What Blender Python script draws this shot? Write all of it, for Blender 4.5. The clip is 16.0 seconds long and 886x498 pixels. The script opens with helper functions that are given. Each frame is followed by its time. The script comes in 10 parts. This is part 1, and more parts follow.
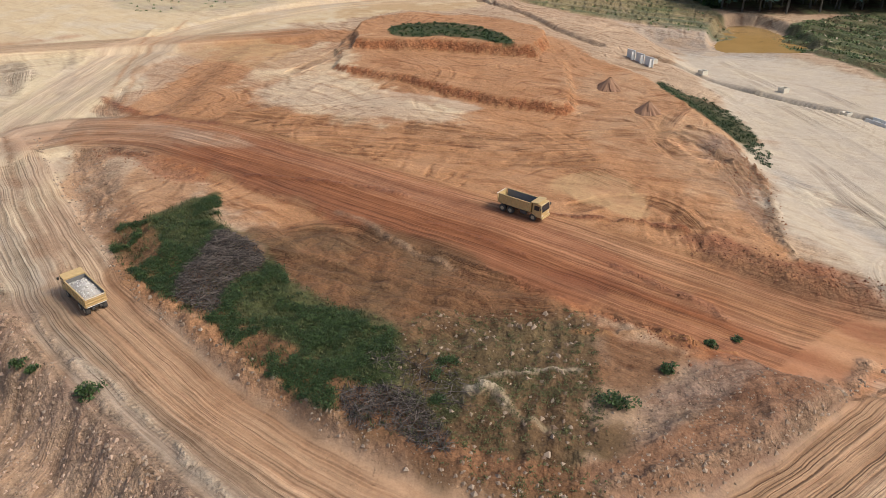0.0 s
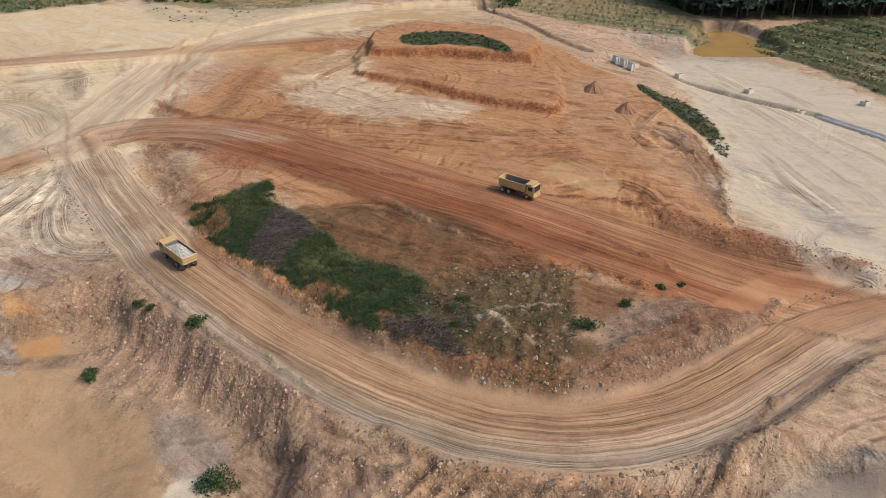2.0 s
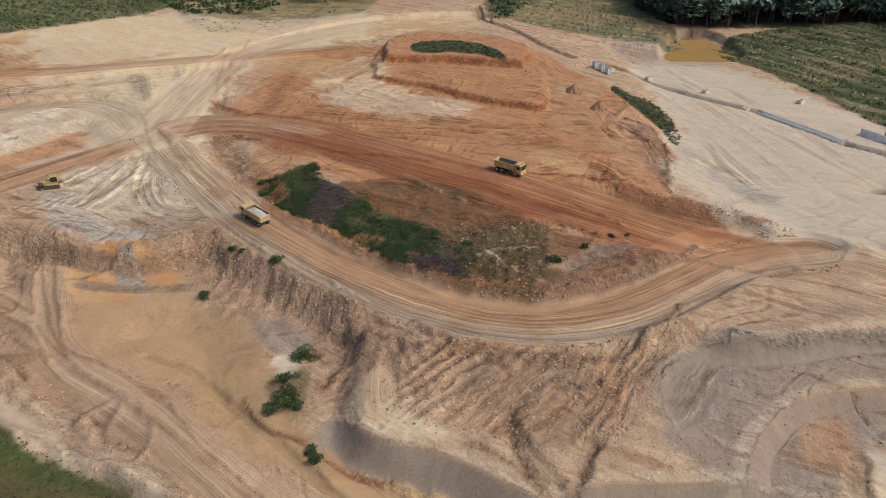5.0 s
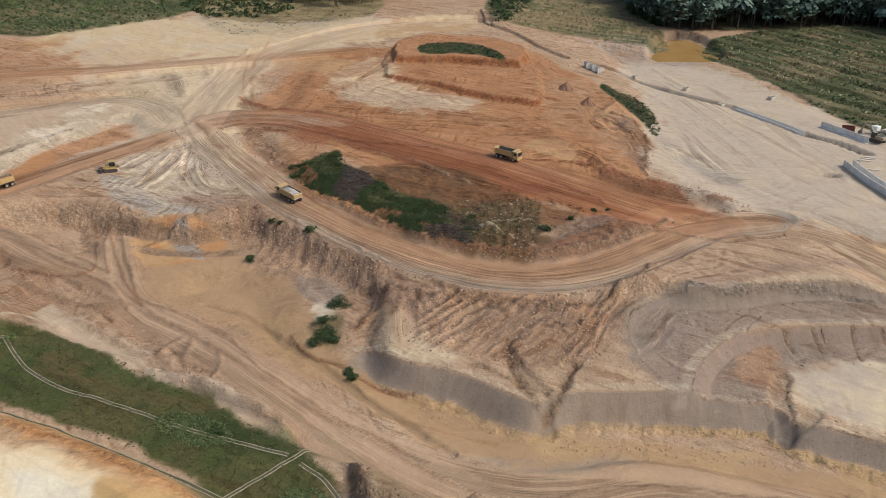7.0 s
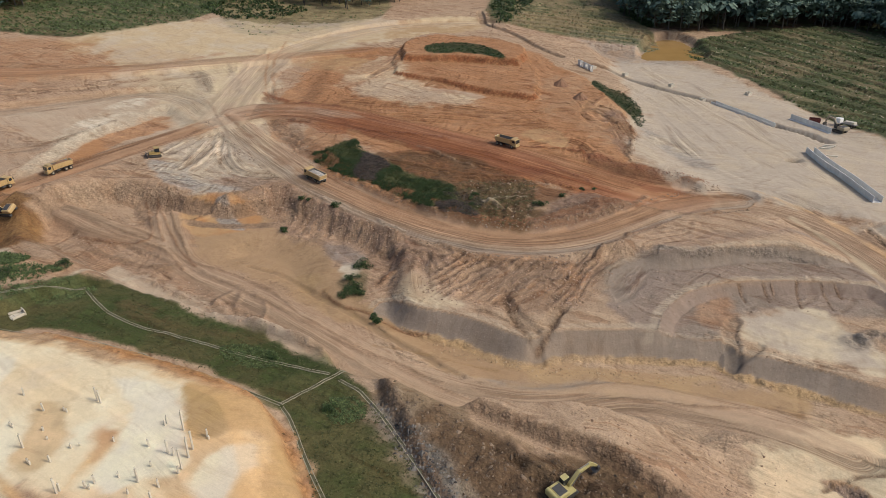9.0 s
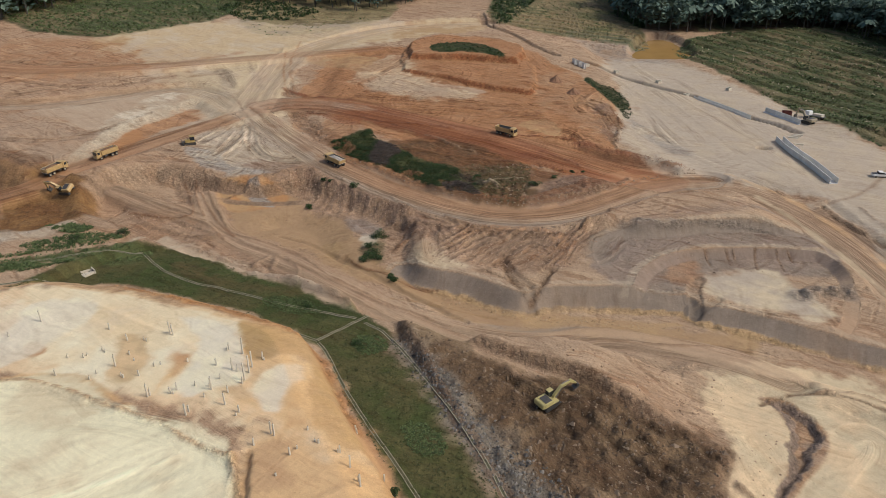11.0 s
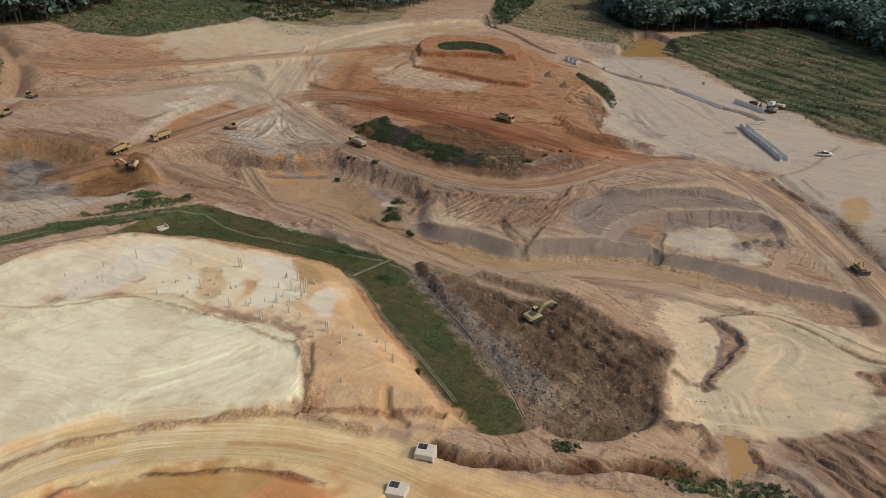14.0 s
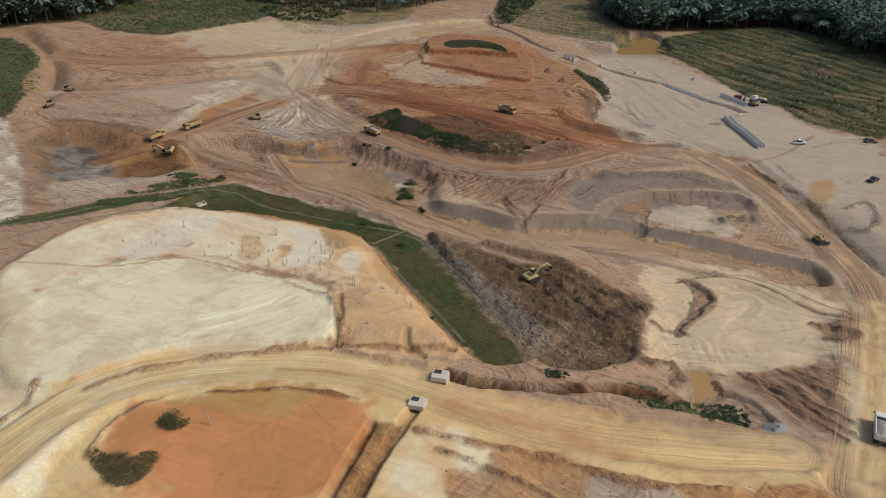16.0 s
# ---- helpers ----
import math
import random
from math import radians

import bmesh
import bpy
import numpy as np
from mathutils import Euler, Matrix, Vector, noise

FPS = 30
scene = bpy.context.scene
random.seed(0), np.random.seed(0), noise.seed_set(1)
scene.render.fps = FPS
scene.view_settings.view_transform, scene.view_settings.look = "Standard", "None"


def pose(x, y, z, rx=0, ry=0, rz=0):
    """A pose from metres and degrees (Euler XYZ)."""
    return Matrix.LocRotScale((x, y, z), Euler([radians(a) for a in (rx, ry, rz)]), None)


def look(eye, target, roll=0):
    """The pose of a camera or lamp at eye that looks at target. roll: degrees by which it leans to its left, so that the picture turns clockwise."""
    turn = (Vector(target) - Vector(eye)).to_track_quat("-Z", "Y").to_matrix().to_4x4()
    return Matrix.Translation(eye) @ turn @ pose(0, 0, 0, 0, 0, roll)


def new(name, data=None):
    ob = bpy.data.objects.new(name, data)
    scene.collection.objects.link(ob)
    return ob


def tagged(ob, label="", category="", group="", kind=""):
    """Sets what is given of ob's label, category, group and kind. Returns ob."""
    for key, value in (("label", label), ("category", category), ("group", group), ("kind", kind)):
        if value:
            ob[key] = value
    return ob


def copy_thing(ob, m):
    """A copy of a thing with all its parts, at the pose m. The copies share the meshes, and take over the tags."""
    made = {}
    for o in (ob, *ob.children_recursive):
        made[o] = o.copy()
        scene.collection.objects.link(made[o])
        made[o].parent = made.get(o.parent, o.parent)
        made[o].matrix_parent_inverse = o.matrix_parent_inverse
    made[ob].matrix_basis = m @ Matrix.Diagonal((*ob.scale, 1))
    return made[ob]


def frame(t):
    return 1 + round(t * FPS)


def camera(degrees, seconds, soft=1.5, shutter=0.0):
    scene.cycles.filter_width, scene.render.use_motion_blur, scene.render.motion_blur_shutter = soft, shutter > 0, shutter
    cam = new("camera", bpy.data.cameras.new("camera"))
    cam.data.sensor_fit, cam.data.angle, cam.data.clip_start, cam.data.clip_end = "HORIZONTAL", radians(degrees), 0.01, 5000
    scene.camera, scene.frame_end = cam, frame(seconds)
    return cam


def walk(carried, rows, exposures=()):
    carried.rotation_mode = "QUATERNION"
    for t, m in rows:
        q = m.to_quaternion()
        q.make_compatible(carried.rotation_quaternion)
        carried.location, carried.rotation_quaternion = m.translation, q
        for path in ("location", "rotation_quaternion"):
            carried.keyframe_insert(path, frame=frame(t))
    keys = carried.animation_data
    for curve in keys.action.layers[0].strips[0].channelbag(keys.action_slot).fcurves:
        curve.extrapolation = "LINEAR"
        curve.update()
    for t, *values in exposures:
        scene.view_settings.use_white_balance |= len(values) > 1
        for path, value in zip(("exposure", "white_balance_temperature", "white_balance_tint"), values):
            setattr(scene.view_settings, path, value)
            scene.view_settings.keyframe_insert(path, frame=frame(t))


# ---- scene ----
cam = camera(66.0, 16.0, soft=0.6)
PATH = [  # seconds, eye, yaw, pitch, roll
    (0.0, 0.51, -0.28, 45.26, 0.145, -28.063, -0.077),
    (0.5, -0.27, -5.95, 46.97, 0.093, -28.098, 0.006),
    (1.0, -0.85, -11.77, 48.80, 0.047, -28.130, 0.074),
    (1.5, -1.30, -17.70, 50.71, 0.008, -28.157, 0.128),
    (2.0, -1.67, -23.69, 52.63, -0.028, -28.180, 0.171),
    (2.5, -2.00, -29.73, 54.54, -0.057, -28.201, 0.204),
    (3.0, -2.32, -35.78, 56.40, -0.082, -28.218, 0.229),
    (3.5, -2.64, -41.85, 58.21, -0.102, -28.232, 0.246),
    (4.0, -2.99, -47.91, 59.96, -0.118, -28.243, 0.258),
    (4.5, -3.36, -53.96, 61.62, -0.130, -28.253, 0.266),
    (5.0, -3.76, -59.99, 63.21, -0.138, -28.260, 0.270),
    (5.5, -4.19, -66.01, 64.72, -0.142, -28.265, 0.272),
    (6.0, -4.65, -72.01, 66.16, -0.141, -28.269, 0.272),
    (6.5, -5.11, -78.00, 67.53, -0.137, -28.272, 0.271),
    (7.0, -5.59, -83.98, 68.85, -0.130, -28.273, 0.270),
    (7.5, -6.06, -89.96, 70.12, -0.120, -28.273, 0.270),
    (8.0, -6.53, -95.95, 71.35, -0.106, -28.272, 0.270),
    (8.5, -6.97, -101.94, 72.56, -0.089, -28.270, 0.271),
    (9.0, -7.40, -107.94, 73.74, -0.069, -28.268, 0.274),
    (9.5, -7.79, -113.95, 74.91, -0.047, -28.265, 0.278),
    (10.0, -8.16, -119.98, 76.07, -0.022, -28.262, 0.283),
    (10.5, -8.49, -126.04, 77.23, 0.006, -28.258, 0.290),
    (11.0, -8.80, -132.11, 78.39, 0.037, -28.254, 0.298),
    (11.5, -9.08, -138.20, 79.54, 0.070, -28.250, 0.306),
    (12.0, -9.34, -144.32, 80.69, 0.107, -28.246, 0.315),
    (12.5, -9.60, -150.44, 81.83, 0.146, -28.241, 0.323),
    (13.0, -9.85, -156.58, 82.96, 0.188, -28.237, 0.330),
    (13.5, -10.13, -162.73, 84.07, 0.232, -28.232, 0.336),
    (14.0, -10.43, -168.87, 85.15, 0.280, -28.228, 0.338),
    (14.5, -10.78, -175.01, 86.20, 0.330, -28.223, 0.338),
    (15.0, -11.18, -181.14, 87.19, 0.383, -28.218, 0.332),
    (15.5, -11.67, -187.24, 88.13, 0.439, -28.213, 0.321),
    (16.0, -12.24, -193.32, 89.00, 0.499, -28.208, 0.302),
]
walk(cam, [(t, pose(x, y, z, 90 + pitch, roll, yaw)) for t, x, y, z, yaw, pitch, roll in PATH],
     [(0, 0.39), (3.5, 0.19), (7, 0.1), (9, -0.02), (12.5, -0.24), (16, -0.35)])
import collections

# ---- daylight: soft afternoon sun from the east through thin cloud ----
world = bpy.data.worlds.new("sky")
scene.world = world
world.use_nodes = True
wn = world.node_tree.nodes
sky = wn.new("ShaderNodeTexSky")
sky.sky_type = 'NISHITA'
sky.sun_disc = False
sky.sun_elevation, sky.sun_rotation = radians(46), radians(105)
sky.air_density, sky.dust_density = 1.0, 3.0
wn["Background"].inputs["Strength"].default_value = 0.14
world.node_tree.links.new(sky.outputs[0], wn["Background"].inputs["Color"])
sun = new("sun", bpy.data.lights.new("sun", 'SUN'))
sun.data.energy, sun.data.angle, sun.data.color = 2.35, radians(15), (1.0, 0.94, 0.84)
sun.matrix_world = look((120, -35, 130), (0, 0, 0))
AREAS = collections.OrderedDict()  # outline, level, slope east, slope north, bank width, raggedness
AREAS["east_flat"] = ([(61.6, 53.3), (60.4, 68.3), (50.5, 85.0), (54.3, 111.3), (66.6, 150.6), (61.6, 207.2), (60.3, 246.3), (92.7, 232.6), (112.9, 206.5), (131.2, 149.9), (136.6, 97.7), (145.9, 76.9), (160.9, 67.7), (175.8, 45.5), (114.1, -48.7), (103.7, -34.5), (100.5, -14.5), (94.9, 34.6), (85.7, 55.1)], -1.4, 0, 0, 12, 0.3)
AREAS["hill"] = ([(-71.5, 131.7), (-62.1, 104.9), (-47.8, 83.1), (-36.9, 70.7), (-27.1, 59.0), (-17.5, 51.9), (-8.5, 44.8), (-0.3, 38.3), (11.0, 35.0), (18.1, 36.7), (30.0, 43.8), (42.5, 53.7), (49.5, 60.1), (65.8, 68.2), (67.5, 72.9), (51.2, 75.5), (49.8, 89.0), (55.2, 106.4), (59.9, 117.7), (61.2, 143.5), (57.3, 160.3), (50.9, 181.1), (35.9, 200.9), (23.2, 216.6), (-16.2, 225.6), (-43.9, 204.5), (-61.9, 198.9), (-58.9, 138.9)], 2.6, 0, 0.028, 8, 0.5)
AREAS["lower_terrace"] = ([(-28, 172.5), (-28, 172.5), (-8, 158.5), (8, 145.5), (22, 136.5), (26, 136.5), (29, 141), (33, 190), (25, 226), (-18, 236), (-31, 205)], 5.7, 0, 0.008, 2.0, 1.3)
AREAS["upper_terrace"] = ([(-25, 189.5), (-25, 189.5), (0, 186.5), (24, 179.5), (24, 179.5), (33, 196), (25, 222), (2, 240), (-18, 240), (-28, 214)], 8.6, 0, 0, 2.2, 1.3)
AREAS["orange_pocket"] = ([(-126.7, 53.0), (-128.9, 72.1), (-125.9, 100.8), (-116.2, 119.0), (-107.6, 139.3), (-95.9, 124.7), (-86.1, 107.5), (-98.6, 92.1), (-111.2, 70.6), (-118.7, 59.5)], 1.6, 0, 0, 6, 0.7)
AREAS["far_cut"] = ([(-274.2, 221.3), (-262.6, 228.0), (-221.6, 179.4), (-195.2, 142.2), (-187.0, 112.7), (-180.0, 85.3), (-190.2, 87.0), (-215.8, 123.2), (-222.1, 157.0), (-230.6, 172.9)], -3, 0.02, 0, 18, 0.4)
AREAS["west_dig"] = ([(-181.1, 63.5), (-167.8, 68.3), (-153.7, 72.4), (-133.4, 61.4), (-115.5, 54.8), (-105.5, 40.6), (-104.5, 27.9), (-117.0, 19.5), (-140.6, 24.5), (-157.8, 27.1)], -2.2, 0, 0, 9, 0.6)
AREAS["pit"] = ([(-115.3, 38.1), (-115.1, 57.4), (-111.5, 64.9), (-105.4, 68.8), (-90.2, 68.6), (-79.7, 63.3), (-69.4, 60.6), (-60.2, 60.5), (-51.0, 65.7), (-43.0, 59.6), (-32.6, 51.8), (-23.0, 43.8), (-15.3, 36.5), (-6.1, 30.2), (2.6, 27.2), (17.7, 26.8), (28.1, 24.7), (39.1, 26.1), (49.2, 27.9), (62.3, 30.5), (81.0, 30.7), (94.8, 28.3), (88.9, 9.7), (41.7, -32.6), (26.6, -27.9), (13.2, -24.5), (-0.8, -19.9), (-12.1, -18.9), (-18.9, -13.2), (-24.3, -11.3), (-31.1, -7.8), (-39.2, -2.8), (-49.2, 1.0), (-60.0, 5.4), (-71.3, 9.7), (-87.1, 20.7)], -4.6, 0, 0.012, 7, 0.9)
AREAS["pit_west_cliff"] = ([(-92.5, 64.7), (-78.7, 60.7), (-68.6, 58.1), (-59.4, 58.0), (-50.0, 61.9), (-44.6, 57.1), (-48.6, 48.8), (-62.5, 48.4), (-77.3, 50.9), (-88.4, 53.5)], -4.2, 0, 0, 3.0, 1.0)
AREAS["scar_slope"] = ([(-20.1, 31.1), (-23.5, 48.2), (-15.7, 41.6), (-6.1, 35.0), (2.9, 32.0), (18.5, 31.5), (29.5, 30.7), (39.7, 31.2), (44.6, 22.9), (46.6, 8.8), (46.1, -7.6), (37.8, -6.8), (29.6, -6.2), (12.6, -6.3), (9.4, -7.5), (7.2, -8.4), (3.3, -6.0), (-4.3, -1.5), (-13.3, 1.5), (-20.2, 10.0)], -1.9, 0, 0.045, 5, 0.5)
AREAS["upper_bench"] = ([(28.5, 21.5), (33.6, 25.2), (40.2, 26.5), (46.6, 26.4), (52.0, 27.6), (58.9, 28.9), (72.3, 29.3), (83.3, 27.6), (91.2, 24.1), (85.3, 6.6), (50.8, 5.3), (33.2, -0.6), (29.3, 4.2), (27.3, 13.1)], -2.4, 0, 0, 3.2, 0.6)
AREAS["lower_bench"] = ([(33.2, -0.6), (35.5, 5.0), (40.3, 11.1), (47.7, 17.1), (55.4, 18.4), (67.9, 18.7), (77.2, 17.7), (86.5, 15.3), (85.4, -0.7), (74.5, -18.7), (68.8, -16.9), (55.5, -10.4), (45.9, -11.7), (41.0, -4.8), (32.0, -2.3)], -4.1, 0, 0, 3, 0.6)
AREAS["pit_floor"] = ([(-23.1, 10.0), (-20.3, 16.1), (-13.8, 8.5), (-4.2, 6.2), (3.8, 1.2), (8.0, -1.7), (10.4, -0.4), (13.7, 0.9), (31.8, 1.0), (40.3, -0.4), (47.8, -0.7), (47.9, -4.6), (51.5, -5.8), (61.0, -10.0), (72.0, -16.2), (80.0, -20.6), (87.5, -25.0), (94.0, -29.5), (94.0, -38.0), (85.0, -40.5), (76.0, -39.5), (67.0, -35.0), (60.0, -30.5), (52.7, -28.4), (45.4, -25.6), (34.0, -18.4), (19.4, -14.8), (3.5, -14.7), (-7.8, -6.9), (-18.0, 1.6)], -6.9, -0.012, 0, 4.4, 0.2)
AREAS["sand_basin"] = ([(-63.7, 30.6), (-64.3, 40.7), (-59.3, 46.4), (-51.0, 47.9), (-42.7, 44.8), (-34.6, 37.8), (-32.8, 26.0), (-28.1, 14.6), (-30.1, 6.5), (-39.5, 13.2), (-48.1, 22.1), (-56.3, 28.4)], -6.2, 0, 0, 10, 0.4)
AREAS["east_low"] = ([(30.1, -31.8), (40.3, -29.8), (48.0, -28.2), (56.0, -31.0), (63.0, -34.0), (70.0, -39.5), (79.0, -46.0), (86.6, -51.6), (64.3, -85.2), (40.0, -85.1), (31.4, -71.6), (35.6, -57.4), (40.2, -48.2), (35.7, -41.3)], -5.4, 0, 0, 6, 0.4)
AREAS["east_sink"] = ([(48.6, -34.5), (53.4, -35.5), (56.0, -40.3), (57.1, -43.9), (54.4, -48.0), (48.8, -53.8), (43.6, -58.5), (40.6, -60.6), (41.9, -58.2), (45.8, -53.5), (49.2, -48.1), (51.3, -44.3), (52.1, -40.1), (50.3, -36.8)], -6.6, 0, 0, 1.6, 2.2)
AREAS["grass_strip"] = ([(-102.4, -8.9), (-96.8, 4.8), (-87.4, 14.7), (-80.9, 18.6), (-63.9, 11.6), (-47.0, 3.3), (-32.5, -4.8), (-19.5, -10.7), (-11.2, -25.4), (-4.6, -40.2), (1.5, -53.6), (5.2, -64.0), (8.5, -77.0), (-2.2, -81.5), (-9.1, -78.3), (-16.0, -65.6), (-22.7, -53.2), (-29.2, -41.2), (-36.0, -24.8), (-43.8, -18.9), (-58.0, -12.8), (-75.0, -5.8), (-87.1, -4.3)], -1.6, -0.012, 0, 2.2, 0.3)
AREAS["rubble"] = ([(-21.0, -12.5), (-8.3, -19.1), (4.0, -26.3), (15.5, -32.3), (25.9, -39.4), (34.3, -46.2), (39.9, -48.4), (38.0, -51.6), (31.3, -63.1), (29.6, -73.0), (15.8, -83.0), (4.7, -78.7), (1.1, -66.1), (-2.5, -55.2), (-8.6, -42.0), (-15.2, -27.3)], -2.2, -0.06, 0.035, 2.5, 0.9)
AREAS["white_hill"] = ([(-134.6, -53.6), (-127.4, -23.4), (-117.5, -7.9), (-103.4, -3.0), (-93.7, 0.5), (-85.4, -2.8), (-73.5, -4.6), (-56.7, -10.7), (-42.1, -17.1), (-34.2, -22.4), (-27.3, -39.1), (-20.1, -51.6), (-14.0, -63.4), (-7.6, -76.0), (-6.4, -80.3), (-17.2, -80.1), (-34.8, -74.5), (-42.8, -76.7), (-54.9, -78.3), (-69.9, -80.1), (-95.3, -95.8)], 4.6, 0, -0.01, 9, 0.35)
AREAS["pale_flat"] = ([(-113.2, -75.1), (-106.0, -51.9), (-95.2, -43.8), (-85.3, -41.8), (-75.8, -41.1), (-61.6, -46.7), (-44.9, -54.1), (-37.9, -59.9), (-36.9, -63.4), (-35.7, -76.4), (-50.6, -77.7), (-61.7, -80.7), (-68.7, -81.3), (-94.9, -95.8)], 4.35, 0, 0, 3, 0.6)
AREAS["culvert_road"] = ([(-99.6, -119.9), (-89.3, -96.5), (-83.4, -86.6), (-74.5, -80.8), (-59.7, -75.8), (-40.7, -74.5), (-36.0, -74.1), (-23.7, -76.7), (-16.5, -80.9), (-8.4, -83.3), (6.1, -87.3), (21.7, -88.0), (38.2, -89.8), (51.7, -97.0), (59.8, -99.8), (56.0, -107.0), (36.8, -108.1), (17.3, -107.5), (-2.0, -104.2), (-16.1, -95.2), (-23.8, -90.4), (-38.0, -90.4), (-55.7, -89.6), (-69.1, -92.1), (-75.3, -97.6), (-78.1, -106.8), (-78.5, -116.9), (-85.1, -129.0)], 2.4, -0.045, 0, 4, 0.5)
ROADS = collections.OrderedDict()  # line, heights, width
ROADS["haul_road"] = ([(-82.2, 120.0), (-66.5, 97.6), (-51.0, 77.5), (-41.8, 66.8), (-29.3, 55.4), (-18.4, 46.3), (-8.5, 40.0), (1.9, 34.7), (10.8, 32.9), (20.0, 33.9), (30.1, 38.4), (40.2, 45.3), (49.8, 52.4), (59.3, 57.2), (71.0, 59.9)], [2.5, 1.5, 0.5, -0.2, -0.7, -1, -1, -1, -1, -1, -1.3, -1.5, -1.8, -2.1, -2.5], 10.5)
ROADS["haul_road_east"] = ([(55.1, 52.5), (75.4, 56.0), (89.1, 39.8), (94.5, 17.6), (95.8, -8.5), (96.5, -30.4), (93.4, -46.2), (85.6, -63.5), (73.9, -83.5), (64.0, -99.7), (57.5, -110.8)], [-1.8, -2.2, -2.8, -3.6, -4.2, -4.4, -4.4, -4.2, -4, -3.6, -3], 11)
ROADS["red_road"] = ([(-77.7, 125.5), (-70.0, 130.7), (-53.0, 127.6), (-37.3, 117.7), (-19.2, 104.5), (-3.0, 93.2), (11.7, 83.8), (25.1, 74.1), (35.2, 68.0), (44.9, 62.6), (56.1, 59.6)], [2.5, 2.7, 3, 3, 3, 2.8, 2.3, 1.5, 0.3, -1, -1.8], 17)
ROADS["west_road"] = ([(-84.1, 116.2), (-99.6, 95.2), (-113.8, 77.6), (-123.4, 65.2), (-129.9, 52.8), (-141.3, 44.1)], [2.5, 2.2, 1.6, 1, 0.3, -0.5], 10)
ROADS["north_road"] = ([(-84.1, 116.2), (-84.9, 156.6), (-84.0, 195.7), (-66.0, 233.0), (-32.9, 266.6), (11.5, 271.7)], [2.5, 3.5, 5, 6, 6.5, 6.5], 15)
ROADS["northwest_road"] = ([(-84.1, 116.2), (-111.5, 152.4), (-139.6, 133.9), (-168.5, 118.3), (-197.6, 118.6)], [2.5, 3.2, 3.8, 4, 4], 9)
ROADS["plateau_road"] = ([(-43.9, 212.9), (-104.7, 189.1), (-136.0, 169.2), (-184.0, 156.6), (-221.2, 172.6)], [6, 6.5, 8, 9, 9], 12)
ROADS["pit_track"] = ([(-80.0, 53.4), (-74.5, 39.9), (-66.1, 28.7), (-53.2, 20.0), (-41.5, 11.5), (-29.7, 1.1), (-19.6, -7.8), (-10.9, -14.7), (-4.6, -18.1)], [-3, -4, -4.5, -4.5, -4.5, -4.5, -4.5, -4.8, -5], 6.5)
ROADS["pit_track_east"] = ([(-23.5, -6.7), (-13.7, -11.7), (-0.5, -17.6), (12.6, -18.1), (23.6, -14.7), (37.3, -18.4), (48.7, -23.1), (56.3, -29.6)], [-4.6, -4.8, -5, -5.2, -5.4, -5.4, -5.4, -5.4], 7)
ROADS["pit_branch"] = ([(-107.5, 56.0), (-92.7, 46.9), (-79.8, 42.3), (-74.5, 39.9)], [-2, -3, -4, -4], 6)
ROADS["culvert_track"] = ([(-90.8, -114.1), (-84.0, -96.5), (-74.6, -86.4), (-58.2, -81.3), (-39.7, -81.1), (-23.1, -85.1), (-6.5, -93.1), (8.9, -98.6), (29.3, -100.4), (50.1, -100.4)], [4, 4, 3.2, 2.8, 2.6, 2.2, 1.2, 0, -1.6, -3], 10)
PAINT = collections.OrderedDict()  # outline, soil, second soil, feather, strength
PAINT["south_base"] = ([(-182.9, -73.9), (-114.2, -65.1), (-95.0, -50.2), (-36.0, -73.7), (-16.4, -83.4), (8.9, -96.6), (37.4, -103.8), (53.8, -106.4), (38.6, -136.9), (-117.2, -137.7)], "roadcream", "orangecream", 10, 0.9)
PAINT["pit_tan"] = ([(-115.1, 68.8), (-88.4, 71.8), (-52.8, 71.3), (-28.8, 50.1), (-3.9, 30.9), (4.7, 0.4), (-22.3, 0.6), (-31.4, -6.9), (-49.8, 2.2), (-72.6, 11.3), (-89.4, 23.7)], "tanred", "browntan", 10, 0.7)
PAINT["grey_shoulder"] = ([(28.8, 23.4), (38.4, 27.3), (53.6, 35.8), (66.0, 38.0), (85.5, 37.8), (82.9, 33.2), (63.8, 33.0), (50.4, 30.3), (36.1, 19.6), (29.1, 12.6)], "purplegrey", "tanred", 6, 0.7)
PAINT["shoulder_blue"] = ([(28.2, 20.5), (37.4, 27.5), (46.6, 26.8), (44.3, 21.6), (35.8, 14.6), (27.1, 8.0), (25.9, 12.7)], "purplegrey", "bluegrey", 4, 0.7)
PAINT["plantation_ne"] = ([(115.5, 248.0), (156.7, 270.9), (217.7, 283.3), (265.0, 254.1), (322.8, 220.0), (223.3, 54.1), (161.3, 69.0), (147.4, 80.6), (136.4, 98.0), (129.3, 145.3), (121.9, 194.0), (109.9, 220.4)], "plantsoil", "scrub", 4, 1)
PAINT["scrub_north"] = ([(11.9, 280.1), (31.0, 392.5), (97.1, 497.3), (124.2, 421.7), (104.4, 288.6), (107.5, 240.2), (85.7, 235.4), (52.8, 246.6), (32.8, 259.9)], "scrubtan", "tan", 4, 1)
PAINT["scrub_bank_n"] = ([(-126.2, 272.2), (-107.3, 233.9), (-80.6, 240.5), (-33.6, 284.9), (-43.2, 359.2), (-123.4, 407.1), (-151.8, 348.3)], "scrubtan", "olive", 3, 1)
PAINT["scrub_nw"] = ([(-375.3, 315.2), (-288.4, 268.3), (-260.7, 257.7), (-211.6, 220.2), (-179.9, 216.3), (-151.9, 245.8), (-130.4, 275.3), (-141.8, 362.4), (-228.4, 509.6), (-580.9, 627.3)], "plantsoil", "scrub", 5, 1)
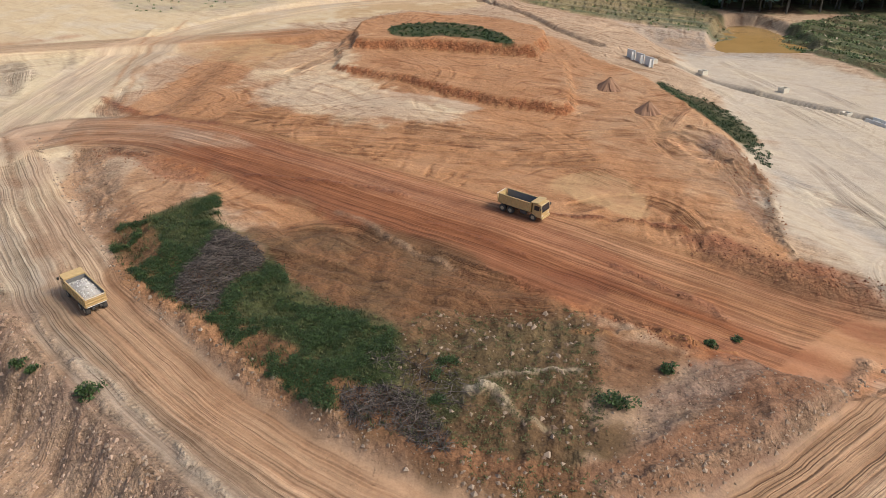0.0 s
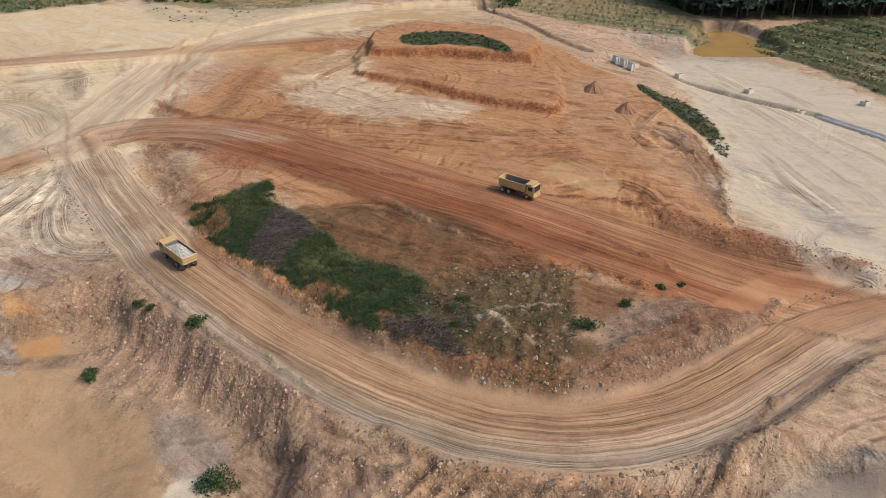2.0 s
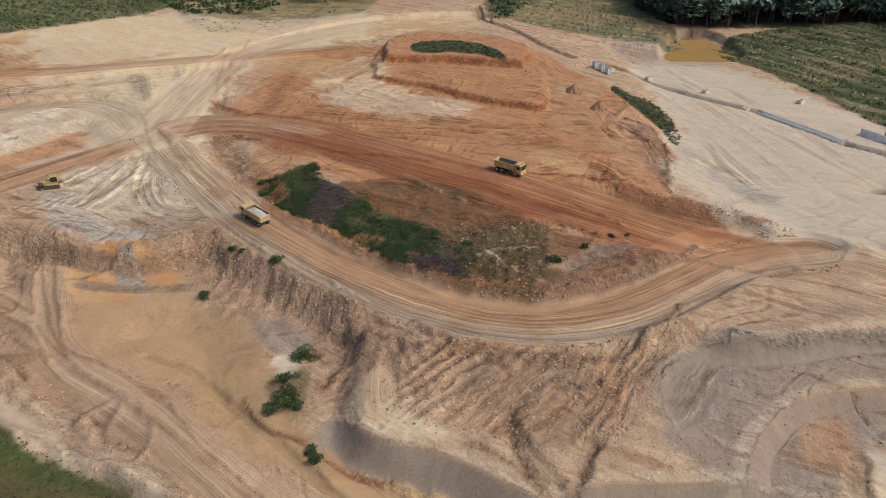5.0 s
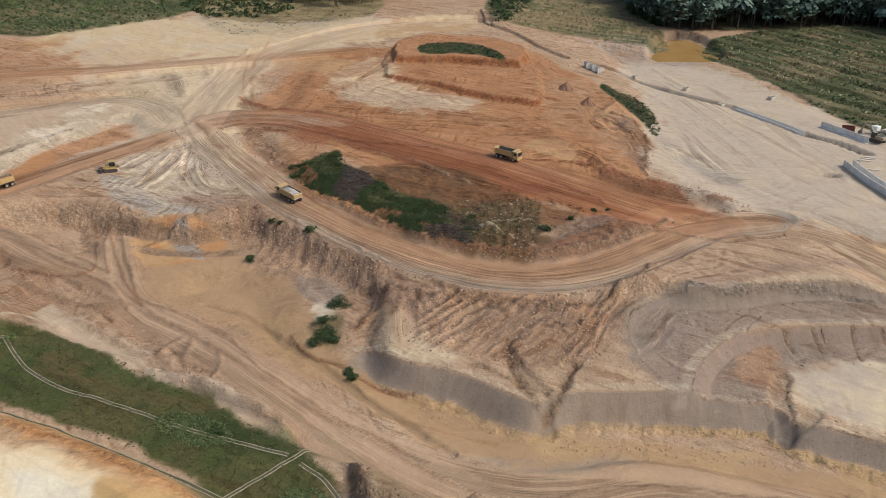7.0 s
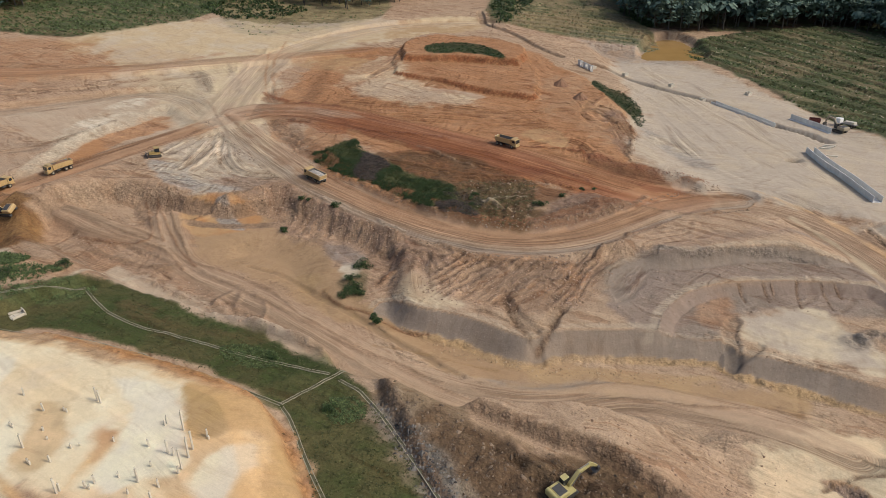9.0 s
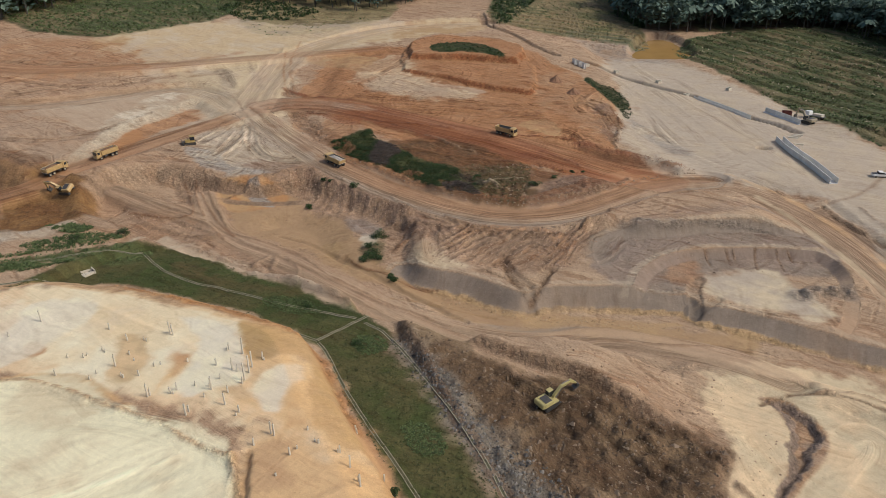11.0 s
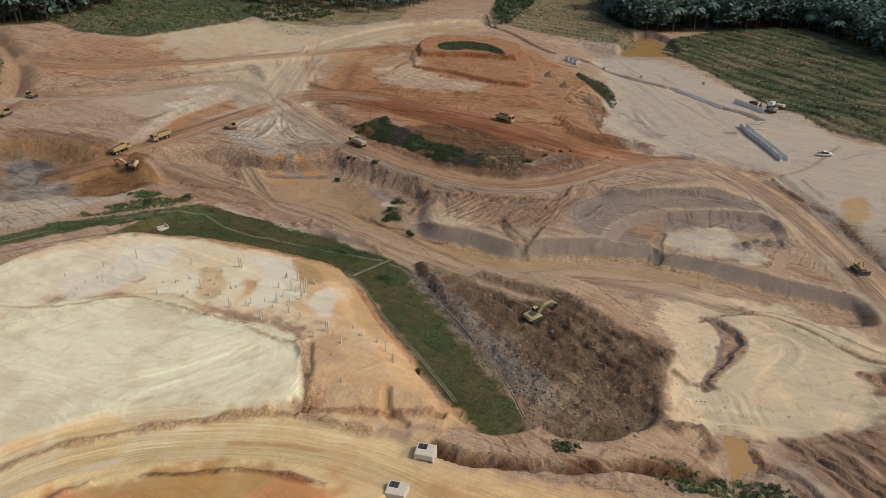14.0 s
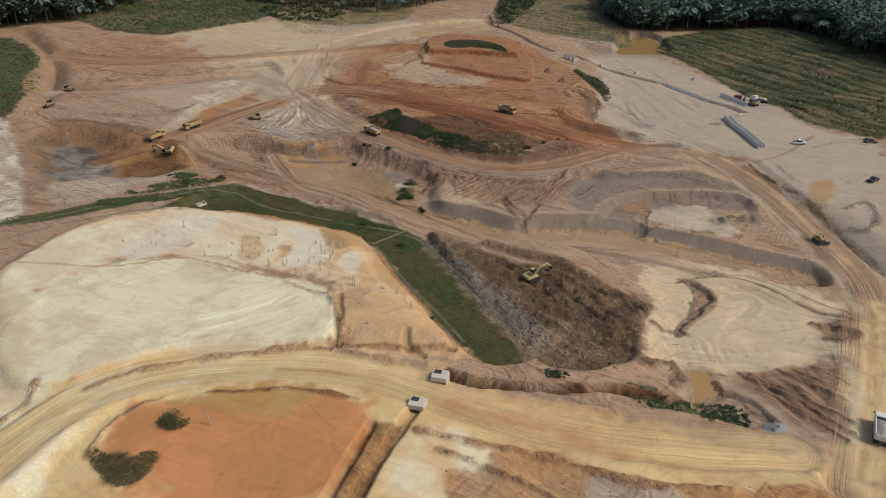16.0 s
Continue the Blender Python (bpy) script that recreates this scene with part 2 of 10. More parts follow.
PAINT["yellow_north"] = ([(-132.3, 266.2), (-107.3, 233.9), (-66.2, 236.6), (-25.8, 278.3), (12.0, 283.9), (17.8, 253.4), (-24.7, 235.8), (-63.9, 216.1), (-104.5, 189.3), (-142.3, 189.9), (-186.3, 198.0), (-173.4, 235.1), (-148.1, 256.7)], "sand", "cream", 8, 0.8)
PAINT["plateau_rust"] = ([(-233.3, 209.3), (-166.8, 216.2), (-113.0, 199.4), (-86.1, 191.5), (-86.0, 157.7), (-128.5, 164.6), (-155.8, 158.7), (-196.8, 135.6)], "rust", "tan", 10, 0.6)
PAINT["white_west"] = ([(-188.3, 95.9), (-164.3, 108.9), (-139.3, 133.1), (-110.6, 149.1), (-88.4, 112.8), (-100.4, 99.4), (-124.5, 97.0), (-126.5, 75.4), (-125.8, 61.1), (-153.0, 57.9), (-171.6, 68.4)], "pinkpale", "pale", 8, 0.7)
PAINT["white_crest"] = ([(-127.3, 68.1), (-127.9, 99.6), (-116.6, 120.7), (-107.7, 138.0), (-99.7, 127.5), (-108.6, 111.1), (-116.5, 95.2), (-120.1, 70.2), (-123.2, 54.4)], "pale", "eastpale", 3, 0.7)
PAINT["orange_pocket_floor"] = ([(-123.3, 68.3), (-122.9, 90.8), (-114.5, 112.2), (-106.4, 131.5), (-95.9, 121.4), (-102.9, 107.6), (-113.1, 90.8), (-119.3, 73.2)], "rust", "orange", 5, 0.8)
PAINT["green_far_west"] = ([(-297.3, 212.9), (-266.0, 205.0), (-241.3, 183.8), (-217.3, 152.7), (-200.1, 102.8), (-191.7, 74.7), (-208.1, 71.2)], "scrub", "olive", 4, 1)
PAINT["cut_face_far"] = ([(-298.6, 251.7), (-278.7, 255.0), (-229.4, 193.4), (-195.2, 142.2), (-189.2, 116.1), (-231.2, 172.9), (-254.4, 198.1)], "tan", "brown", 4, 0.8)
PAINT["dig_base"] = ([(-179.9, 72.8), (-138.0, 72.6), (-107.5, 46.5), (-100.3, 21.9), (-144.5, 17.2), (-161.9, 35.3)], "ochrebrown", "browntan", 8, 0.7)
PAINT["dig_brown"] = ([(-158.0, 65.3), (-139.0, 63.1), (-120.4, 55.3), (-107.7, 40.4), (-110.5, 27.9), (-126.0, 27.0), (-145.0, 37.7), (-156.3, 52.4)], "ochrebrown", "brown", 6, 0.9)
PAINT["dig_grey"] = ([(-168.0, 53.8), (-150.5, 44.7), (-128.6, 28.2), (-137.0, 20.7), (-151.3, 25.7)], "bluegrey", "grey", 5, 0.8)
PAINT["west_dull"] = ([(-205.4, 120.1), (-151.4, 109.7), (-111.1, 82.0), (-91.4, 81.8), (-60.7, 37.1), (-61.5, 7.9), (-92.4, 11.9), (-123.1, 20.1), (-157.8, 38.0)], "browntan", "redtan", 12, 0.5)
PAINT["dig_band"] = ([(-176.5, 78.5), (-158.4, 77.0), (-139.5, 73.0), (-123.8, 65.6), (-124.7, 53.2), (-146.4, 57.3), (-164.6, 57.4)], "brown", "redtan", 4, 0.8)
PAINT["slate_west"] = ([(-180.6, 62.9), (-162.9, 64.4), (-146.0, 55.3), (-132.2, 34.3), (-128.2, 20.4), (-153.3, 18.1)], "slate", "bluegrey", 4, 0.9)
PAINT["dig_fan"] = ([(-131.2, 36.4), (-132.8, 52.8), (-132.1, 67.4), (-111.4, 52.6), (-101.9, 30.2), (-112.8, 21.2), (-127.4, 21.3)], "fanbrown", "ochrebrown", 4, 0.95)
PAINT["wash_west"] = ([(-153.5, 18.5), (-127.5, 19.1), (-116.4, 16.6), (-121.2, 9.0), (-127.3, 1.8), (-141.7, -0.8)], "pale", "bluegrey", 4, 0.7)
PAINT["pale_dozer"] = ([(-96.4, 83.5), (-91.1, 96.2), (-81.6, 110.5), (-63.8, 100.4), (-49.3, 71.6), (-54.5, 64.8), (-69.0, 60.2), (-85.0, 70.3)], "pale", "eastpale", 8, 0.85)
PAINT["junction_pale"] = ([(-120.7, 207.4), (-91.9, 206.8), (-72.7, 140.8), (-58.0, 134.2), (-66.6, 117.0), (-67.5, 101.8), (-80.5, 106.9), (-103.3, 141.4), (-118.6, 155.5)], "pale", "cream", 10, 0.7)
PAINT["nw_cream"] = ([(-176.3, 222.3), (-158.8, 254.1), (-124.9, 269.5), (-78.7, 257.4), (-42.1, 288.8), (-25.3, 255.5), (-51.7, 210.2), (-76.7, 194.3), (-77.1, 171.5), (-69.2, 135.8), (-72.1, 114.0), (-86.9, 98.5)], "northcream", "eastpale", 12, 0.65)
PAINT["hill_red"] = ([(-70.2, 131.3), (-64.3, 186.9), (-59.3, 211.2), (-21.1, 221.2), (-11.4, 238.7), (32.8, 214.4), (49.8, 175.7), (59.7, 138.4), (55.8, 109.7), (47.0, 82.8), (49.1, 69.7), (63.7, 64.4), (46.8, 52.9), (33.4, 49.6), (18.1, 65.0), (2.0, 65.2), (-17.8, 79.8), (-34.5, 96.7), (-50.0, 111.4)], "rust", "redtan", 6, 1)
PAINT["hill_sand_n"] = ([(-78.2, 200.0), (-61.4, 209.6), (-35.5, 195.1), (-22.0, 188.1), (-26.4, 175.5), (-36.7, 168.9), (-40.0, 158.5), (-50.4, 179.0), (-69.8, 188.3)], "sand", "redtan", 5, 0.6)
PAINT["hill_flat_pale"] = ([(-43.4, 150.8), (-40.6, 161.1), (-31.1, 168.7), (-21.6, 159.0), (-2.8, 150.3), (11.8, 142.6), (2.1, 136.7), (-16.1, 143.9), (-31.4, 141.0)], "pinkpale", "pale", 3, 0.75)
PAINT["hill_sand_e"] = ([(16.7, 104.1), (25.0, 108.9), (30.6, 104.1), (32.0, 91.8), (27.9, 88.9), (23.9, 93.4), (17.8, 98.7)], "sand", "redtan", 3, 0.6)
PAINT["hill_pale_fan"] = ([(40.8, 133.4), (48.8, 137.3), (52.4, 130.4), (48.3, 124.5), (42.3, 122.6), (38.9, 125.6)], "sand", "tanred", 3, 0.7)
PAINT["hill_tan_east"] = ([(31.3, 165.9), (49.4, 173.7), (57.7, 130.5), (51.1, 98.6), (43.7, 94.1), (33.8, 108.6), (26.7, 131.1)], "redtan", "tan", 10, 0.8)
PAINT["hill_tan_floor"] = ([(-51.0, 159.8), (-42.7, 193.6), (-25.3, 208.2), (-25.0, 167.1), (-10.1, 151.6), (8.9, 137.7), (-6.1, 128.6), (-32.5, 138.4)], "tanred", "cream", 8, 0.7)
PAINT["pale_patch"] = ([(-43.8, 152.3), (-33.3, 167.2), (-24.6, 160.8), (-10.0, 146.7), (6.8, 133.3), (-6.1, 131.6), (-23.1, 138.3), (-40.3, 140.5)], "pale", "tanred", 5, 0.45)
PAINT["terrace_tan"] = ([(-15.2, 191.7), (22.7, 187.0), (24.7, 154.6), (20.2, 140.3), (5.8, 155.0), (-18.5, 163.4)], "rust", "redtan", 3, 0.8)
PAINT["terrace_green"] = ([(-16.5, 197.6), (-14.2, 211.8), (1.0, 215.8), (12.6, 206.5), (20.5, 185.3), (16.5, 182.4), (2.6, 194.5), (-9.8, 191.2)], "weeds", "olive", 1.5, 1)
PAINT["rim_green"] = ([(54.6, 174.7), (57.6, 165.1), (64.6, 157.0), (66.5, 147.2), (65.0, 134.1), (62.8, 119.9), (58.5, 115.8), (59.6, 130.2), (56.2, 134.9), (53.5, 144.7), (50.5, 157.1)], "weeds", "olive", 2, 0.9)
PAINT["rim_brown"] = ([(54.5, 131.1), (59.2, 111.8), (51.7, 93.2), (47.7, 81.1), (47.8, 93.3), (44.8, 112.0)], "brown", "purple", 4, 0.8)
PAINT["red_band"] = ([(-62.0, 135.5), (-46.4, 130.9), (-19.8, 115.1), (0.2, 98.4), (20.5, 83.1), (35.0, 68.2), (47.5, 55.2), (36.2, 51.0), (22.8, 60.1), (5.3, 75.7), (-18.5, 92.0), (-35.5, 103.7), (-51.5, 119.4)], "red", "deepred", 5, 0.8)
PAINT["red_clods_west"] = ([(-69.2, 127.0), (-52.9, 126.7), (-38.4, 112.7), (-36.9, 101.8), (-45.0, 101.9), (-55.4, 113.0), (-64.6, 115.7)], "red", "brown", 3, 0.7)
PAINT["junction_tan"] = ([(-93.0, 139.6), (-76.7, 137.8), (-60.0, 134.3), (-39.1, 125.0), (-32.1, 118.0), (-41.5, 118.6), (-53.0, 121.7), (-68.5, 125.3), (-71.4, 121.2), (-77.0, 111.6)], "pinkpale", "redtan", 4, 0.8)
PAINT["sweep_pale"] = ([(-115.2, 180.5), (-109.8, 205.3), (-89.5, 200.0), (-84.0, 180.0), (-76.8, 156.5), (-72.1, 143.1), (-75.8, 135.8), (-85.4, 126.2)], "northcream", "pinkpale", 6, 0.7)
PAINT["road_pale_bend"] = ([(-78.3, 113.9), (-73.3, 122.8), (-66.9, 112.6), (-57.5, 95.3), (-46.7, 80.5), (-38.0, 70.2), (-44.4, 72.2), (-57.2, 84.7), (-64.6, 89.4)], "pinkpale", "northcream", 5, 0.7)
PAINT["purple_west"] = ([(-72.3, 130.2), (-65.1, 124.2), (-55.7, 105.8), (-42.6, 87.8), (-44.9, 83.8), (-54.2, 92.2), (-63.1, 105.9)], "tanred", "redtan", 3, 0.8)
PAINT["ochre_west"] = ([(-54.9, 110.4), (-45.6, 105.3), (-37.7, 101.8), (-40.1, 91.5), (-45.1, 85.3), (-50.1, 91.6)], "redtan", "tan", 3, 0.8)
PAINT["red_clods"] = ([(11.8, 76.0), (19.8, 77.4), (34.9, 67.6), (34.3, 58.9), (25.2, 59.0), (18.5, 67.8)], "deepred", "red", 4, 0.8)
PAINT["red_bank_se"] = ([(33.7, 89.3), (47.4, 77.4), (67.0, 71.7), (65.7, 66.7), (55.6, 62.9), (40.9, 68.6), (34.4, 77.5)], "redbrown", "deepred", 4, 0.8)
PAINT["orange_flank"] = ([(-34.5, 95.8), (-18.1, 84.9), (3.8, 75.0), (18.3, 66.1), (22.2, 56.6), (9.6, 59.8), (-6.1, 66.4), (-20.2, 73.6)], "rust", "brown", 6, 0.8)
PAINT["dull_flank"] = ([(-24.0, 83.5), (-9.0, 75.8), (7.7, 68.5), (18.0, 63.4), (19.2, 52.8), (10.9, 35.0), (1.9, 35.1), (-6.1, 42.4), (-8.7, 59.1), (-17.3, 70.5), (-24.9, 77.8)], "olivebrown", "flank", 6, 1)
PAINT["olive_rock"] = ([(-5.5, 62.3), (-1.2, 66.8), (6.8, 66.9), (14.8, 67.4), (18.3, 64.6), (16.4, 58.3), (16.4, 51.1), (14.4, 45.1), (14.4, 39.4), (7.5, 37.2), (1.2, 39.4), (-1.8, 45.1), (-4.3, 52.7)], "olivebrown", "olive", 6, 0.85)
PAINT["red_fan"] = ([(15.7, 68.6), (22.6, 75.6), (28.7, 73.9), (35.5, 69.3), (35.0, 62.9), (28.9, 59.9), (23.6, 62.8), (17.2, 62.6)], "red", "rust", 4, 0.85)
PAINT["bank_tan"] = ([(-17.1, 54.5), (-12.1, 51.8), (-10.1, 49.9), (-6.7, 48.2), (-2.9, 46.9), (-1.7, 43.2), (-2.6, 40.1), (-7.8, 44.5), (-12.5, 48.0), (-17.2, 52.3)], "brown", "browntan", 2, 0.9)
PAINT["purple_flank"] = ([(11.6, 35.6), (20.0, 53.4), (27.9, 58.3), (41.7, 56.1), (43.0, 51.7), (29.5, 41.9), (19.2, 36.7)], "purple", "browntan", 5, 0.9)
PAINT["flank_brown"] = ([(-29.9, 84.2), (-24.4, 87.8), (-13.0, 87.9), (-1.5, 82.7), (8.7, 75.0), (15.1, 69.5), (14.9, 64.7), (6.6, 64.6), (-1.1, 64.6), (-4.8, 61.3), (-9.0, 66.3), (-14.4, 66.9), (-18.4, 72.0), (-22.5, 79.3)], "flank", "olivebrown", 4, 0.9)
PAINT["veg_ground"] = ([(-48.3, 85.1), (-44.0, 90.1), (-36.6, 99.4), (-31.2, 87.7), (-23.4, 79.8), (-18.2, 72.8), (-9.0, 66.0), (-4.6, 62.9), (-3.7, 55.5), (1.3, 47.7), (1.3, 44.6), (-2.8, 45.7), (-6.5, 47.2), (-9.9, 49.0), (-15.7, 53.6), (-19.8, 56.6), (-27.0, 64.7), (-36.2, 71.6)], "weedsoil", "olive", 2, 1)
PAINT["weeds_west"] = ([(-48.3, 86.0), (-47.6, 89.4), (-43.3, 89.3), (-39.6, 92.1), (-36.3, 98.4), (-34.9, 96.9), (-34.0, 90.9), (-31.7, 87.2), (-32.1, 82.6), (-32.3, 77.6), (-33.9, 74.7), (-32.6, 68.9), (-36.4, 72.1), (-40.1, 75.4), (-44.4, 80.6)], "weeds", "weedsoil", 2, 0.9)
PAINT["weeds_mid"] = ([(-22.8, 77.4), (-20.2, 75.4), (-18.2, 72.8), (-18.2, 68.9), (-14.5, 67.3), (-10.5, 66.8), (-8.5, 64.0), (-7.4, 62.4), (-4.9, 62.9), (-4.4, 59.1), (-4.5, 55.3), (-5.4, 52.6), (-7.7, 53.0), (-9.4, 53.7), (-9.5, 50.4), (-9.9, 49.2), (-12.7, 51.0), (-14.7, 52.9), (-15.8, 54.0), (-18.5, 55.6), (-19.9, 57.2), (-21.2, 59.5), (-24.0, 62.9), (-27.2, 65.3), (-25.9, 66.2), (-25.2, 72.6), (-23.4, 75.3)], "weeds", "weedsoil", 2, 0.9)
PAINT["weeds_rock"] = ([(-0.6, 53.4), (-0.1, 55.8), (1.4, 57.3), (2.8, 55.6), (2.2, 52.2), (2.6, 47.7), (0.8, 47.7), (-0.6, 49.2)], "weeds", "olive", 2, 0.8)
PAINT["brush_ground"] = ([(-31.4, 86.7), (-27.4, 84.0), (-23.4, 79.8), (-23.0, 75.2), (-25.7, 74.2), (-25.9, 70.1), (-25.7, 65.7), (-29.4, 67.8), (-33.1, 70.8), (-33.7, 74.5), (-32.2, 78.0), (-31.8, 82.7)], "darkearth", "brown", 1.5, 0.9)
PAINT["brush_ground_s"] = ([(-9.8, 52.0), (-9.1, 53.5), (-6.5, 52.7), (-4.3, 53.4), (-2.0, 52.0), (0.2, 48.2), (1.5, 44.6), (-0.7, 44.4), (-2.8, 46.1), (-4.5, 48.1), (-6.6, 47.3), (-8.6, 48.9)], "darkearth", "brown", 1.5, 0.8)
PAINT["flank_tan"] = ([(16.7, 62.8), (21.5, 62.0), (28.3, 59.7), (24.8, 54.2), (18.0, 52.0), (15.9, 55.5)], "flank", "browntan", 4, 0.9)
PAINT["bank_red_cut"] = ([(-47.8, 83.2), (-37.0, 71.3), (-27.2, 59.9), (-17.5, 51.9), (-18.6, 50.2), (-28.2, 56.9), (-37.7, 67.3)], "redbrown", "orange", 1.5, 0.8)
PAINT["east_pale"] = ([(61.6, 57.7), (51.0, 87.1), (55.7, 111.9), (69.0, 151.4), (65.7, 215.4), (90.5, 222.6), (112.0, 203.1), (129.5, 145.3), (135.2, 94.3), (145.1, 75.3), (159.4, 64.9), (134.0, 19.6), (99.6, -2.5), (99.6, 46.4), (82.6, 58.8)], "eastpale", "pale", 8, 0.9)
PAINT["east_grey_wet"] = ([(60.3, 121.1), (66.6, 115.7), (71.9, 92.3), (74.9, 80.3), (63.8, 82.3), (58.9, 101.2)], "bluegrey", "pale", 5, 0.6)
PAINT["pond_margin"] = ([(55.1, 260.7), (83.7, 264.0), (104.6, 240.2), (108.9, 207.1), (82.6, 207.7), (64.3, 223.9)], "bluegrey", "tan", 8, 0.5)
PAINT["sand_basin_col"] = ([(-71.6, 44.3), (-73.1, 57.1), (-60.2, 58.8), (-46.2, 47.0), (-34.9, 38.4), (-33.1, 26.6), (-26.6, 13.6), (-37.8, 13.6), (-50.3, 26.7), (-65.5, 33.6)], "sandtan", "tan", 6, 1)
PAINT["ochre_face"] = ([(-79.1, 58.7), (-70.2, 60.5), (-58.0, 59.4), (-54.9, 49.8), (-62.6, 45.2), (-70.6, 43.7)], "orange", "sand", 3, 0.9)
PAINT["tip_grey"] = ([(-97.0, 82.4), (-89.9, 84.4), (-77.0, 70.1), (-69.7, 65.5), (-60.8, 70.6), (-55.5, 64.3), (-67.9, 59.9), (-78.6, 62.1), (-87.2, 69.5)], "bluegrey", "pale", 3, 0.85)
PAINT["flat_grey_a"] = ([(-112.8, 174.9), (-104.3, 176.5), (-96.7, 157.9), (-95.8, 144.3), (-104.3, 156.5)], "grey", "pale", 3, 0.5)
PAINT["flat_grey_b"] = ([(-103.1, 195.5), (-90.5, 167.6), (-80.3, 144.1), (-87.1, 151.5), (-96.5, 174.6)], "grey", "pale", 2, 0.5)
PAINT["pocket_orange"] = ([(-122.3, 82.4), (-121.6, 96.8), (-115.9, 102.7), (-111.7, 86.6), (-118.1, 77.4)], "orange", "rust", 4, 0.7)
PAINT["spill_white"] = ([(-125.3, 83.0), (-130.5, 101.9), (-128.6, 115.4), (-123.9, 133.8), (-116.8, 141.2), (-111.7, 130.3), (-114.9, 121.7), (-120.5, 113.6), (-120.6, 95.8), (-121.2, 81.2)], "pale", "white", 3, 0.5)
PAINT["east_flat_low"] = ([(109.1, 26.1), (133.7, 43.8), (172.1, 52.6), (105.9, -53.2), (102.9, -35.3), (101.5, -19.1), (103.4, -0.0)], "eastpale", "pale", 6, 0.8)
PAINT["ochre_pad"] = ([(110.3, 24.6), (119.5, 27.6), (115.5, 14.9), (107.0, 5.0), (104.1, 9.4)], "ochresand", "orange", 3, 0.8)
PAINT["wet_east"] = ([(90.0, -42.9), (94.9, -39.6), (91.0, -53.3), (85.7, -57.7)], "grey", "purplegrey", 3, 0.85)
PAINT["grey_spill"] = ([(-68.6, 59.5), (-63.6, 58.9), (-58.4, 49.8), (-57.9, 47.4), (-62.3, 49.1), (-65.7, 53.2)], "bluegrey", "grey", 2, 1)
PAINT["pit_bank_brown"] = ([(-75.4, 70.8), (-51.6, 72.9), (-37.6, 64.1), (-23.1, 49.5), (-14.6, 37.7), (-16.0, 23.8), (-26.1, 30.4), (-34.0, 36.6), (-46.8, 45.0), (-54.9, 56.7)], "browntan", "purple", 5, 0.8)
PAINT["grey_mound"] = ([(-36.5, 39.2), (-32.0, 44.8), (-26.7, 36.5), (-27.0, 30.4), (-32.1, 29.3), (-36.6, 34.0)], "purplegrey", "bluegrey", 4, 0.9)
PAINT["pale_rock_pit"] = ([(-32.2, 27.7), (-30.2, 30.1), (-27.4, 29.8), (-26.2, 26.0), (-28.5, 23.5), (-30.8, 24.0)], "white", "pale", 2, 0.8)
PAINT["weeds_pit"] = ([(-33.6, 25.9), (-28.6, 23.8), (-24.9, 26.9), (-23.7, 18.1), (-25.6, 14.6), (-29.2, 15.5)], "olive", "weedsoil", 3, 0.7)
PAINT["scar_tan"] = ([(-22.7, 40.7), (-6.1, 31.4), (7.0, 27.2), (28.4, 25.9), (30.5, 21.1), (22.3, 7.7), (10.6, 4.8), (-0.4, 7.9), (-13.9, 11.1), (-20.8, 21.6)], "tanred", "browntan", 6, 0.9)
PAINT["scar_brown"] = ([(-6.1, 27.1), (7.1, 28.7), (17.7, 26.7), (28.7, 28.4), (26.1, 20.6), (16.7, 7.7), (10.3, 2.0), (5.3, 7.3), (0.8, 12.8)], "browntan", "redtan", 5, 0.75)
PAINT["scar_pale_w"] = ([(-16.6, 22.1), (-12.4, 21.1), (-8.1, 14.4), (-4.2, 10.3), (-0.4, 6.8), (-6.1, 6.7), (-11.9, 11.3)], "pinkpale", "tanred", 4, 0.7)
PAINT["scar_pale"] = ([(-19.1, 15.2), (-15.6, 22.3), (-9.1, 13.4), (-2.3, 8.5), (-8.0, 7.1), (-13.7, 8.6)], "cream", "tan", 4, 0.6)
PAINT["grey_bench"] = ([(25.5, 19.3), (29.7, 24.2), (39.2, 27.5), (50.6, 27.6), (72.4, 29.6), (85.2, 28.8), (90.6, 24.2), (85.3, 6.6), (74.3, 7.2), (64.1, 9.7), (51.6, 7.5), (45.4, -0.2), (32.2, -0.4), (29.2, 1.4), (26.3, 10.9)], "grey", "purplegrey", 5, 0.9)
PAINT["bench_tread"] = ([(37.6, 7.7), (41.2, 12.4), (48.5, 17.9), (55.8, 19.6), (68.0, 19.2), (79.8, 18.3), (86.4, 16.9), (79.5, 17.5), (67.7, 18.3), (55.3, 17.9), (48.2, 16.5), (42.2, 11.0)], "tan", "sandtan", 2, 0.6)
PAINT["rusty_bench"] = ([(48.4, 14.8), (53.7, 16.4), (53.6, 9.7), (49.0, 3.6), (45.9, 4.5), (44.7, 7.6)], "rust", "tan", 5, 0.6)
PAINT["pale_floor2"] = ([(51.6, 7.5), (58.2, 9.6), (66.7, 10.5), (69.9, 7.4), (70.8, 1.5), (75.7, -4.0), (71.5, -11.4), (62.5, -7.5), (57.2, -5.4), (52.5, -1.6), (52.3, 3.5)], "eastpale", "cream", 4, 0.9)
PAINT["talus_sand"] = ([(-14.5, 3.4), (6.9, -5.0), (13.0, -5.0), (29.7, -7.2), (45.1, -9.1), (44.4, -10.7), (29.0, -9.5), (12.6, -7.7), (6.7, -7.0), (-4.3, -2.7)], "sand", "tan", 2, 0.8)
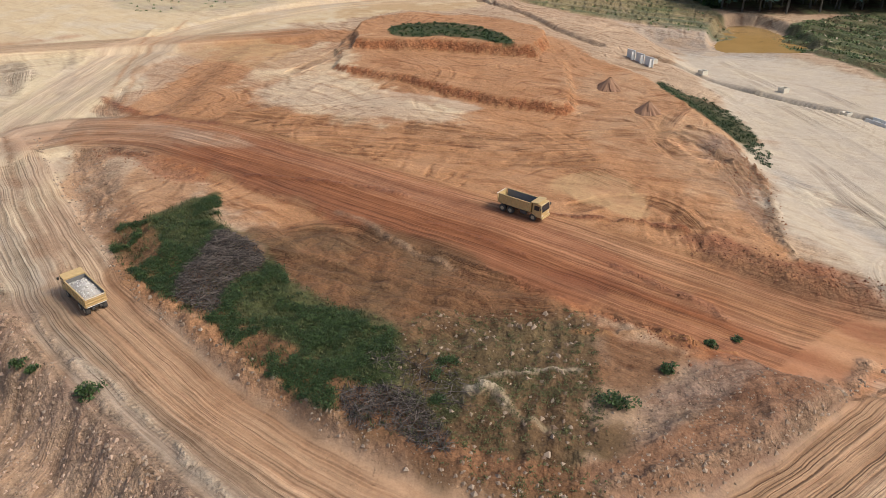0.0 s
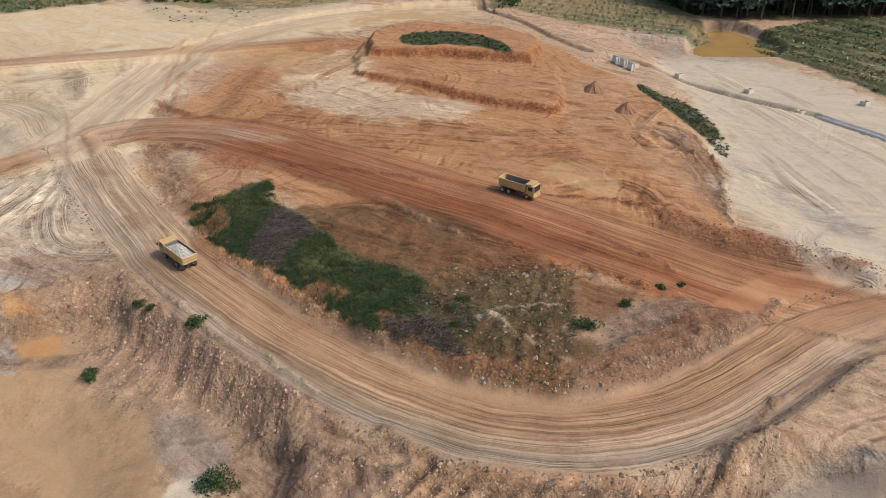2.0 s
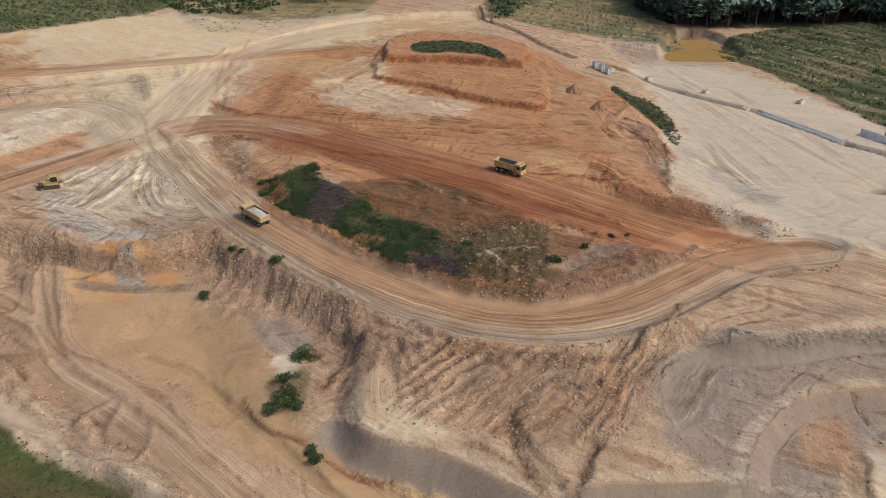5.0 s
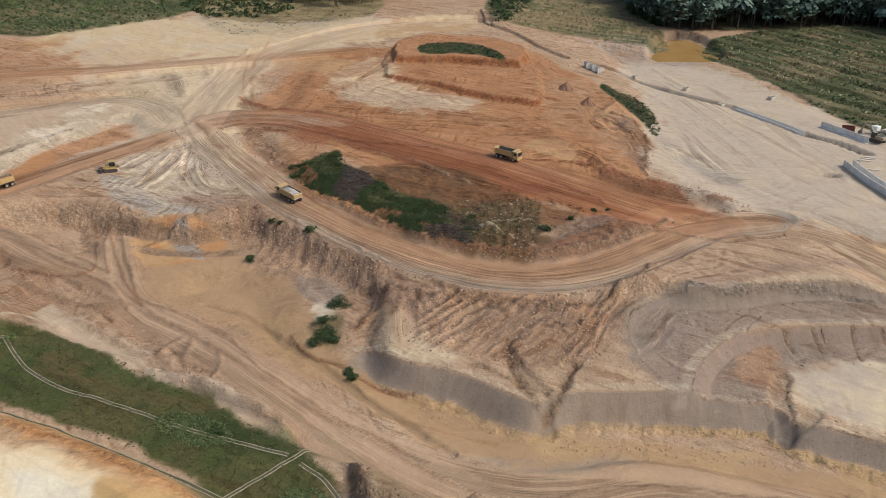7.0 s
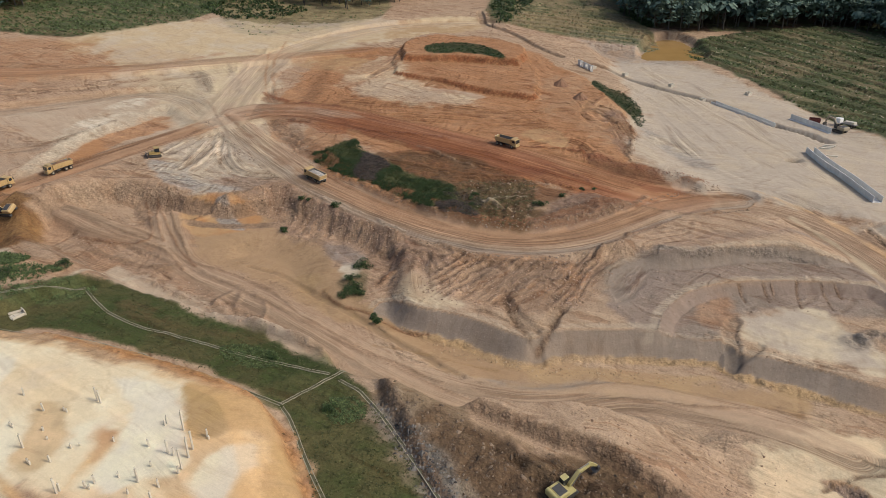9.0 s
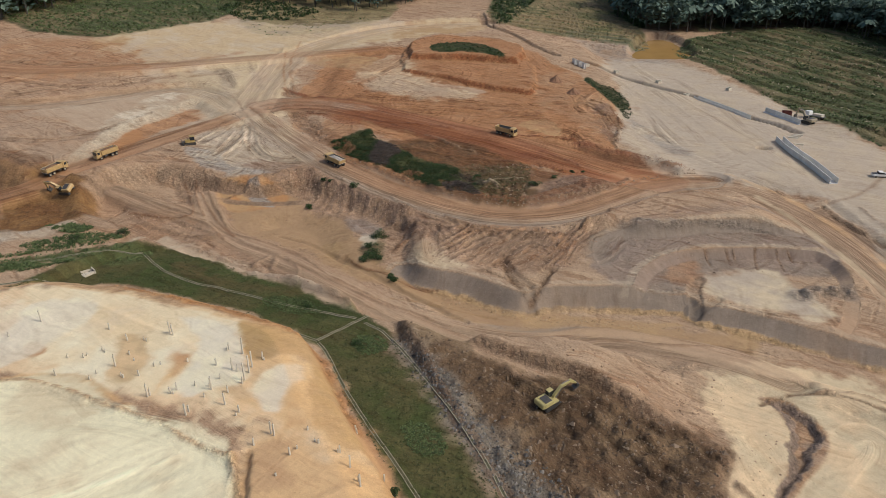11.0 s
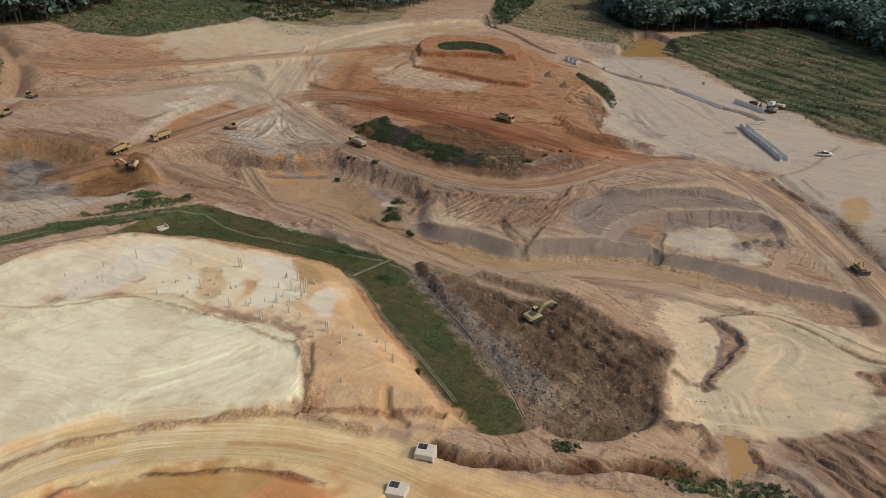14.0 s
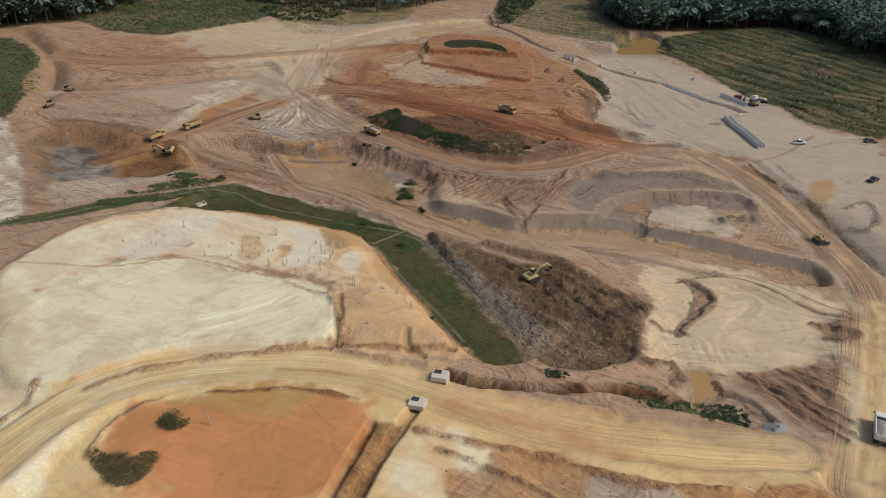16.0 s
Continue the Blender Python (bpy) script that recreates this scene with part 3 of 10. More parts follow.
PAINT["pit_floor_sand"] = ([(-23.9, 10.6), (-13.6, 3.2), (6.7, -7.2), (29.1, -9.4), (45.2, -10.9), (57.3, -14.2), (54.4, -19.2), (27.1, -16.0), (3.7, -12.8), (-8.7, -5.9), (-23.1, 4.6)], "sandtan", "sand", 4, 0.9)
PAINT["basin_wet"] = ([(-43.0, 26.2), (-33.8, 28.3), (-27.5, 17.6), (-15.6, 8.1), (-5.1, 3.0), (4.8, -1.9), (4.0, -10.4), (-7.1, -4.8), (-19.4, 3.1), (-31.1, 11.9)], "wetsand", "sandtan", 4, 0.7)
PAINT["silt_floor"] = ([(-63.4, 43.5), (-55.5, 45.5), (-46.0, 41.6), (-36.4, 36.2), (-31.7, 25.6), (-23.7, 10.2), (-19.2, 4.4), (-13.6, 4.4), (-5.7, 1.3), (4.5, -2.4), (7.6, -6.9), (6.3, -10.8), (-0.3, -10.4), (-7.8, -6.2), (-14.0, -3.2), (-22.9, 4.2), (-34.2, 13.6), (-43.2, 21.6), (-50.9, 26.1), (-56.9, 31.1)], "sandtan", "tan", 3, 0.85)
PAINT["silt_ochre"] = ([(-44.1, 28.5), (-36.9, 26.6), (-29.9, 18.3), (-24.7, 9.7), (-27.2, 7.9), (-34.4, 14.8)], "ochresand", "sandtan", 4, 0.5)
PAINT["wash_pale"] = ([(-86.2, 29.0), (-77.5, 27.0), (-66.9, 20.3), (-58.7, 15.0), (-50.2, 10.6), (-37.4, -1.5), (-27.0, -10.5), (-22.8, -14.0), (-25.7, -13.6), (-34.0, -8.2), (-44.2, -2.3), (-55.2, 3.6), (-68.1, 9.4), (-75.6, 12.9)], "pinkpale", "pale", 3, 0.8)
PAINT["wash_clods"] = ([(-74.2, 24.8), (-69.2, 25.7), (-60.7, 20.3), (-51.8, 15.8), (-44.5, 11.5), (-42.3, 7.1), (-42.4, -1.6), (-49.7, 3.5), (-59.8, 15.3), (-68.0, 17.8)], "browntan", "tanred", 3, 0.65)
PAINT["bank_pink"] = ([(-112.6, 67.4), (-97.6, 70.0), (-80.3, 64.5), (-78.6, 59.9), (-78.4, 44.7), (-91.0, 48.4), (-109.3, 59.5)], "pinktan", "tanred", 6, 0.7)
PAINT["cliff_tan"] = ([(-57.4, 62.4), (-54.1, 67.4), (-48.7, 67.4), (-37.6, 58.4), (-25.8, 47.5), (-16.5, 36.7), (-8.3, 30.5), (-5.0, 24.5), (-14.6, 24.4), (-22.2, 33.5), (-28.4, 37.1), (-34.8, 40.3), (-42.6, 43.3), (-50.1, 48.8), (-57.3, 57.5)], "tanred", "purple", 4, 0.7)
PAINT["pit_floor_mud"] = ([(-1.1, -9.5), (12.2, -10.1), (22.9, -10.7), (24.0, -12.9), (11.6, -13.9), (0.4, -12.2)], "bluegrey", "tan", 3, 0.5)
PAINT["grass"] = ([(-105.2, -6.0), (-96.3, 5.7), (-87.9, 14.7), (-81.3, 18.1), (-65.2, 10.5), (-48.4, 1.7), (-34.3, -7.0), (-22.9, -13.2), (-15.2, -27.4), (-8.6, -42.2), (-2.6, -55.5), (1.2, -65.3), (4.6, -76.0), (-2.1, -78.2), (-7.1, -74.9), (-13.6, -62.6), (-20.2, -50.7), (-26.8, -38.5), (-33.7, -21.6), (-42.4, -15.6), (-57.2, -9.0), (-74.6, -2.0), (-87.1, 1.1), (-101.0, -8.7)], "grass", "grassdry", 2, 1)
PAINT["grass_bright"] = ([(-43.9, -6.7), (-36.6, -5.5), (-27.7, -8.0), (-19.8, -10.9), (-23.3, -14.4), (-32.1, -13.6), (-39.3, -10.8)], "weeds", "grass", 4, 0.7)
PAINT["grass_verge"] = ([(-71.0, -7.2), (-60.7, -11.1), (-42.1, -18.3), (-31.9, -22.8), (-37.7, -22.8), (-54.6, -15.8), (-69.0, -10.7)], "weeds", "grass", 2, 0.7)
PAINT["grass_verge_e"] = ([(-19.1, -51.3), (-12.6, -61.7), (-4.4, -73.1), (-2.0, -76.5), (-5.4, -76.5), (-10.6, -69.5), (-19.9, -55.2)], "weeds", "grass", 3, 0.6)
PAINT["grass_brown"] = ([(-75.9, 11.0), (-59.0, 3.3), (-45.5, -1.6), (-36.6, -5.5), (-44.3, -5.4), (-59.0, -0.8), (-72.6, 4.8)], "olivebrown", "grass", 5, 0.6)
PAINT["ochre_road_e"] = ([(85.5, -54.5), (92.3, -54.5), (62.2, -110.1), (55.7, -110.1)], "ochresand", "cream", 3, 0.7)
PAINT["green_west"] = ([(-148.5, -8.7), (-133.3, -4.8), (-120.0, 4.8), (-103.8, 10.1), (-83.5, 17.0), (-78.4, 12.3), (-86.8, 9.1), (-99.3, 7.8), (-114.0, -0.8), (-130.7, -9.9), (-144.1, -16.3)], "grass", "scrub", 3, 0.9)
PAINT["pale_stream"] = ([(-151.9, 16.0), (-133.9, 18.3), (-107.0, 29.1), (-101.3, 24.0), (-115.7, 15.8), (-133.2, 12.6), (-147.0, 6.8)], "pale", "bluegrey", 3, 0.7)
PAINT["slab_west"] = ([(-205.6, 73.0), (-192.5, 76.5), (-165.0, 35.3), (-139.9, -8.8), (-147.4, -10.7), (-152.9, -18.1)], "pale", "white", 3, 0.9)
PAINT["slope_brown_w"] = ([(-195.7, 80.2), (-182.3, 72.9), (-147.7, 19.7), (-134.3, -2.8), (-139.9, -8.8), (-166.1, 35.3)], "tan", "brown", 4, 0.7)
PAINT["white_slope"] = ([(-129.3, -57.8), (-120.9, -31.0), (-112.5, -14.5), (-89.6, -7.1), (-70.4, -11.7), (-40.3, -24.8), (-31.7, -33.6), (-25.4, -48.7), (-28.7, -55.1), (-39.5, -51.9), (-63.2, -43.2), (-87.0, -39.3), (-97.2, -41.1), (-117.3, -71.2)], "slopemix", "slopecream", 6, 1)
PAINT["white_slope_e"] = ([(-39.3, -52.5), (-30.5, -42.2), (-23.2, -49.3), (-16.3, -63.1), (-7.2, -78.8), (-17.0, -80.9), (-34.5, -75.5), (-37.4, -61.6)], "slopemix", "orangecream", 6, 0.85)
PAINT["slope_edge_orange"] = ([(-79.8, -5.5), (-72.6, -6.4), (-41.4, -19.6), (-32.8, -27.3), (-25.2, -41.8), (-14.5, -63.9), (-6.3, -77.2), (-8.9, -78.8), (-19.5, -59.7), (-28.5, -41.8), (-37.7, -26.6), (-56.1, -17.1), (-71.3, -10.5)], "orange", "redtan", 3, 0.7)
PAINT["slope_orange_e"] = ([(-57.2, -25.5), (-48.9, -24.4), (-36.7, -31.2), (-28.3, -42.2), (-25.3, -49.3), (-28.6, -55.7), (-37.5, -50.9), (-45.9, -42.1), (-54.7, -34.2)], "orangecream", "orange", 7, 0.6)
PAINT["slope_orange_w"] = ([(-82.0, -15.6), (-69.0, -15.7), (-60.3, -23.2), (-64.2, -29.9), (-74.6, -27.7)], "orangecream", "orange", 6, 0.6)
PAINT["slope_white_w"] = ([(-130.0, -41.7), (-109.0, -20.4), (-96.2, -12.9), (-86.2, -20.6), (-82.5, -34.1), (-97.7, -39.9), (-114.3, -61.3)], "white", "slopecream", 6, 0.45)
PAINT["slope_white_n"] = ([(-101.9, -7.1), (-80.6, -10.7), (-70.2, -12.8), (-54.6, -19.5), (-45.5, -25.8), (-49.5, -28.5), (-47.9, -37.4), (-43.3, -43.7), (-75.8, -43.5)], "slopecream", "white", 5, 0.45)
PAINT["orange_streak_a"] = ([(-57.6, -42.2), (-57.0, -37.1), (-55.3, -32.6), (-54.1, -34.9), (-54.3, -38.5), (-56.0, -43.8)], "orangecream", "orange", 4, 0.8)
PAINT["orange_streak_b"] = ([(-39.3, -42.1), (-35.0, -41.2), (-29.7, -47.6), (-32.6, -49.3), (-36.2, -46.7)], "orangecream", "orange", 4, 0.8)
PAINT["orange_streak_c"] = ([(-86.4, -30.9), (-83.3, -29.8), (-80.0, -32.0), (-81.4, -34.1), (-84.5, -33.6)], "orange", "redtan", 2, 0.9)
PAINT["orange_streak_d"] = ([(-95.6, -43.7), (-90.0, -41.9), (-80.0, -41.9), (-66.5, -45.6), (-71.5, -49.1), (-85.0, -47.3)], "sand", "orangecream", 6, 0.6)
PAINT["ochre_pan"] = ([(-48.6, -23.0), (-43.0, -23.4), (-35.4, -25.4), (-32.8, -30.2), (-38.1, -33.1), (-42.7, -36.0), (-45.8, -30.2)], "ochre", "sand", 2, 0.9)
PAINT["ochre_wash"] = ([(-49.4, -22.1), (-41.9, -23.0), (-34.1, -26.2), (-28.4, -38.0), (-24.6, -47.9), (-21.6, -55.5), (-24.5, -57.3), (-29.1, -51.6), (-31.9, -44.1), (-32.8, -34.8), (-36.5, -32.8), (-42.4, -37.2)], "sand", "ochresand", 2.5, 0.9)
PAINT["white_wash_a"] = ([(-61.8, -21.2), (-53.0, -22.5), (-47.4, -26.2), (-43.2, -35.2), (-42.2, -43.2), (-47.3, -42.8), (-50.6, -46.7), (-53.5, -42.7), (-53.7, -36.7), (-53.0, -31.7), (-56.9, -26.1)], "white", "slopecream", 2.5, 0.85)
PAINT["white_wash_b"] = ([(-39.9, -43.0), (-38.8, -38.3), (-35.7, -33.7), (-33.3, -36.7), (-33.5, -43.5), (-34.4, -49.9), (-37.8, -49.1)], "white", "slopecream", 2.5, 0.8)
PAINT["white_wash_c"] = ([(-92.7, -14.7), (-76.8, -15.5), (-77.4, -23.5), (-79.9, -29.3), (-83.3, -34.7), (-90.6, -40.5), (-96.1, -42.5), (-100.7, -34.6), (-95.5, -31.4), (-91.1, -25.9)], "white", "slopecream", 3, 0.7)
PAINT["yellow_wash_a"] = ([(-90.3, -41.0), (-82.6, -38.7), (-73.1, -39.8), (-63.9, -43.5), (-58.3, -47.3), (-61.6, -46.9), (-70.8, -42.7), (-79.7, -42.3), (-86.9, -43.4)], "orangecream", "sand", 2, 0.8)
PAINT["yellow_wash_b"] = ([(-69.1, -26.0), (-62.6, -29.3), (-61.2, -38.7), (-62.1, -42.6), (-67.1, -40.8), (-68.5, -32.7)], "sand", "orangecream", 3, 0.7)
PAINT["tan_corner"] = ([(-37.6, -57.7), (-32.7, -54.9), (-24.3, -59.1), (-19.7, -56.6), (-14.5, -63.7), (-7.1, -75.4), (-12.3, -75.5), (-17.5, -73.5), (-26.5, -71.5), (-35.5, -71.1)], "orangecream", "tanred", 4, 0.6)
PAINT["pale_flat_col"] = ([(-117.7, -70.5), (-106.1, -52.2), (-96.6, -41.8), (-86.5, -40.0), (-76.6, -39.7), (-62.2, -45.7), (-45.3, -53.2), (-38.5, -58.7), (-36.3, -74.9), (-51.4, -76.0), (-62.9, -78.7), (-74.8, -79.7), (-96.7, -94.3)], "slopecream", "cream", 3, 1)
PAINT["flat_west_cream"] = ([(-164.8, -49.9), (-125.7, -44.8), (-115.5, -47.7), (-97.4, -67.2), (-89.5, -85.3), (-88.9, -97.0), (-115.4, -110.9)], "slopecream", "cream", 5, 0.9)
PAINT["flat_ochre"] = ([(-118.4, -52.6), (-110.1, -57.7), (-99.2, -75.8), (-95.3, -87.1), (-89.5, -93.8), (-92.4, -100.0), (-100.2, -93.8), (-107.6, -75.8), (-115.3, -62.6)], "ochresand", "orangecream", 6, 0.35)
PAINT["flat_south_cream"] = ([(-112.3, -102.5), (-97.4, -93.4), (-87.2, -96.5), (-81.0, -91.7), (-75.9, -93.3), (-77.3, -107.9), (-76.7, -119.8), (-95.1, -126.0)], "slopecream", "roadcream", 6, 0.9)
PAINT["rubble_brown"] = ([(-21.5, -16.8), (-13.4, -19.9), (-5.9, -24.5), (3.4, -32.4), (10.3, -34.5), (16.1, -35.0), (21.3, -38.4), (26.3, -41.3), (32.0, -45.6), (39.0, -49.2), (38.7, -50.8), (32.1, -56.6), (30.9, -64.9), (28.1, -70.0), (23.4, -78.3), (14.9, -81.6), (7.8, -79.7), (5.2, -76.9), (3.0, -69.8), (-0.1, -62.7), (-3.5, -53.1), (-5.4, -48.4), (-8.5, -38.5), (-15.1, -29.1)], "rubble", "rubbletan", 5, 1)
PAINT["rubble_dark"] = ([(-4.8, -27.6), (3.4, -32.8), (16.0, -35.6), (26.3, -41.3), (33.0, -46.2), (38.9, -49.7), (32.3, -55.9), (29.2, -62.9), (28.6, -70.9), (21.1, -68.3), (20.2, -59.3), (16.1, -54.1), (8.6, -48.3), (2.3, -45.5), (3.5, -38.5)], "darkearth", "olivebrown", 5, 0.6)
PAINT["rubble_grey"] = ([(-21.0, -18.1), (-13.3, -26.2), (-8.5, -33.7), (-3.0, -42.2), (2.0, -50.2), (9.9, -58.1), (9.7, -68.9), (5.8, -70.5), (0.8, -63.5), (-2.6, -56.0), (-6.5, -46.7), (-12.0, -35.1)], "rubblegrey", "rubbletan", 6, 0.75)
PAINT["rubble_slate"] = ([(-20.5, -19.1), (-14.6, -25.4), (-9.7, -31.8), (-4.7, -42.6), (-0.2, -50.6), (4.5, -56.0), (5.6, -60.3), (2.2, -63.7), (-0.2, -57.4), (-3.0, -53.9), (-5.9, -47.5), (-10.8, -37.4), (-15.7, -27.7)], "slate", "rubblegrey", 3, 0.7)
PAINT["east_cream"] = ([(38.0, -29.5), (59.7, -20.9), (76.9, -29.7), (79.6, -39.5), (82.9, -57.4), (71.2, -75.0), (31.3, -74.9), (32.4, -62.7), (40.3, -51.2)], "cream", "slopemix", 8, 0.9)
PAINT["sink_wall"] = ([(48.3, -34.1), (54.0, -34.8), (56.6, -39.7), (57.6, -43.8), (54.6, -48.4), (48.7, -54.5), (43.1, -59.8), (39.8, -61.2), (42.0, -58.0), (45.6, -53.3), (50.4, -46.5), (51.9, -42.3), (50.9, -36.7)], "redtan", "purplegrey", 1.5, 0.8)
PAINT["red_ruts"] = ([(51.9, -72.0), (73.7, -73.0), (63.5, -95.4), (56.4, -96.9), (51.0, -89.2), (47.5, -80.6)], "pinkpale", "browntan", 5, 0.85)
PAINT["rut_field"] = ([(51.2, -72.4), (72.7, -72.1), (69.2, -83.6), (60.8, -98.3), (57.0, -90.5), (50.6, -81.5)], "redbrown", "tanred", 3, 0.6)
PAINT["red_ruts_ne"] = ([(76.3, -54.3), (89.3, -55.5), (83.1, -64.6), (75.3, -64.7)], "brown", "redtan", 3, 0.8)
PAINT["culvert_cream"] = ([(-99.6, -106.9), (-90.2, -95.4), (-79.7, -85.3), (-56.5, -78.7), (-35.7, -75.8), (-23.4, -81.5), (-38.7, -86.1), (-58.7, -87.0), (-73.0, -90.5), (-79.4, -104.1), (-82.8, -118.9)], "roadcream", "slopecream", 5, 0.95)
PAINT["orange_mound"] = ([(-74.0, -98.4), (-65.8, -92.1), (-53.3, -90.4), (-37.7, -92.0), (-24.5, -95.2), (-27.6, -105.3), (-30.8, -116.7), (-60.6, -118.8), (-70.5, -110.7)], "mound", "orange", 9, 0.95)
PAINT["ochre_mound"] = ([(-69.1, -92.1), (-53.5, -89.6), (-35.8, -90.4), (-39.0, -96.8), (-54.1, -95.3), (-64.1, -96.8)], "ochresand", "ochre", 7, 0.85)
PAINT["mound_pink"] = ([(-52.0, -102.7), (-40.2, -101.2), (-31.5, -105.4), (-34.1, -113.0), (-40.5, -117.6), (-47.9, -116.5), (-51.9, -109.4)], "orange", "mound", 7, 0.6)
PAINT["trench_floor"] = ([(-26.8, -98.8), (-22.1, -99.2), (-20.4, -97.7), (-22.7, -105.1), (-26.3, -116.5), (-26.8, -119.6), (-31.2, -119.6), (-29.2, -107.8)], "ochrebrown", "orange", 1.5, 0.85)
PAINT["cream_south"] = ([(-20.0, -101.2), (-11.9, -99.7), (-2.2, -106.6), (-6.6, -116.6), (-25.2, -118.7)], "slopecream", "orangecream", 5, 0.8)
PAINT["sand_road_e"] = ([(-14.1, -86.7), (5.6, -91.7), (29.8, -97.8), (48.1, -103.4), (45.2, -109.9), (17.6, -106.2), (-1.6, -100.8), (-16.2, -91.7)], "orangecream", "sand", 5, 0.9)
PAINT["ochre_road"] = ([(9.3, -97.2), (29.7, -99.3), (57.9, -102.7), (55.6, -107.3), (37.3, -106.8), (18.4, -103.5)], "roadcream", "ochresand", 4, 0.85)
PAINT["road_red"] = ([(-12.9, -88.4), (-1.0, -91.8), (17.7, -96.3), (30.6, -99.6), (18.4, -102.7), (3.5, -99.9), (-11.9, -95.6)], "redtan", "orangecream", 4, 0.55)
PAINT["bank_s"] = ([(-11.9, -105.6), (7.7, -105.5), (25.0, -113.0), (53.2, -111.7), (47.6, -122.8), (-13.7, -123.0)], "redtan", "orange", 4, 0.8)
PAINT["pale_rock_s"] = ([(11.0, -108.8), (19.4, -109.6), (26.7, -113.6), (26.0, -118.7), (7.5, -118.8)], "pale", "bluegrey", 3, 0.8)
PAINT["weeds_pond"] = ([(25.8, -81.9), (34.4, -84.5), (41.3, -84.5), (46.2, -89.5), (43.4, -94.2), (35.0, -93.5), (25.1, -89.5), (21.3, -86.2)], "olivebrown", "tan", 4, 0.5)
PAINT["weeds_mound"] = ([(-75.8, -105.2), (-71.7, -107.2), (-67.0, -107.5), (-62.0, -106.5), (-62.1, -112.0), (-65.3, -114.9), (-70.3, -112.5)], "olive", "weedsoil", 3, 0.75)
TRACKS = collections.OrderedDict()  # line, width, darkness
TRACKS["purple_a"] = ([(13.4, 39.9), (18.6, 43.6), (26.9, 48.6), (37.0, 54.4)], 9, 0.9)
TRACKS["purple_b"] = ([(16.8, 48.6), (23.6, 51.7), (32.6, 56.1), (41.0, 59.0)], 9, 0.9)
TRACKS["purple_c"] = ([(20.7, 42.0), (28.6, 47.4), (36.2, 51.3)], 6, 0.8)
TRACKS["fan_a"] = ([(22.3, 74.5), (23.5, 67.9), (23.0, 61.0)], 10, 0.7)
TRACKS["flank_a"] = ([(-23.6, 84.3), (-14.6, 87.9), (-6.0, 81.0), (1.5, 74.9)], 8, 0.7)
TRACKS["flank_b"] = ([(-6.1, 82.6), (1.5, 76.4), (8.5, 72.2), (15.3, 70.8)], 7, 0.6)
TRACKS["haul_outer"] = ([(-49.3, 75.5), (-38.3, 62.1), (-26.2, 50.4), (-15.7, 42.5), (-6.1, 36.4), (2.8, 31.9), (11.6, 30.1), (20.6, 31.0), (30.4, 34.7)], 4, -0.9)
TRACKS["junction_d"] = ([(-92.6, 84.7), (-87.0, 102.1), (-81.3, 117.2), (-74.9, 128.4), (-62.9, 131.2)], 7, 0.5)
TRACKS["junction_e"] = ([(-89.8, 217.3), (-86.5, 170.2), (-82.2, 134.6), (-80.5, 114.5), (-74.6, 84.5)], 6, -0.6)
TRACKS["junction_f"] = ([(-125.6, 207.5), (-107.8, 170.6), (-87.8, 134.7), (-77.1, 111.9), (-59.7, 84.3)], 6, 0.5)
TRACKS["sweep_n"] = ([(-90.3, 212.6), (-87.6, 170.9), (-78.5, 136.2), (-66.5, 120.9), (-47.6, 115.9)], 10, 0.8)
TRACKS["sweep_n2"] = ([(-81.5, 220.2), (-79.6, 177.2), (-73.3, 147.0), (-62.2, 127.8)], 8, 0.7)
TRACKS["hill_e"] = ([(-47.6, 138.7), (-20.8, 131.9), (8.0, 122.5), (29.7, 103.7), (40.8, 81.6)], 9, 0.5)
TRACKS["hill_f"] = ([(-9.8, 131.7), (15.0, 122.4), (40.7, 127.8), (51.9, 121.8)], 7, 0.5)
TRACKS["hill_g"] = ([(56.1, 146.9), (45.7, 134.0), (41.0, 119.4), (45.6, 108.8), (54.6, 111.2)], 6, -0.6)
TRACKS["hill_h"] = ([(-28.6, 117.5), (-26.2, 109.6), (-28.3, 97.5)], 4, -0.7)
TRACKS["east_e"] = ([(80.1, 181.7), (84.3, 126.2), (87.4, 92.0), (96.5, 56.8)], 5, 0.5)
TRACKS["east_f"] = ([(95.5, 181.4), (101.7, 137.8), (100.3, 96.1), (107.6, 76.2)], 6, 0.4)
TRACKS["east_g"] = ([(69.9, 126.5), (68.7, 96.6), (73.5, 76.6), (87.7, 56.9)], 5, -0.6)
TRACKS["east_h"] = ([(67.8, 174.7), (81.1, 120.8), (80.0, 72.3), (91.2, 46.5)], 6, 0.4)
TRACKS["east_i"] = ([(125.2, 52.3), (133.4, 43.3), (152.3, 52.1)], 6, 0.5)
TRACKS["east_j"] = ([(117.5, 19.6), (137.1, 34.9), (140.0, 19.5)], 8, 0.4)
TRACKS["wflat_a"] = ([(-193.3, 95.9), (-162.7, 83.4), (-134.1, 83.2), (-121.8, 104.0), (-109.1, 132.8)], 6, 0.4)
TRACKS["wflat_b"] = ([(-197.3, 152.0), (-155.4, 140.1), (-126.9, 156.9), (-96.5, 150.7)], 8, -0.4)
TRACKS["pit_c"] = ([(-67.4, 47.3), (-54.0, 39.9), (-43.3, 35.3), (-34.8, 26.9)], 7, 0.4)
TRACKS["pit_d"] = ([(-11.0, -4.0), (5.5, -9.4), (26.0, -9.6), (44.7, -15.9), (59.5, -21.8)], 5, 0.4)
TRACKS["slope_a"] = ([(-87.0, -13.0), (-70.2, -23.1), (-52.4, -34.2), (-40.7, -45.8)], 6, -0.4)
TRACKS["slope_b"] = ([(-16.5, -59.4), (-23.7, -64.3), (-30.5, -68.2), (-35.7, -69.4)], 3, -0.8)
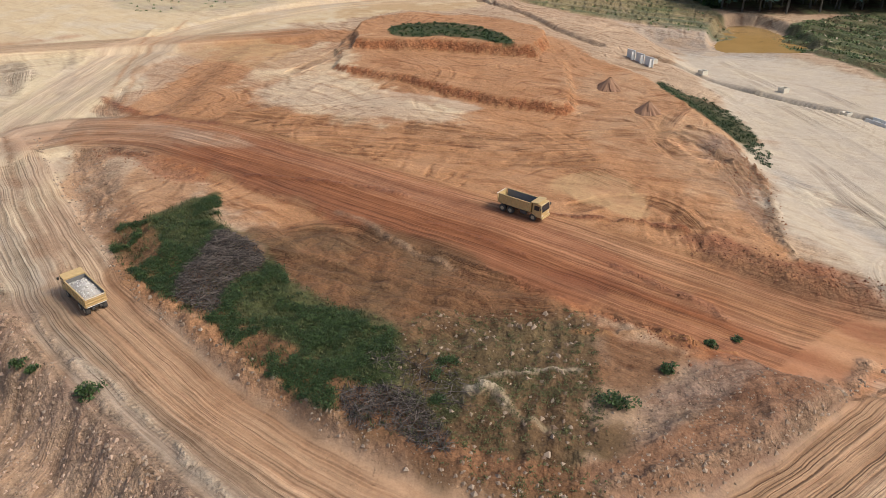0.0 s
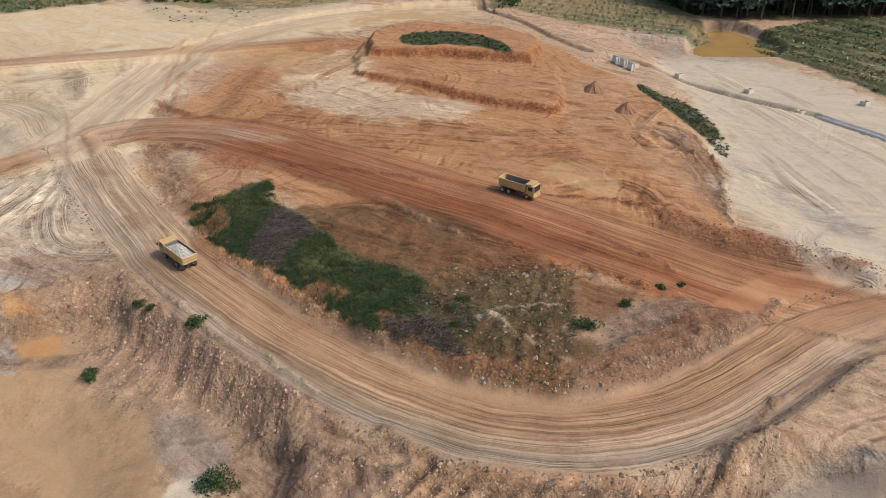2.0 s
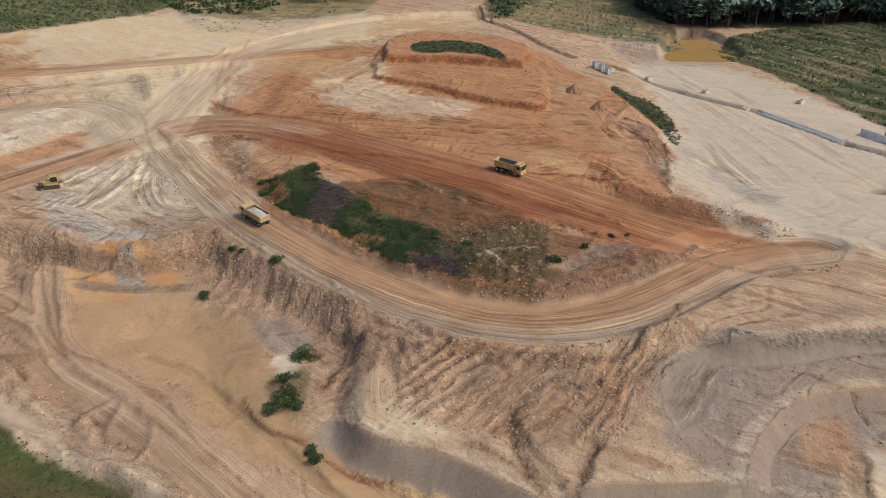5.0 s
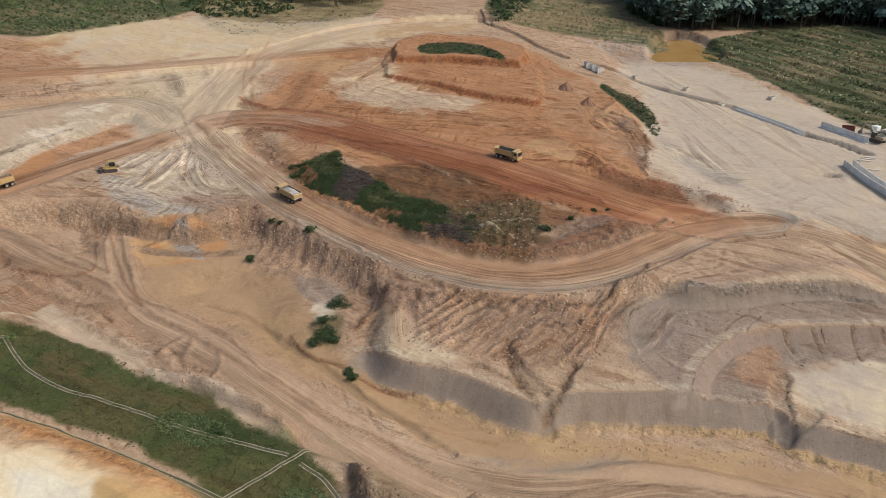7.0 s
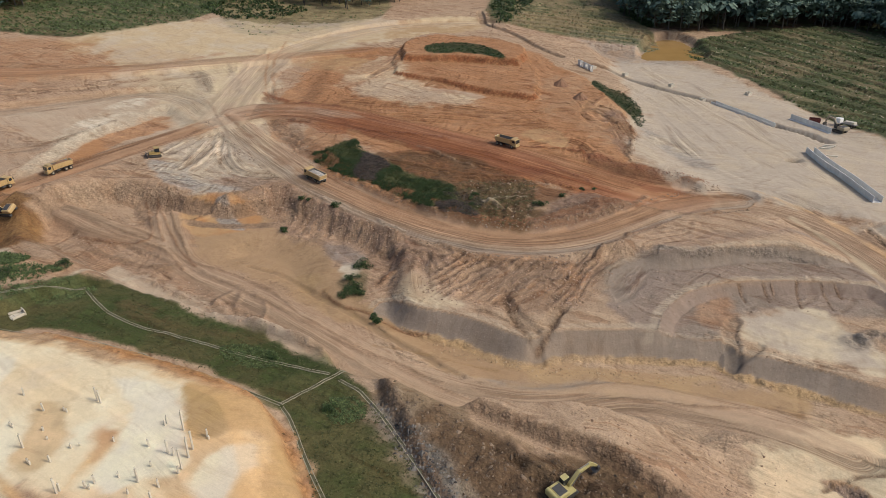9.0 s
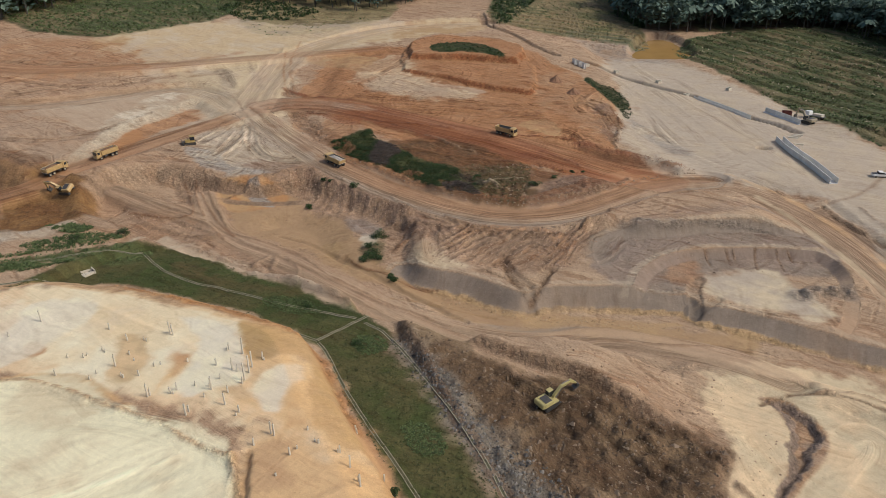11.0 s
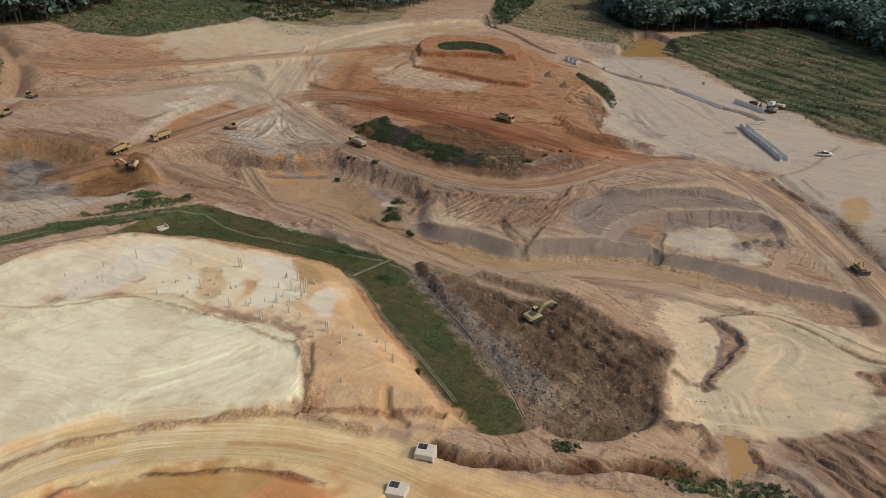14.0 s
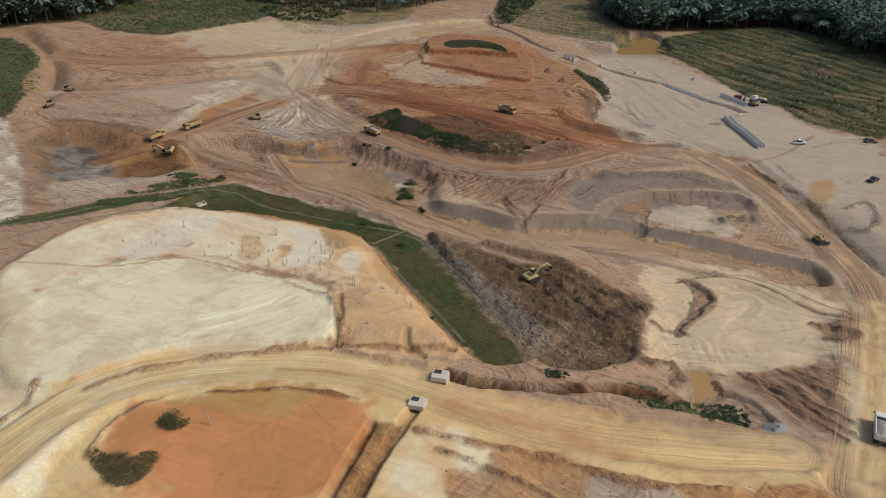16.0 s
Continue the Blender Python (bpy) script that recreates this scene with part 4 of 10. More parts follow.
TRACKS["road_t"] = ([(-81.8, -95.1), (-72.3, -86.8), (-55.1, -84.1), (-34.4, -85.0), (-18.4, -90.1)], 5, 0.6)
TRACKS["junction_a"] = ([(-101.4, 141.4), (-89.5, 128.7), (-82.2, 120.0), (-74.1, 125.5), (-70.2, 131.3)], 10, 0.5)
TRACKS["junction_b"] = ([(-93.9, 196.9), (-86.3, 154.9), (-83.1, 125.6), (-82.2, 111.9), (-88.5, 97.5)], 9, -0.4)
TRACKS["junction_c"] = ([(-108.6, 179.0), (-94.0, 147.9), (-81.3, 119.9), (-68.5, 99.5)], 8, -0.4)
TRACKS["sweep_nw"] = ([(-81.8, 226.1), (-81.7, 176.5), (-74.0, 142.5), (-66.8, 132.7), (-52.8, 126.4)], 12, 0.5)
TRACKS["flat_w1"] = ([(-145.9, 126.5), (-131.8, 141.8), (-110.3, 155.4), (-90.5, 137.8), (-80.2, 116.9)], 7, 0.3)
TRACKS["dozer_loop"] = ([(-79.6, 111.9), (-74.5, 88.6), (-65.1, 73.0), (-53.9, 72.8), (-49.2, 71.0)], 9, 0.3)
TRACKS["dozer_fan"] = ([(-79.9, 105.4), (-80.0, 87.4), (-82.9, 72.0)], 12, -0.3)
TRACKS["east_a"] = ([(64.2, 63.7), (53.8, 73.8), (72.1, 92.8), (80.6, 70.0), (93.5, 51.5)], 6, 0.3)
TRACKS["east_b"] = ([(83.1, 209.3), (89.7, 158.1), (96.5, 105.3), (101.8, 83.7), (101.8, 66.0)], 7, -0.3)
TRACKS["east_c"] = ([(71.6, 144.7), (71.8, 105.7), (74.9, 80.3), (84.2, 63.0)], 6, 0.4)
TRACKS["east_d"] = ([(82.7, 187.2), (91.7, 130.3), (99.9, 90.7), (102.1, 58.7), (102.4, 19.7)], 5, -0.4)
TRACKS["east_loop"] = ([(91.2, 40.7), (100.5, 43.5), (114.6, 52.4), (129.6, 61.8), (163.2, 71.7)], 6, 0.5)
TRACKS["hill_loop"] = ([(49.6, 98.1), (47.8, 126.5), (40.7, 126.7), (42.0, 115.5), (52.3, 115.3)], 7, -0.5)
TRACKS["hill_a"] = ([(17.2, 92.8), (29.1, 99.4), (37.3, 92.5), (36.1, 72.8)], 8, -0.4)
TRACKS["hill_b"] = ([(-39.4, 165.4), (-32.5, 182.1), (-24.9, 200.9)], 10, -0.6)
TRACKS["hill_c"] = ([(-44.7, 120.6), (-20.3, 123.0), (7.5, 114.2), (31.7, 116.5)], 14, 0.25)
TRACKS["hill_d"] = ([(-32.5, 81.2), (-14.7, 77.1), (2.1, 68.0), (15.6, 66.2)], 8, 0.4)
TRACKS["scar_a"] = ([(35.1, 30.5), (22.7, 18.9), (12.7, 6.6)], 11, 1.1)
TRACKS["scar_b"] = ([(20.1, 27.5), (9.1, 16.3), (1.5, 8.2)], 13, 1.1)
TRACKS["scar_c"] = ([(7.1, 29.2), (-0.9, 19.6), (-5.1, 12.7)], 12, 1.0)
TRACKS["scar_d"] = ([(-10.6, 31.5), (-12.3, 19.7), (-10.0, 11.1)], 9, 1.0)
TRACKS["scar_e"] = ([(28.6, 21.7), (19.9, 14.7), (15.1, 3.8)], 9, 1.1)
TRACKS["pit_cut"] = ([(18.4, -14.4), (33.8, -16.9), (48.5, -23.9), (57.6, -29.3)], 4, 0.7)
TRACKS["low_a"] = ([(49.0, -30.2), (61.8, -33.3), (71.1, -47.3), (81.6, -54.9), (89.1, -56.1)], 7, 0.5)
TRACKS["low_b"] = ([(30.1, -64.2), (45.3, -69.5), (64.3, -69.4), (81.2, -68.4)], 9, -0.4)
TRACKS["low_c"] = ([(51.2, -60.1), (65.2, -48.1), (63.3, -43.0), (55.5, -48.0)], 12, -0.4)
TRACKS["low_d"] = ([(51.6, -72.8), (54.7, -80.3), (58.6, -92.1), (62.2, -98.1)], 13, 0.8)
TRACKS["low_e"] = ([(60.3, -72.7), (64.2, -80.3), (66.9, -88.9)], 10, 0.8)
TRACKS["slab_lines"] = ([(-73.9, -75.4), (-67.2, -69.4), (-55.5, -64.3), (-43.2, -57.2)], 14, -0.4)
TRACKS["slab_lines_b"] = ([(-90.6, -52.3), (-75.9, -50.7), (-60.3, -50.8), (-46.6, -55.7)], 10, 0.25)
TRACKS["road_s"] = ([(-56.5, -79.2), (-39.3, -82.9), (-22.9, -88.2), (-6.6, -95.5)], 7, 0.4)
TRACKS["plateau_a"] = ([(-193.3, 111.3), (-175.9, 136.4), (-140.0, 153.0), (-106.8, 171.1), (-86.3, 191.1)], 14, 0.3)
TRACKS["plateau_b"] = ([(-223.8, 177.2), (-175.0, 169.8), (-118.4, 182.4), (-64.3, 219.4)], 14, 0.35)
TRACKS["plateau_c"] = ([(-166.4, 113.5), (-143.8, 123.0), (-123.2, 143.7), (-103.5, 143.4)], 7, 0.3)
BERMS = collections.OrderedDict()  # line, width, height, soil, strength
BERMS["plateau_streak"] = ([(-172.2, 159.8), (-154.3, 166.3), (-137.5, 177.9), (-119.1, 189.3), (-106.9, 203.0)], 6, 0, "rust", 0.55)
BERMS["plateau_line"] = ([(-153.0, 124.0), (-145.1, 130.2), (-137.7, 138.8), (-129.6, 147.2)], 1.2, -0.15, "browntan", 0.7)
BERMS["junction_rut"] = ([(-83.5, 124.6), (-74.7, 110.1), (-63.8, 94.6), (-54.6, 83.2), (-46.4, 73.6)], 1.5, -0.2, "redbrown", 0.6)
BERMS["junction_rut_b"] = ([(-109.3, 158.4), (-99.1, 146.9), (-90.6, 132.9), (-83.5, 117.3), (-75.7, 101.9)], 1.2, -0.15, "browntan", 0.6)
BERMS["junction_arc"] = ([(-86.5, 208.7), (-80.7, 174.3), (-75.6, 151.3), (-68.2, 136.8), (-55.4, 131.3)], 1.6, -0.15, "rust", 0.6)
BERMS["junction_arc_b"] = ([(-82.6, 229.5), (-81.5, 195.9), (-75.9, 163.7), (-68.3, 142.1)], 1.4, -0.1, "rust", 0.5)
BERMS["branch_upper"] = ([(-111.3, 65.3), (-100.7, 58.4), (-87.8, 48.4), (-77.2, 42.0)], 0.91, 0.24, "brown", 0.7)
BERMS["branch_lower"] = ([(-110.0, 57.1), (-98.4, 50.7), (-88.3, 43.4), (-79.7, 40.1), (-72.4, 35.3), (-67.4, 28.0)], 1.04, 0.24, "brown", 0.7)
BERMS["ramp_west"] = ([(-85.4, 61.5), (-81.2, 49.5), (-76.8, 41.5)], 0.85, 0.21, "redbrown", 0.7)
BERMS["ramp_east"] = ([(-82.8, 64.2), (-76.4, 49.0), (-70.3, 38.0), (-65.4, 30.5), (-59.0, 28.6), (-51.6, 23.6), (-44.2, 17.3), (-37.0, 9.6), (-29.6, 3.3), (-22.7, -3.0), (-14.6, -7.6), (-7.6, -12.0)], 0.91, 0.24, "brown", 0.8)
BERMS["bank_foot"] = ([(-92.9, 37.9), (-84.9, 32.8), (-77.4, 29.8), (-70.5, 29.1)], 3.25, 0.18, "brown", 0.55)
BERMS["pale_wash"] = ([(-69.4, 20.2), (-61.2, 15.1), (-54.8, 8.8), (-43.7, 3.2)], 6, 0, "pale", 0.55)
BERMS["pale_path"] = ([(-86.0, 16.9), (-83.3, 20.4), (-80.0, 23.1), (-74.7, 25.8)], 2.2, 0, "pale", 0.8)
BERMS["wash_dark"] = ([(-56.2, 13.0), (-55.3, 16.9), (-51.7, 19.9), (-51.3, 11.1), (-45.4, 9.2)], 1.95, 0.18, "browntan", 0.7)
BERMS["stream_lip"] = ([(-33.5, 19.7), (-29.2, 13.7), (-24.6, 11.8), (-19.8, 7.3), (-15.4, 4.7), (-10.7, 3.7)], 1.3, -0.35, "redbrown", 0.75)
BERMS["floor_rut"] = ([(-21.1, -1.2), (-13.0, -2.8), (-5.2, -5.0), (2.5, -6.5)], 1.0, -0.15, "wetsand", 0.7)
BERMS["scar_clods_a"] = ([(-8.4, 33.8), (-1.2, 27.7), (4.6, 26.0)], 3.4, 0.4, "brown", 0.6)
BERMS["scar_clods_b"] = ([(13.2, 19.4), (17.4, 17.3), (19.9, 18.9)], 3, 0.4, "brown", 0.65)
BERMS["scar_clods_c"] = ([(-22.0, 21.4), (-19.4, 24.6), (-16.6, 26.9)], 3, 0.4, "redbrown", 0.6)
BERMS["scar_bank"] = ([(-24.5, 35.5), (-11.9, 29.1), (-1.2, 26.7), (10.3, 24.3), (21.9, 24.2)], 3.4, 0.35, "brown", 0.5)
BERMS["notch_west"] = ([(5.4, 13.0), (6.4, 4.5), (9.1, -1.5)], 2.6, -0.8, "brown", 0.85)
BERMS["notch_east_lip"] = ([(17.1, 7.4), (13.8, 0.6), (10.5, -3.1)], 2.2, -0.7, "brown", 0.8)
BERMS["tip_lip"] = ([(-0.3, 7.2), (3.2, 5.1), (7.0, 2.0)], 1.6, -0.4, "brown", 0.7)
BERMS["scrape_a"] = ([(72.2, 49.0), (74.6, 45.4), (80.3, 40.9)], 3.4, 0, "grey", 0.6)
BERMS["scrape_b"] = ([(75.4, 36.3), (83.8, 35.7)], 2.4, 0, "grey", 0.6)
BERMS["haul_dark"] = ([(26.7, 30.3), (34.2, 36.5), (43.3, 42.3), (52.8, 47.4), (63.6, 51.5)], 2.2, 0.2, "redbrown", 0.6)
BERMS["crack_a"] = ([(55.9, 17.9), (56.0, 13.0)], 1.0, -0.5, "brown", 0.85)
BERMS["crack_b"] = ([(61.0, 18.3), (60.5, 12.9)], 1.0, -0.5, "brown", 0.85)
BERMS["crack_c"] = ([(68.9, 18.7), (66.2, 10.5)], 1.0, -0.5, "brown", 0.85)
BERMS["crack_d"] = ([(74.1, 17.9), (72.0, 9.8)], 1.0, -0.5, "brown", 0.85)
BERMS["crack_e"] = ([(62.5, 18.0), (62.3, 14.3)], 1.0, -0.5, "brown", 0.85)
BERMS["crack_f"] = ([(76.5, 17.3), (76.6, 13.8)], 1.0, -0.5, "brown", 0.85)
BERMS["bench_ribs"] = ([(41.4, 28.2), (47.7, 25.8), (54.4, 28.1), (66.4, 28.4), (76.9, 26.0)], 2.0, 0.35, "grey", 0.5)
BERMS["east_ditch_edge"] = ([(96.9, 41.3), (97.7, 30.5), (101.3, 20.5), (104.1, 13.9), (103.0, 3.8), (104.8, -7.1), (103.8, -15.6), (104.0, -27.5), (105.0, -35.2)], 1.8, -0.7, "brown", 0.85)
BERMS["road_pale_w"] = ([(82.1, 49.4), (88.7, 27.4), (90.8, 0.1), (91.0, -22.2), (90.3, -39.3), (87.7, -51.4)], 3, 0, "cream", 0.55)
BERMS["road_pale_e"] = ([(78.0, 64.6), (92.0, 47.7), (96.8, 23.5), (97.6, -4.0), (97.6, -27.5)], 2.2, 0, "orangecream", 0.5)
BERMS["east_crack_a"] = ([(127.5, 57.3), (140.0, 65.0), (150.4, 59.7)], 1.2, -0.2, "browntan", 0.6)
BERMS["east_crack_b"] = ([(100.5, 43.5), (111.2, 49.3), (121.1, 57.3), (134.4, 71.9)], 1.6, -0.2, "browntan", 0.6)
BERMS["east_crack_c"] = ([(106.0, 39.5), (106.8, 29.7), (106.2, 19.7)], 1.6, 0.3, "browntan", 0.6)
BERMS["spoil_ring"] = ([(111.9, 1.2), (121.0, 8.5), (119.9, -2.1), (110.5, -14.4), (107.2, -10.7)], 3, 0.5, "grey", 0.6)
BERMS["grey_mound_e"] = ([(71.0, -2.6), (76.0, 0.2), (81.9, -0.7)], 7, 0.6, "grey", 0.8)
BERMS["rut_field_a"] = ([(50.9, -74.7), (55.9, -80.3), (60.9, -87.3), (64.4, -94.9)], 1.6, 0.4, "brown", 0.85)
BERMS["rut_field_b"] = ([(53.2, -75.1), (58.8, -81.8), (64.1, -87.8), (66.7, -91.8)], 1.4, 0.4, "brown", 0.85)
BERMS["rut_field_c"] = ([(60.1, -73.1), (64.3, -80.0), (68.6, -85.6)], 1.2, 0.35, "brown", 0.75)
BERMS["rut_field_d"] = ([(63.6, -73.5), (67.1, -80.3)], 1.2, 0.3, "redbrown", 0.7)
BERMS["rut_field_e"] = ([(52.9, -80.4), (58.3, -88.1), (62.2, -96.9)], 1.4, 0.35, "redbrown", 0.75)
BERMS["rut_field_f"] = ([(67.5, -73.1), (71.2, -80.3)], 1.2, 0.3, "redbrown", 0.7)
BERMS["low_edge_b"] = ([(48.7, -36.4), (58.8, -33.2), (68.2, -36.4), (74.4, -46.2), (79.9, -52.6), (87.9, -56.9)], 1.5, -0.35, "brown", 0.8)
BERMS["low_clods_w"] = ([(36.7, -56.3), (39.3, -59.3), (43.7, -60.3)], 2.4, 0.4, "brown", 0.75)
BERMS["pond_ditch_bed"] = ([(43.2, -80.1), (46.5, -83.3), (49.6, -87.4), (51.2, -92.2)], 4, -0.3, "purplegrey", 0.75)
BERMS["road_ochre"] = ([(94.3, -50.8), (84.2, -68.1), (74.8, -83.5), (65.6, -99.3), (58.2, -112.3)], 13, 0, "roadcream", 0.7)
BERMS["road_band"] = ([(95.5, -32.3), (93.9, -43.9), (89.3, -56.6), (78.8, -74.0), (67.0, -93.2), (59.2, -107.2)], 2.2, 0, "ochrebrown", 0.5)
BERMS["cream_strip"] = ([(74.4, -74.0), (71.9, -82.3), (64.0, -96.1)], 5, 0, "cream", 0.7)
BERMS["flat_track_a"] = ([(-88.6, -111.7), (-83.1, -107.9), (-81.3, -103.8), (-79.9, -100.7), (-76.1, -97.7)], 1.3, -0.1, "orange", 0.5)
BERMS["flat_track_b"] = ([(-82.5, -114.1), (-80.2, -109.8), (-79.7, -105.5), (-79.8, -102.4)], 1.2, 0.12, "white", 0.8)
BERMS["flat_track_c"] = ([(-85.8, -101.1), (-79.8, -96.6), (-72.2, -92.1), (-64.0, -87.7)], 1.6, 0, "white", 0.5)
BERMS["road_brown_a"] = ([(-47.1, -84.0), (-39.2, -83.9), (-29.9, -85.2)], 2, 0, "orange", 0.6)
BERMS["road_brown_b"] = ([(-11.9, -92.2), (-1.3, -96.1), (8.8, -99.0), (18.0, -103.9)], 4, 0, "orange", 0.6)
BERMS["road_clods_n"] = ([(-31.7, 104.3), (-22.1, 102.9), (-12.6, 100.1), (-5.3, 96.8)], 2.2, 0.35, "deepred", 0.8)
BERMS["road_clods_ne"] = ([(10.2, 93.4), (18.4, 90.9), (26.4, 89.6), (34.6, 86.7)], 1.8, 0.35, "deepred", 0.8)
BERMS["road_clods_s"] = ([(-1.6, 87.9), (5.5, 82.7), (11.3, 78.7)], 1.6, 0.25, "deepred", 0.6)
BERMS["junction_bank"] = ([(-75.6, 151.5), (-66.3, 142.8), (-55.6, 134.8), (-45.5, 131.9)], 3.4, 0.3, "deepred", 0.75)
BERMS["hill_rim_e"] = ([(44.6, 125.5), (48.8, 118.5), (53.4, 108.9), (53.4, 99.5), (47.6, 85.8), (47.6, 79.3)], 2.2, 0.45, "brown", 0.7)
BERMS["hill_rim_b"] = ([(48.6, 129.7), (53.1, 126.4), (56.5, 117.2), (54.7, 106.5)], 1.5, 0.35, "redbrown", 0.6)
BERMS["bank_cut"] = ([(-43.4, 79.2), (-36.3, 71.4), (-29.2, 65.0), (-23.0, 59.2), (-19.1, 55.7), (-15.5, 52.7)], 2.8, 0.2, "rust", 0.9)
BERMS["outer_edge"] = ([(-39.5, 59.4), (-32.6, 54.7), (-26.6, 49.3), (-21.3, 43.9), (-16.8, 40.2)], 1.2, 0.3, "pale", 0.5)
BERMS["inner_edge"] = ([(-20.9, 57.8), (-17.0, 54.1), (-13.1, 51.6), (-9.4, 48.4)], 1.4, 0.35, "tan", 0.5)
BERMS["flank_edge"] = ([(-15.1, 91.3), (-9.7, 87.5), (-4.5, 80.6), (1.5, 76.0)], 1.4, 0.25, "browntan", 0.6)
BERMS["rock_line_a"] = ([(4.2, 55.2), (8.9, 55.8), (14.3, 56.5)], 1.0, 0.25, "pale", 0.8)
BERMS["rock_line_b"] = ([(5.8, 52.5), (7.7, 48.9), (10.9, 47.0)], 1.6, 0.3, "cream", 0.6)
BERMS["rock_line_c"] = ([(3.0, 53.3), (5.2, 53.1)], 1.8, 0.35, "pale", 0.7)
BERMS["rock_line_d"] = ([(7.1, 62.7), (13.1, 64.4), (17.4, 63.3)], 0.8, 0.2, "olivebrown", 0.7)
BERMS["fan_lip"] = ([(14.7, 62.8), (19.0, 61.9), (24.2, 62.8), (27.8, 60.2), (32.5, 59.7)], 1.4, 0.3, "orange", 0.6)
BERMS["flank_clods"] = ([(22.9, 76.8), (26.5, 73.9), (31.0, 69.9), (33.7, 66.3)], 2.4, 0.45, "deepred", 0.8)
BERMS["scar_low"] = ([(13.7, 40.8), (18.5, 42.7), (25.8, 44.0), (33.3, 48.3), (41.5, 54.0), (46.9, 59.6)], 2.0, 0.4, "browntan", 0.5)
BERMS["track_edge_w"] = ([(-117.5, 66.5), (-104.2, 54.9), (-89.5, 46.8), (-75.7, 38.9)], 0.98, 0.24, "brown", 0.7)
BERMS["cliff_lip"] = ([(-75.0, 52.5), (-69.2, 55.7), (-62.5, 61.0), (-55.9, 63.0), (-47.7, 65.1)], 2.2, 0.5, "browntan", 0.45)
BERMS["cliff_lip_e"] = ([(-48.5, 68.0), (-37.8, 56.4), (-25.5, 45.5), (-17.1, 37.1), (-7.1, 29.9)], 1.6, 0.35, "browntan", 0.45)
BERMS["pit_track_lip"] = ([(-74.2, 38.2), (-61.6, 25.6), (-47.1, 15.4), (-36.6, 7.6), (-24.8, -2.4), (-14.6, -8.8), (-5.3, -15.2), (1.5, -19.0)], 0.85, 0.18, "brown", 0.75)
BERMS["pit_track_lip_e"] = ([(1.6, -18.4), (7.5, -19.0), (15.0, -16.2), (22.9, -16.1), (33.9, -17.4), (46.2, -19.3)], 0.85, 0.21, "brown", 0.7)
BERMS["pit_track_side"] = ([(-85.5, 62.6), (-80.3, 52.8), (-74.2, 41.3), (-65.3, 29.9)], 0.85, 0.21, "redbrown", 0.7)
BERMS["pit_track_side_w"] = ([(-88.7, 62.6), (-83.5, 51.4), (-79.4, 41.4), (-85.2, 39.3), (-98.0, 44.3)], 0.85, 0.21, "redbrown", 0.7)
BERMS["wash_band"] = ([(-82.4, 38.1), (-60.5, 25.9), (-43.3, 13.3), (-45.8, 2.7), (-60.4, 15.4), (-78.4, 26.0)], 1.95, 0.21, "browntan", 0.6)
BERMS["scar_lip"] = ([(24.2, 24.2), (30.4, 31.1), (37.2, 38.8)], 2.4, 0.5, "brown", 0.7)
BERMS["spoil_a"] = ([(41.7, 56.1), (53.9, 50.6), (64.1, 52.6)], 2, 0.3, "brown", 0.5)
BERMS["flat_ledge_n"] = ([(-122.3, -43.1), (-111.4, -44.6), (-99.3, -46.0), (-88.0, -42.3), (-80.0, -40.2), (-68.5, -44.6), (-55.8, -50.2), (-46.6, -55.5), (-40.7, -58.5)], 1.1, 0.3, "orange", 0.6)
BERMS["flat_ledge_e"] = ([(-40.1, -58.5), (-36.9, -65.2), (-35.8, -72.9), (-36.8, -77.2)], 2.2, 0.6, "orangecream", 0.5)
BERMS["flat_ledge_s"] = ([(-81.4, -90.9), (-75.9, -85.7), (-65.9, -82.0), (-56.3, -79.1), (-47.4, -76.5), (-38.0, -76.1), (-24.5, -80.6)], 3.0, 0.4, "redtan", 0.7)
BERMS["slope_cut"] = ([(-36.5, -74.6), (-28.5, -75.6), (-18.9, -76.6), (-11.8, -76.9)], 2.6, 0.3, "rust", 0.8)
BERMS["slope_top_edge"] = ([(-84.6, -3.1), (-68.9, -10.3), (-50.9, -16.8), (-33.6, -25.6), (-29.7, -35.3), (-23.0, -48.3)], 2.4, 0.3, "orange", 0.75)
BERMS["flat_west_clods"] = ([(-93.0, -89.4), (-92.4, -93.6), (-93.4, -98.3), (-95.8, -101.2)], 2.6, 0.35, "redtan", 0.8)
BERMS["mound_lip"] = ([(-58.6, -91.0), (-52.1, -90.7), (-44.6, -90.0), (-37.9, -91.0), (-29.0, -93.1)], 1.4, 0.4, "redbrown", 0.8)
BERMS["mound_west"] = ([(-74.0, -107.0), (-74.6, -101.5), (-70.9, -95.5), (-65.7, -92.3)], 1.6, 0.3, "browntan", 0.6)
BERMS["south_bank_lip"] = ([(-18.0, -100.8), (-9.9, -103.6), (-2.0, -104.2), (3.8, -105.6), (12.0, -108.9), (20.7, -111.9), (34.6, -112.0)], 2.6, 0.5, "rust", 0.8)
BERMS["south_bank_low"] = ([(-13.9, -105.6), (-4.3, -109.5), (2.9, -113.1), (6.8, -117.7)], 2.2, 0.5, "redbrown", 0.6)
BERMS["low_clods"] = ([(75.5, -56.0), (79.4, -59.0), (84.8, -61.3), (79.2, -64.6), (75.1, -62.4)], 3, 0.5, "brown", 0.8)
BERMS["low_edge"] = ([(60.2, -33.6), (69.0, -34.2), (77.8, -45.0), (85.3, -52.7)], 1.0, 0.25, "browntan", 0.7)
BERMS["pond_bank"] = ([(44.3, -77.8), (45.6, -82.4), (48.0, -85.5), (49.0, -90.0)], 2.0, 0.4, "redbrown", 0.8)
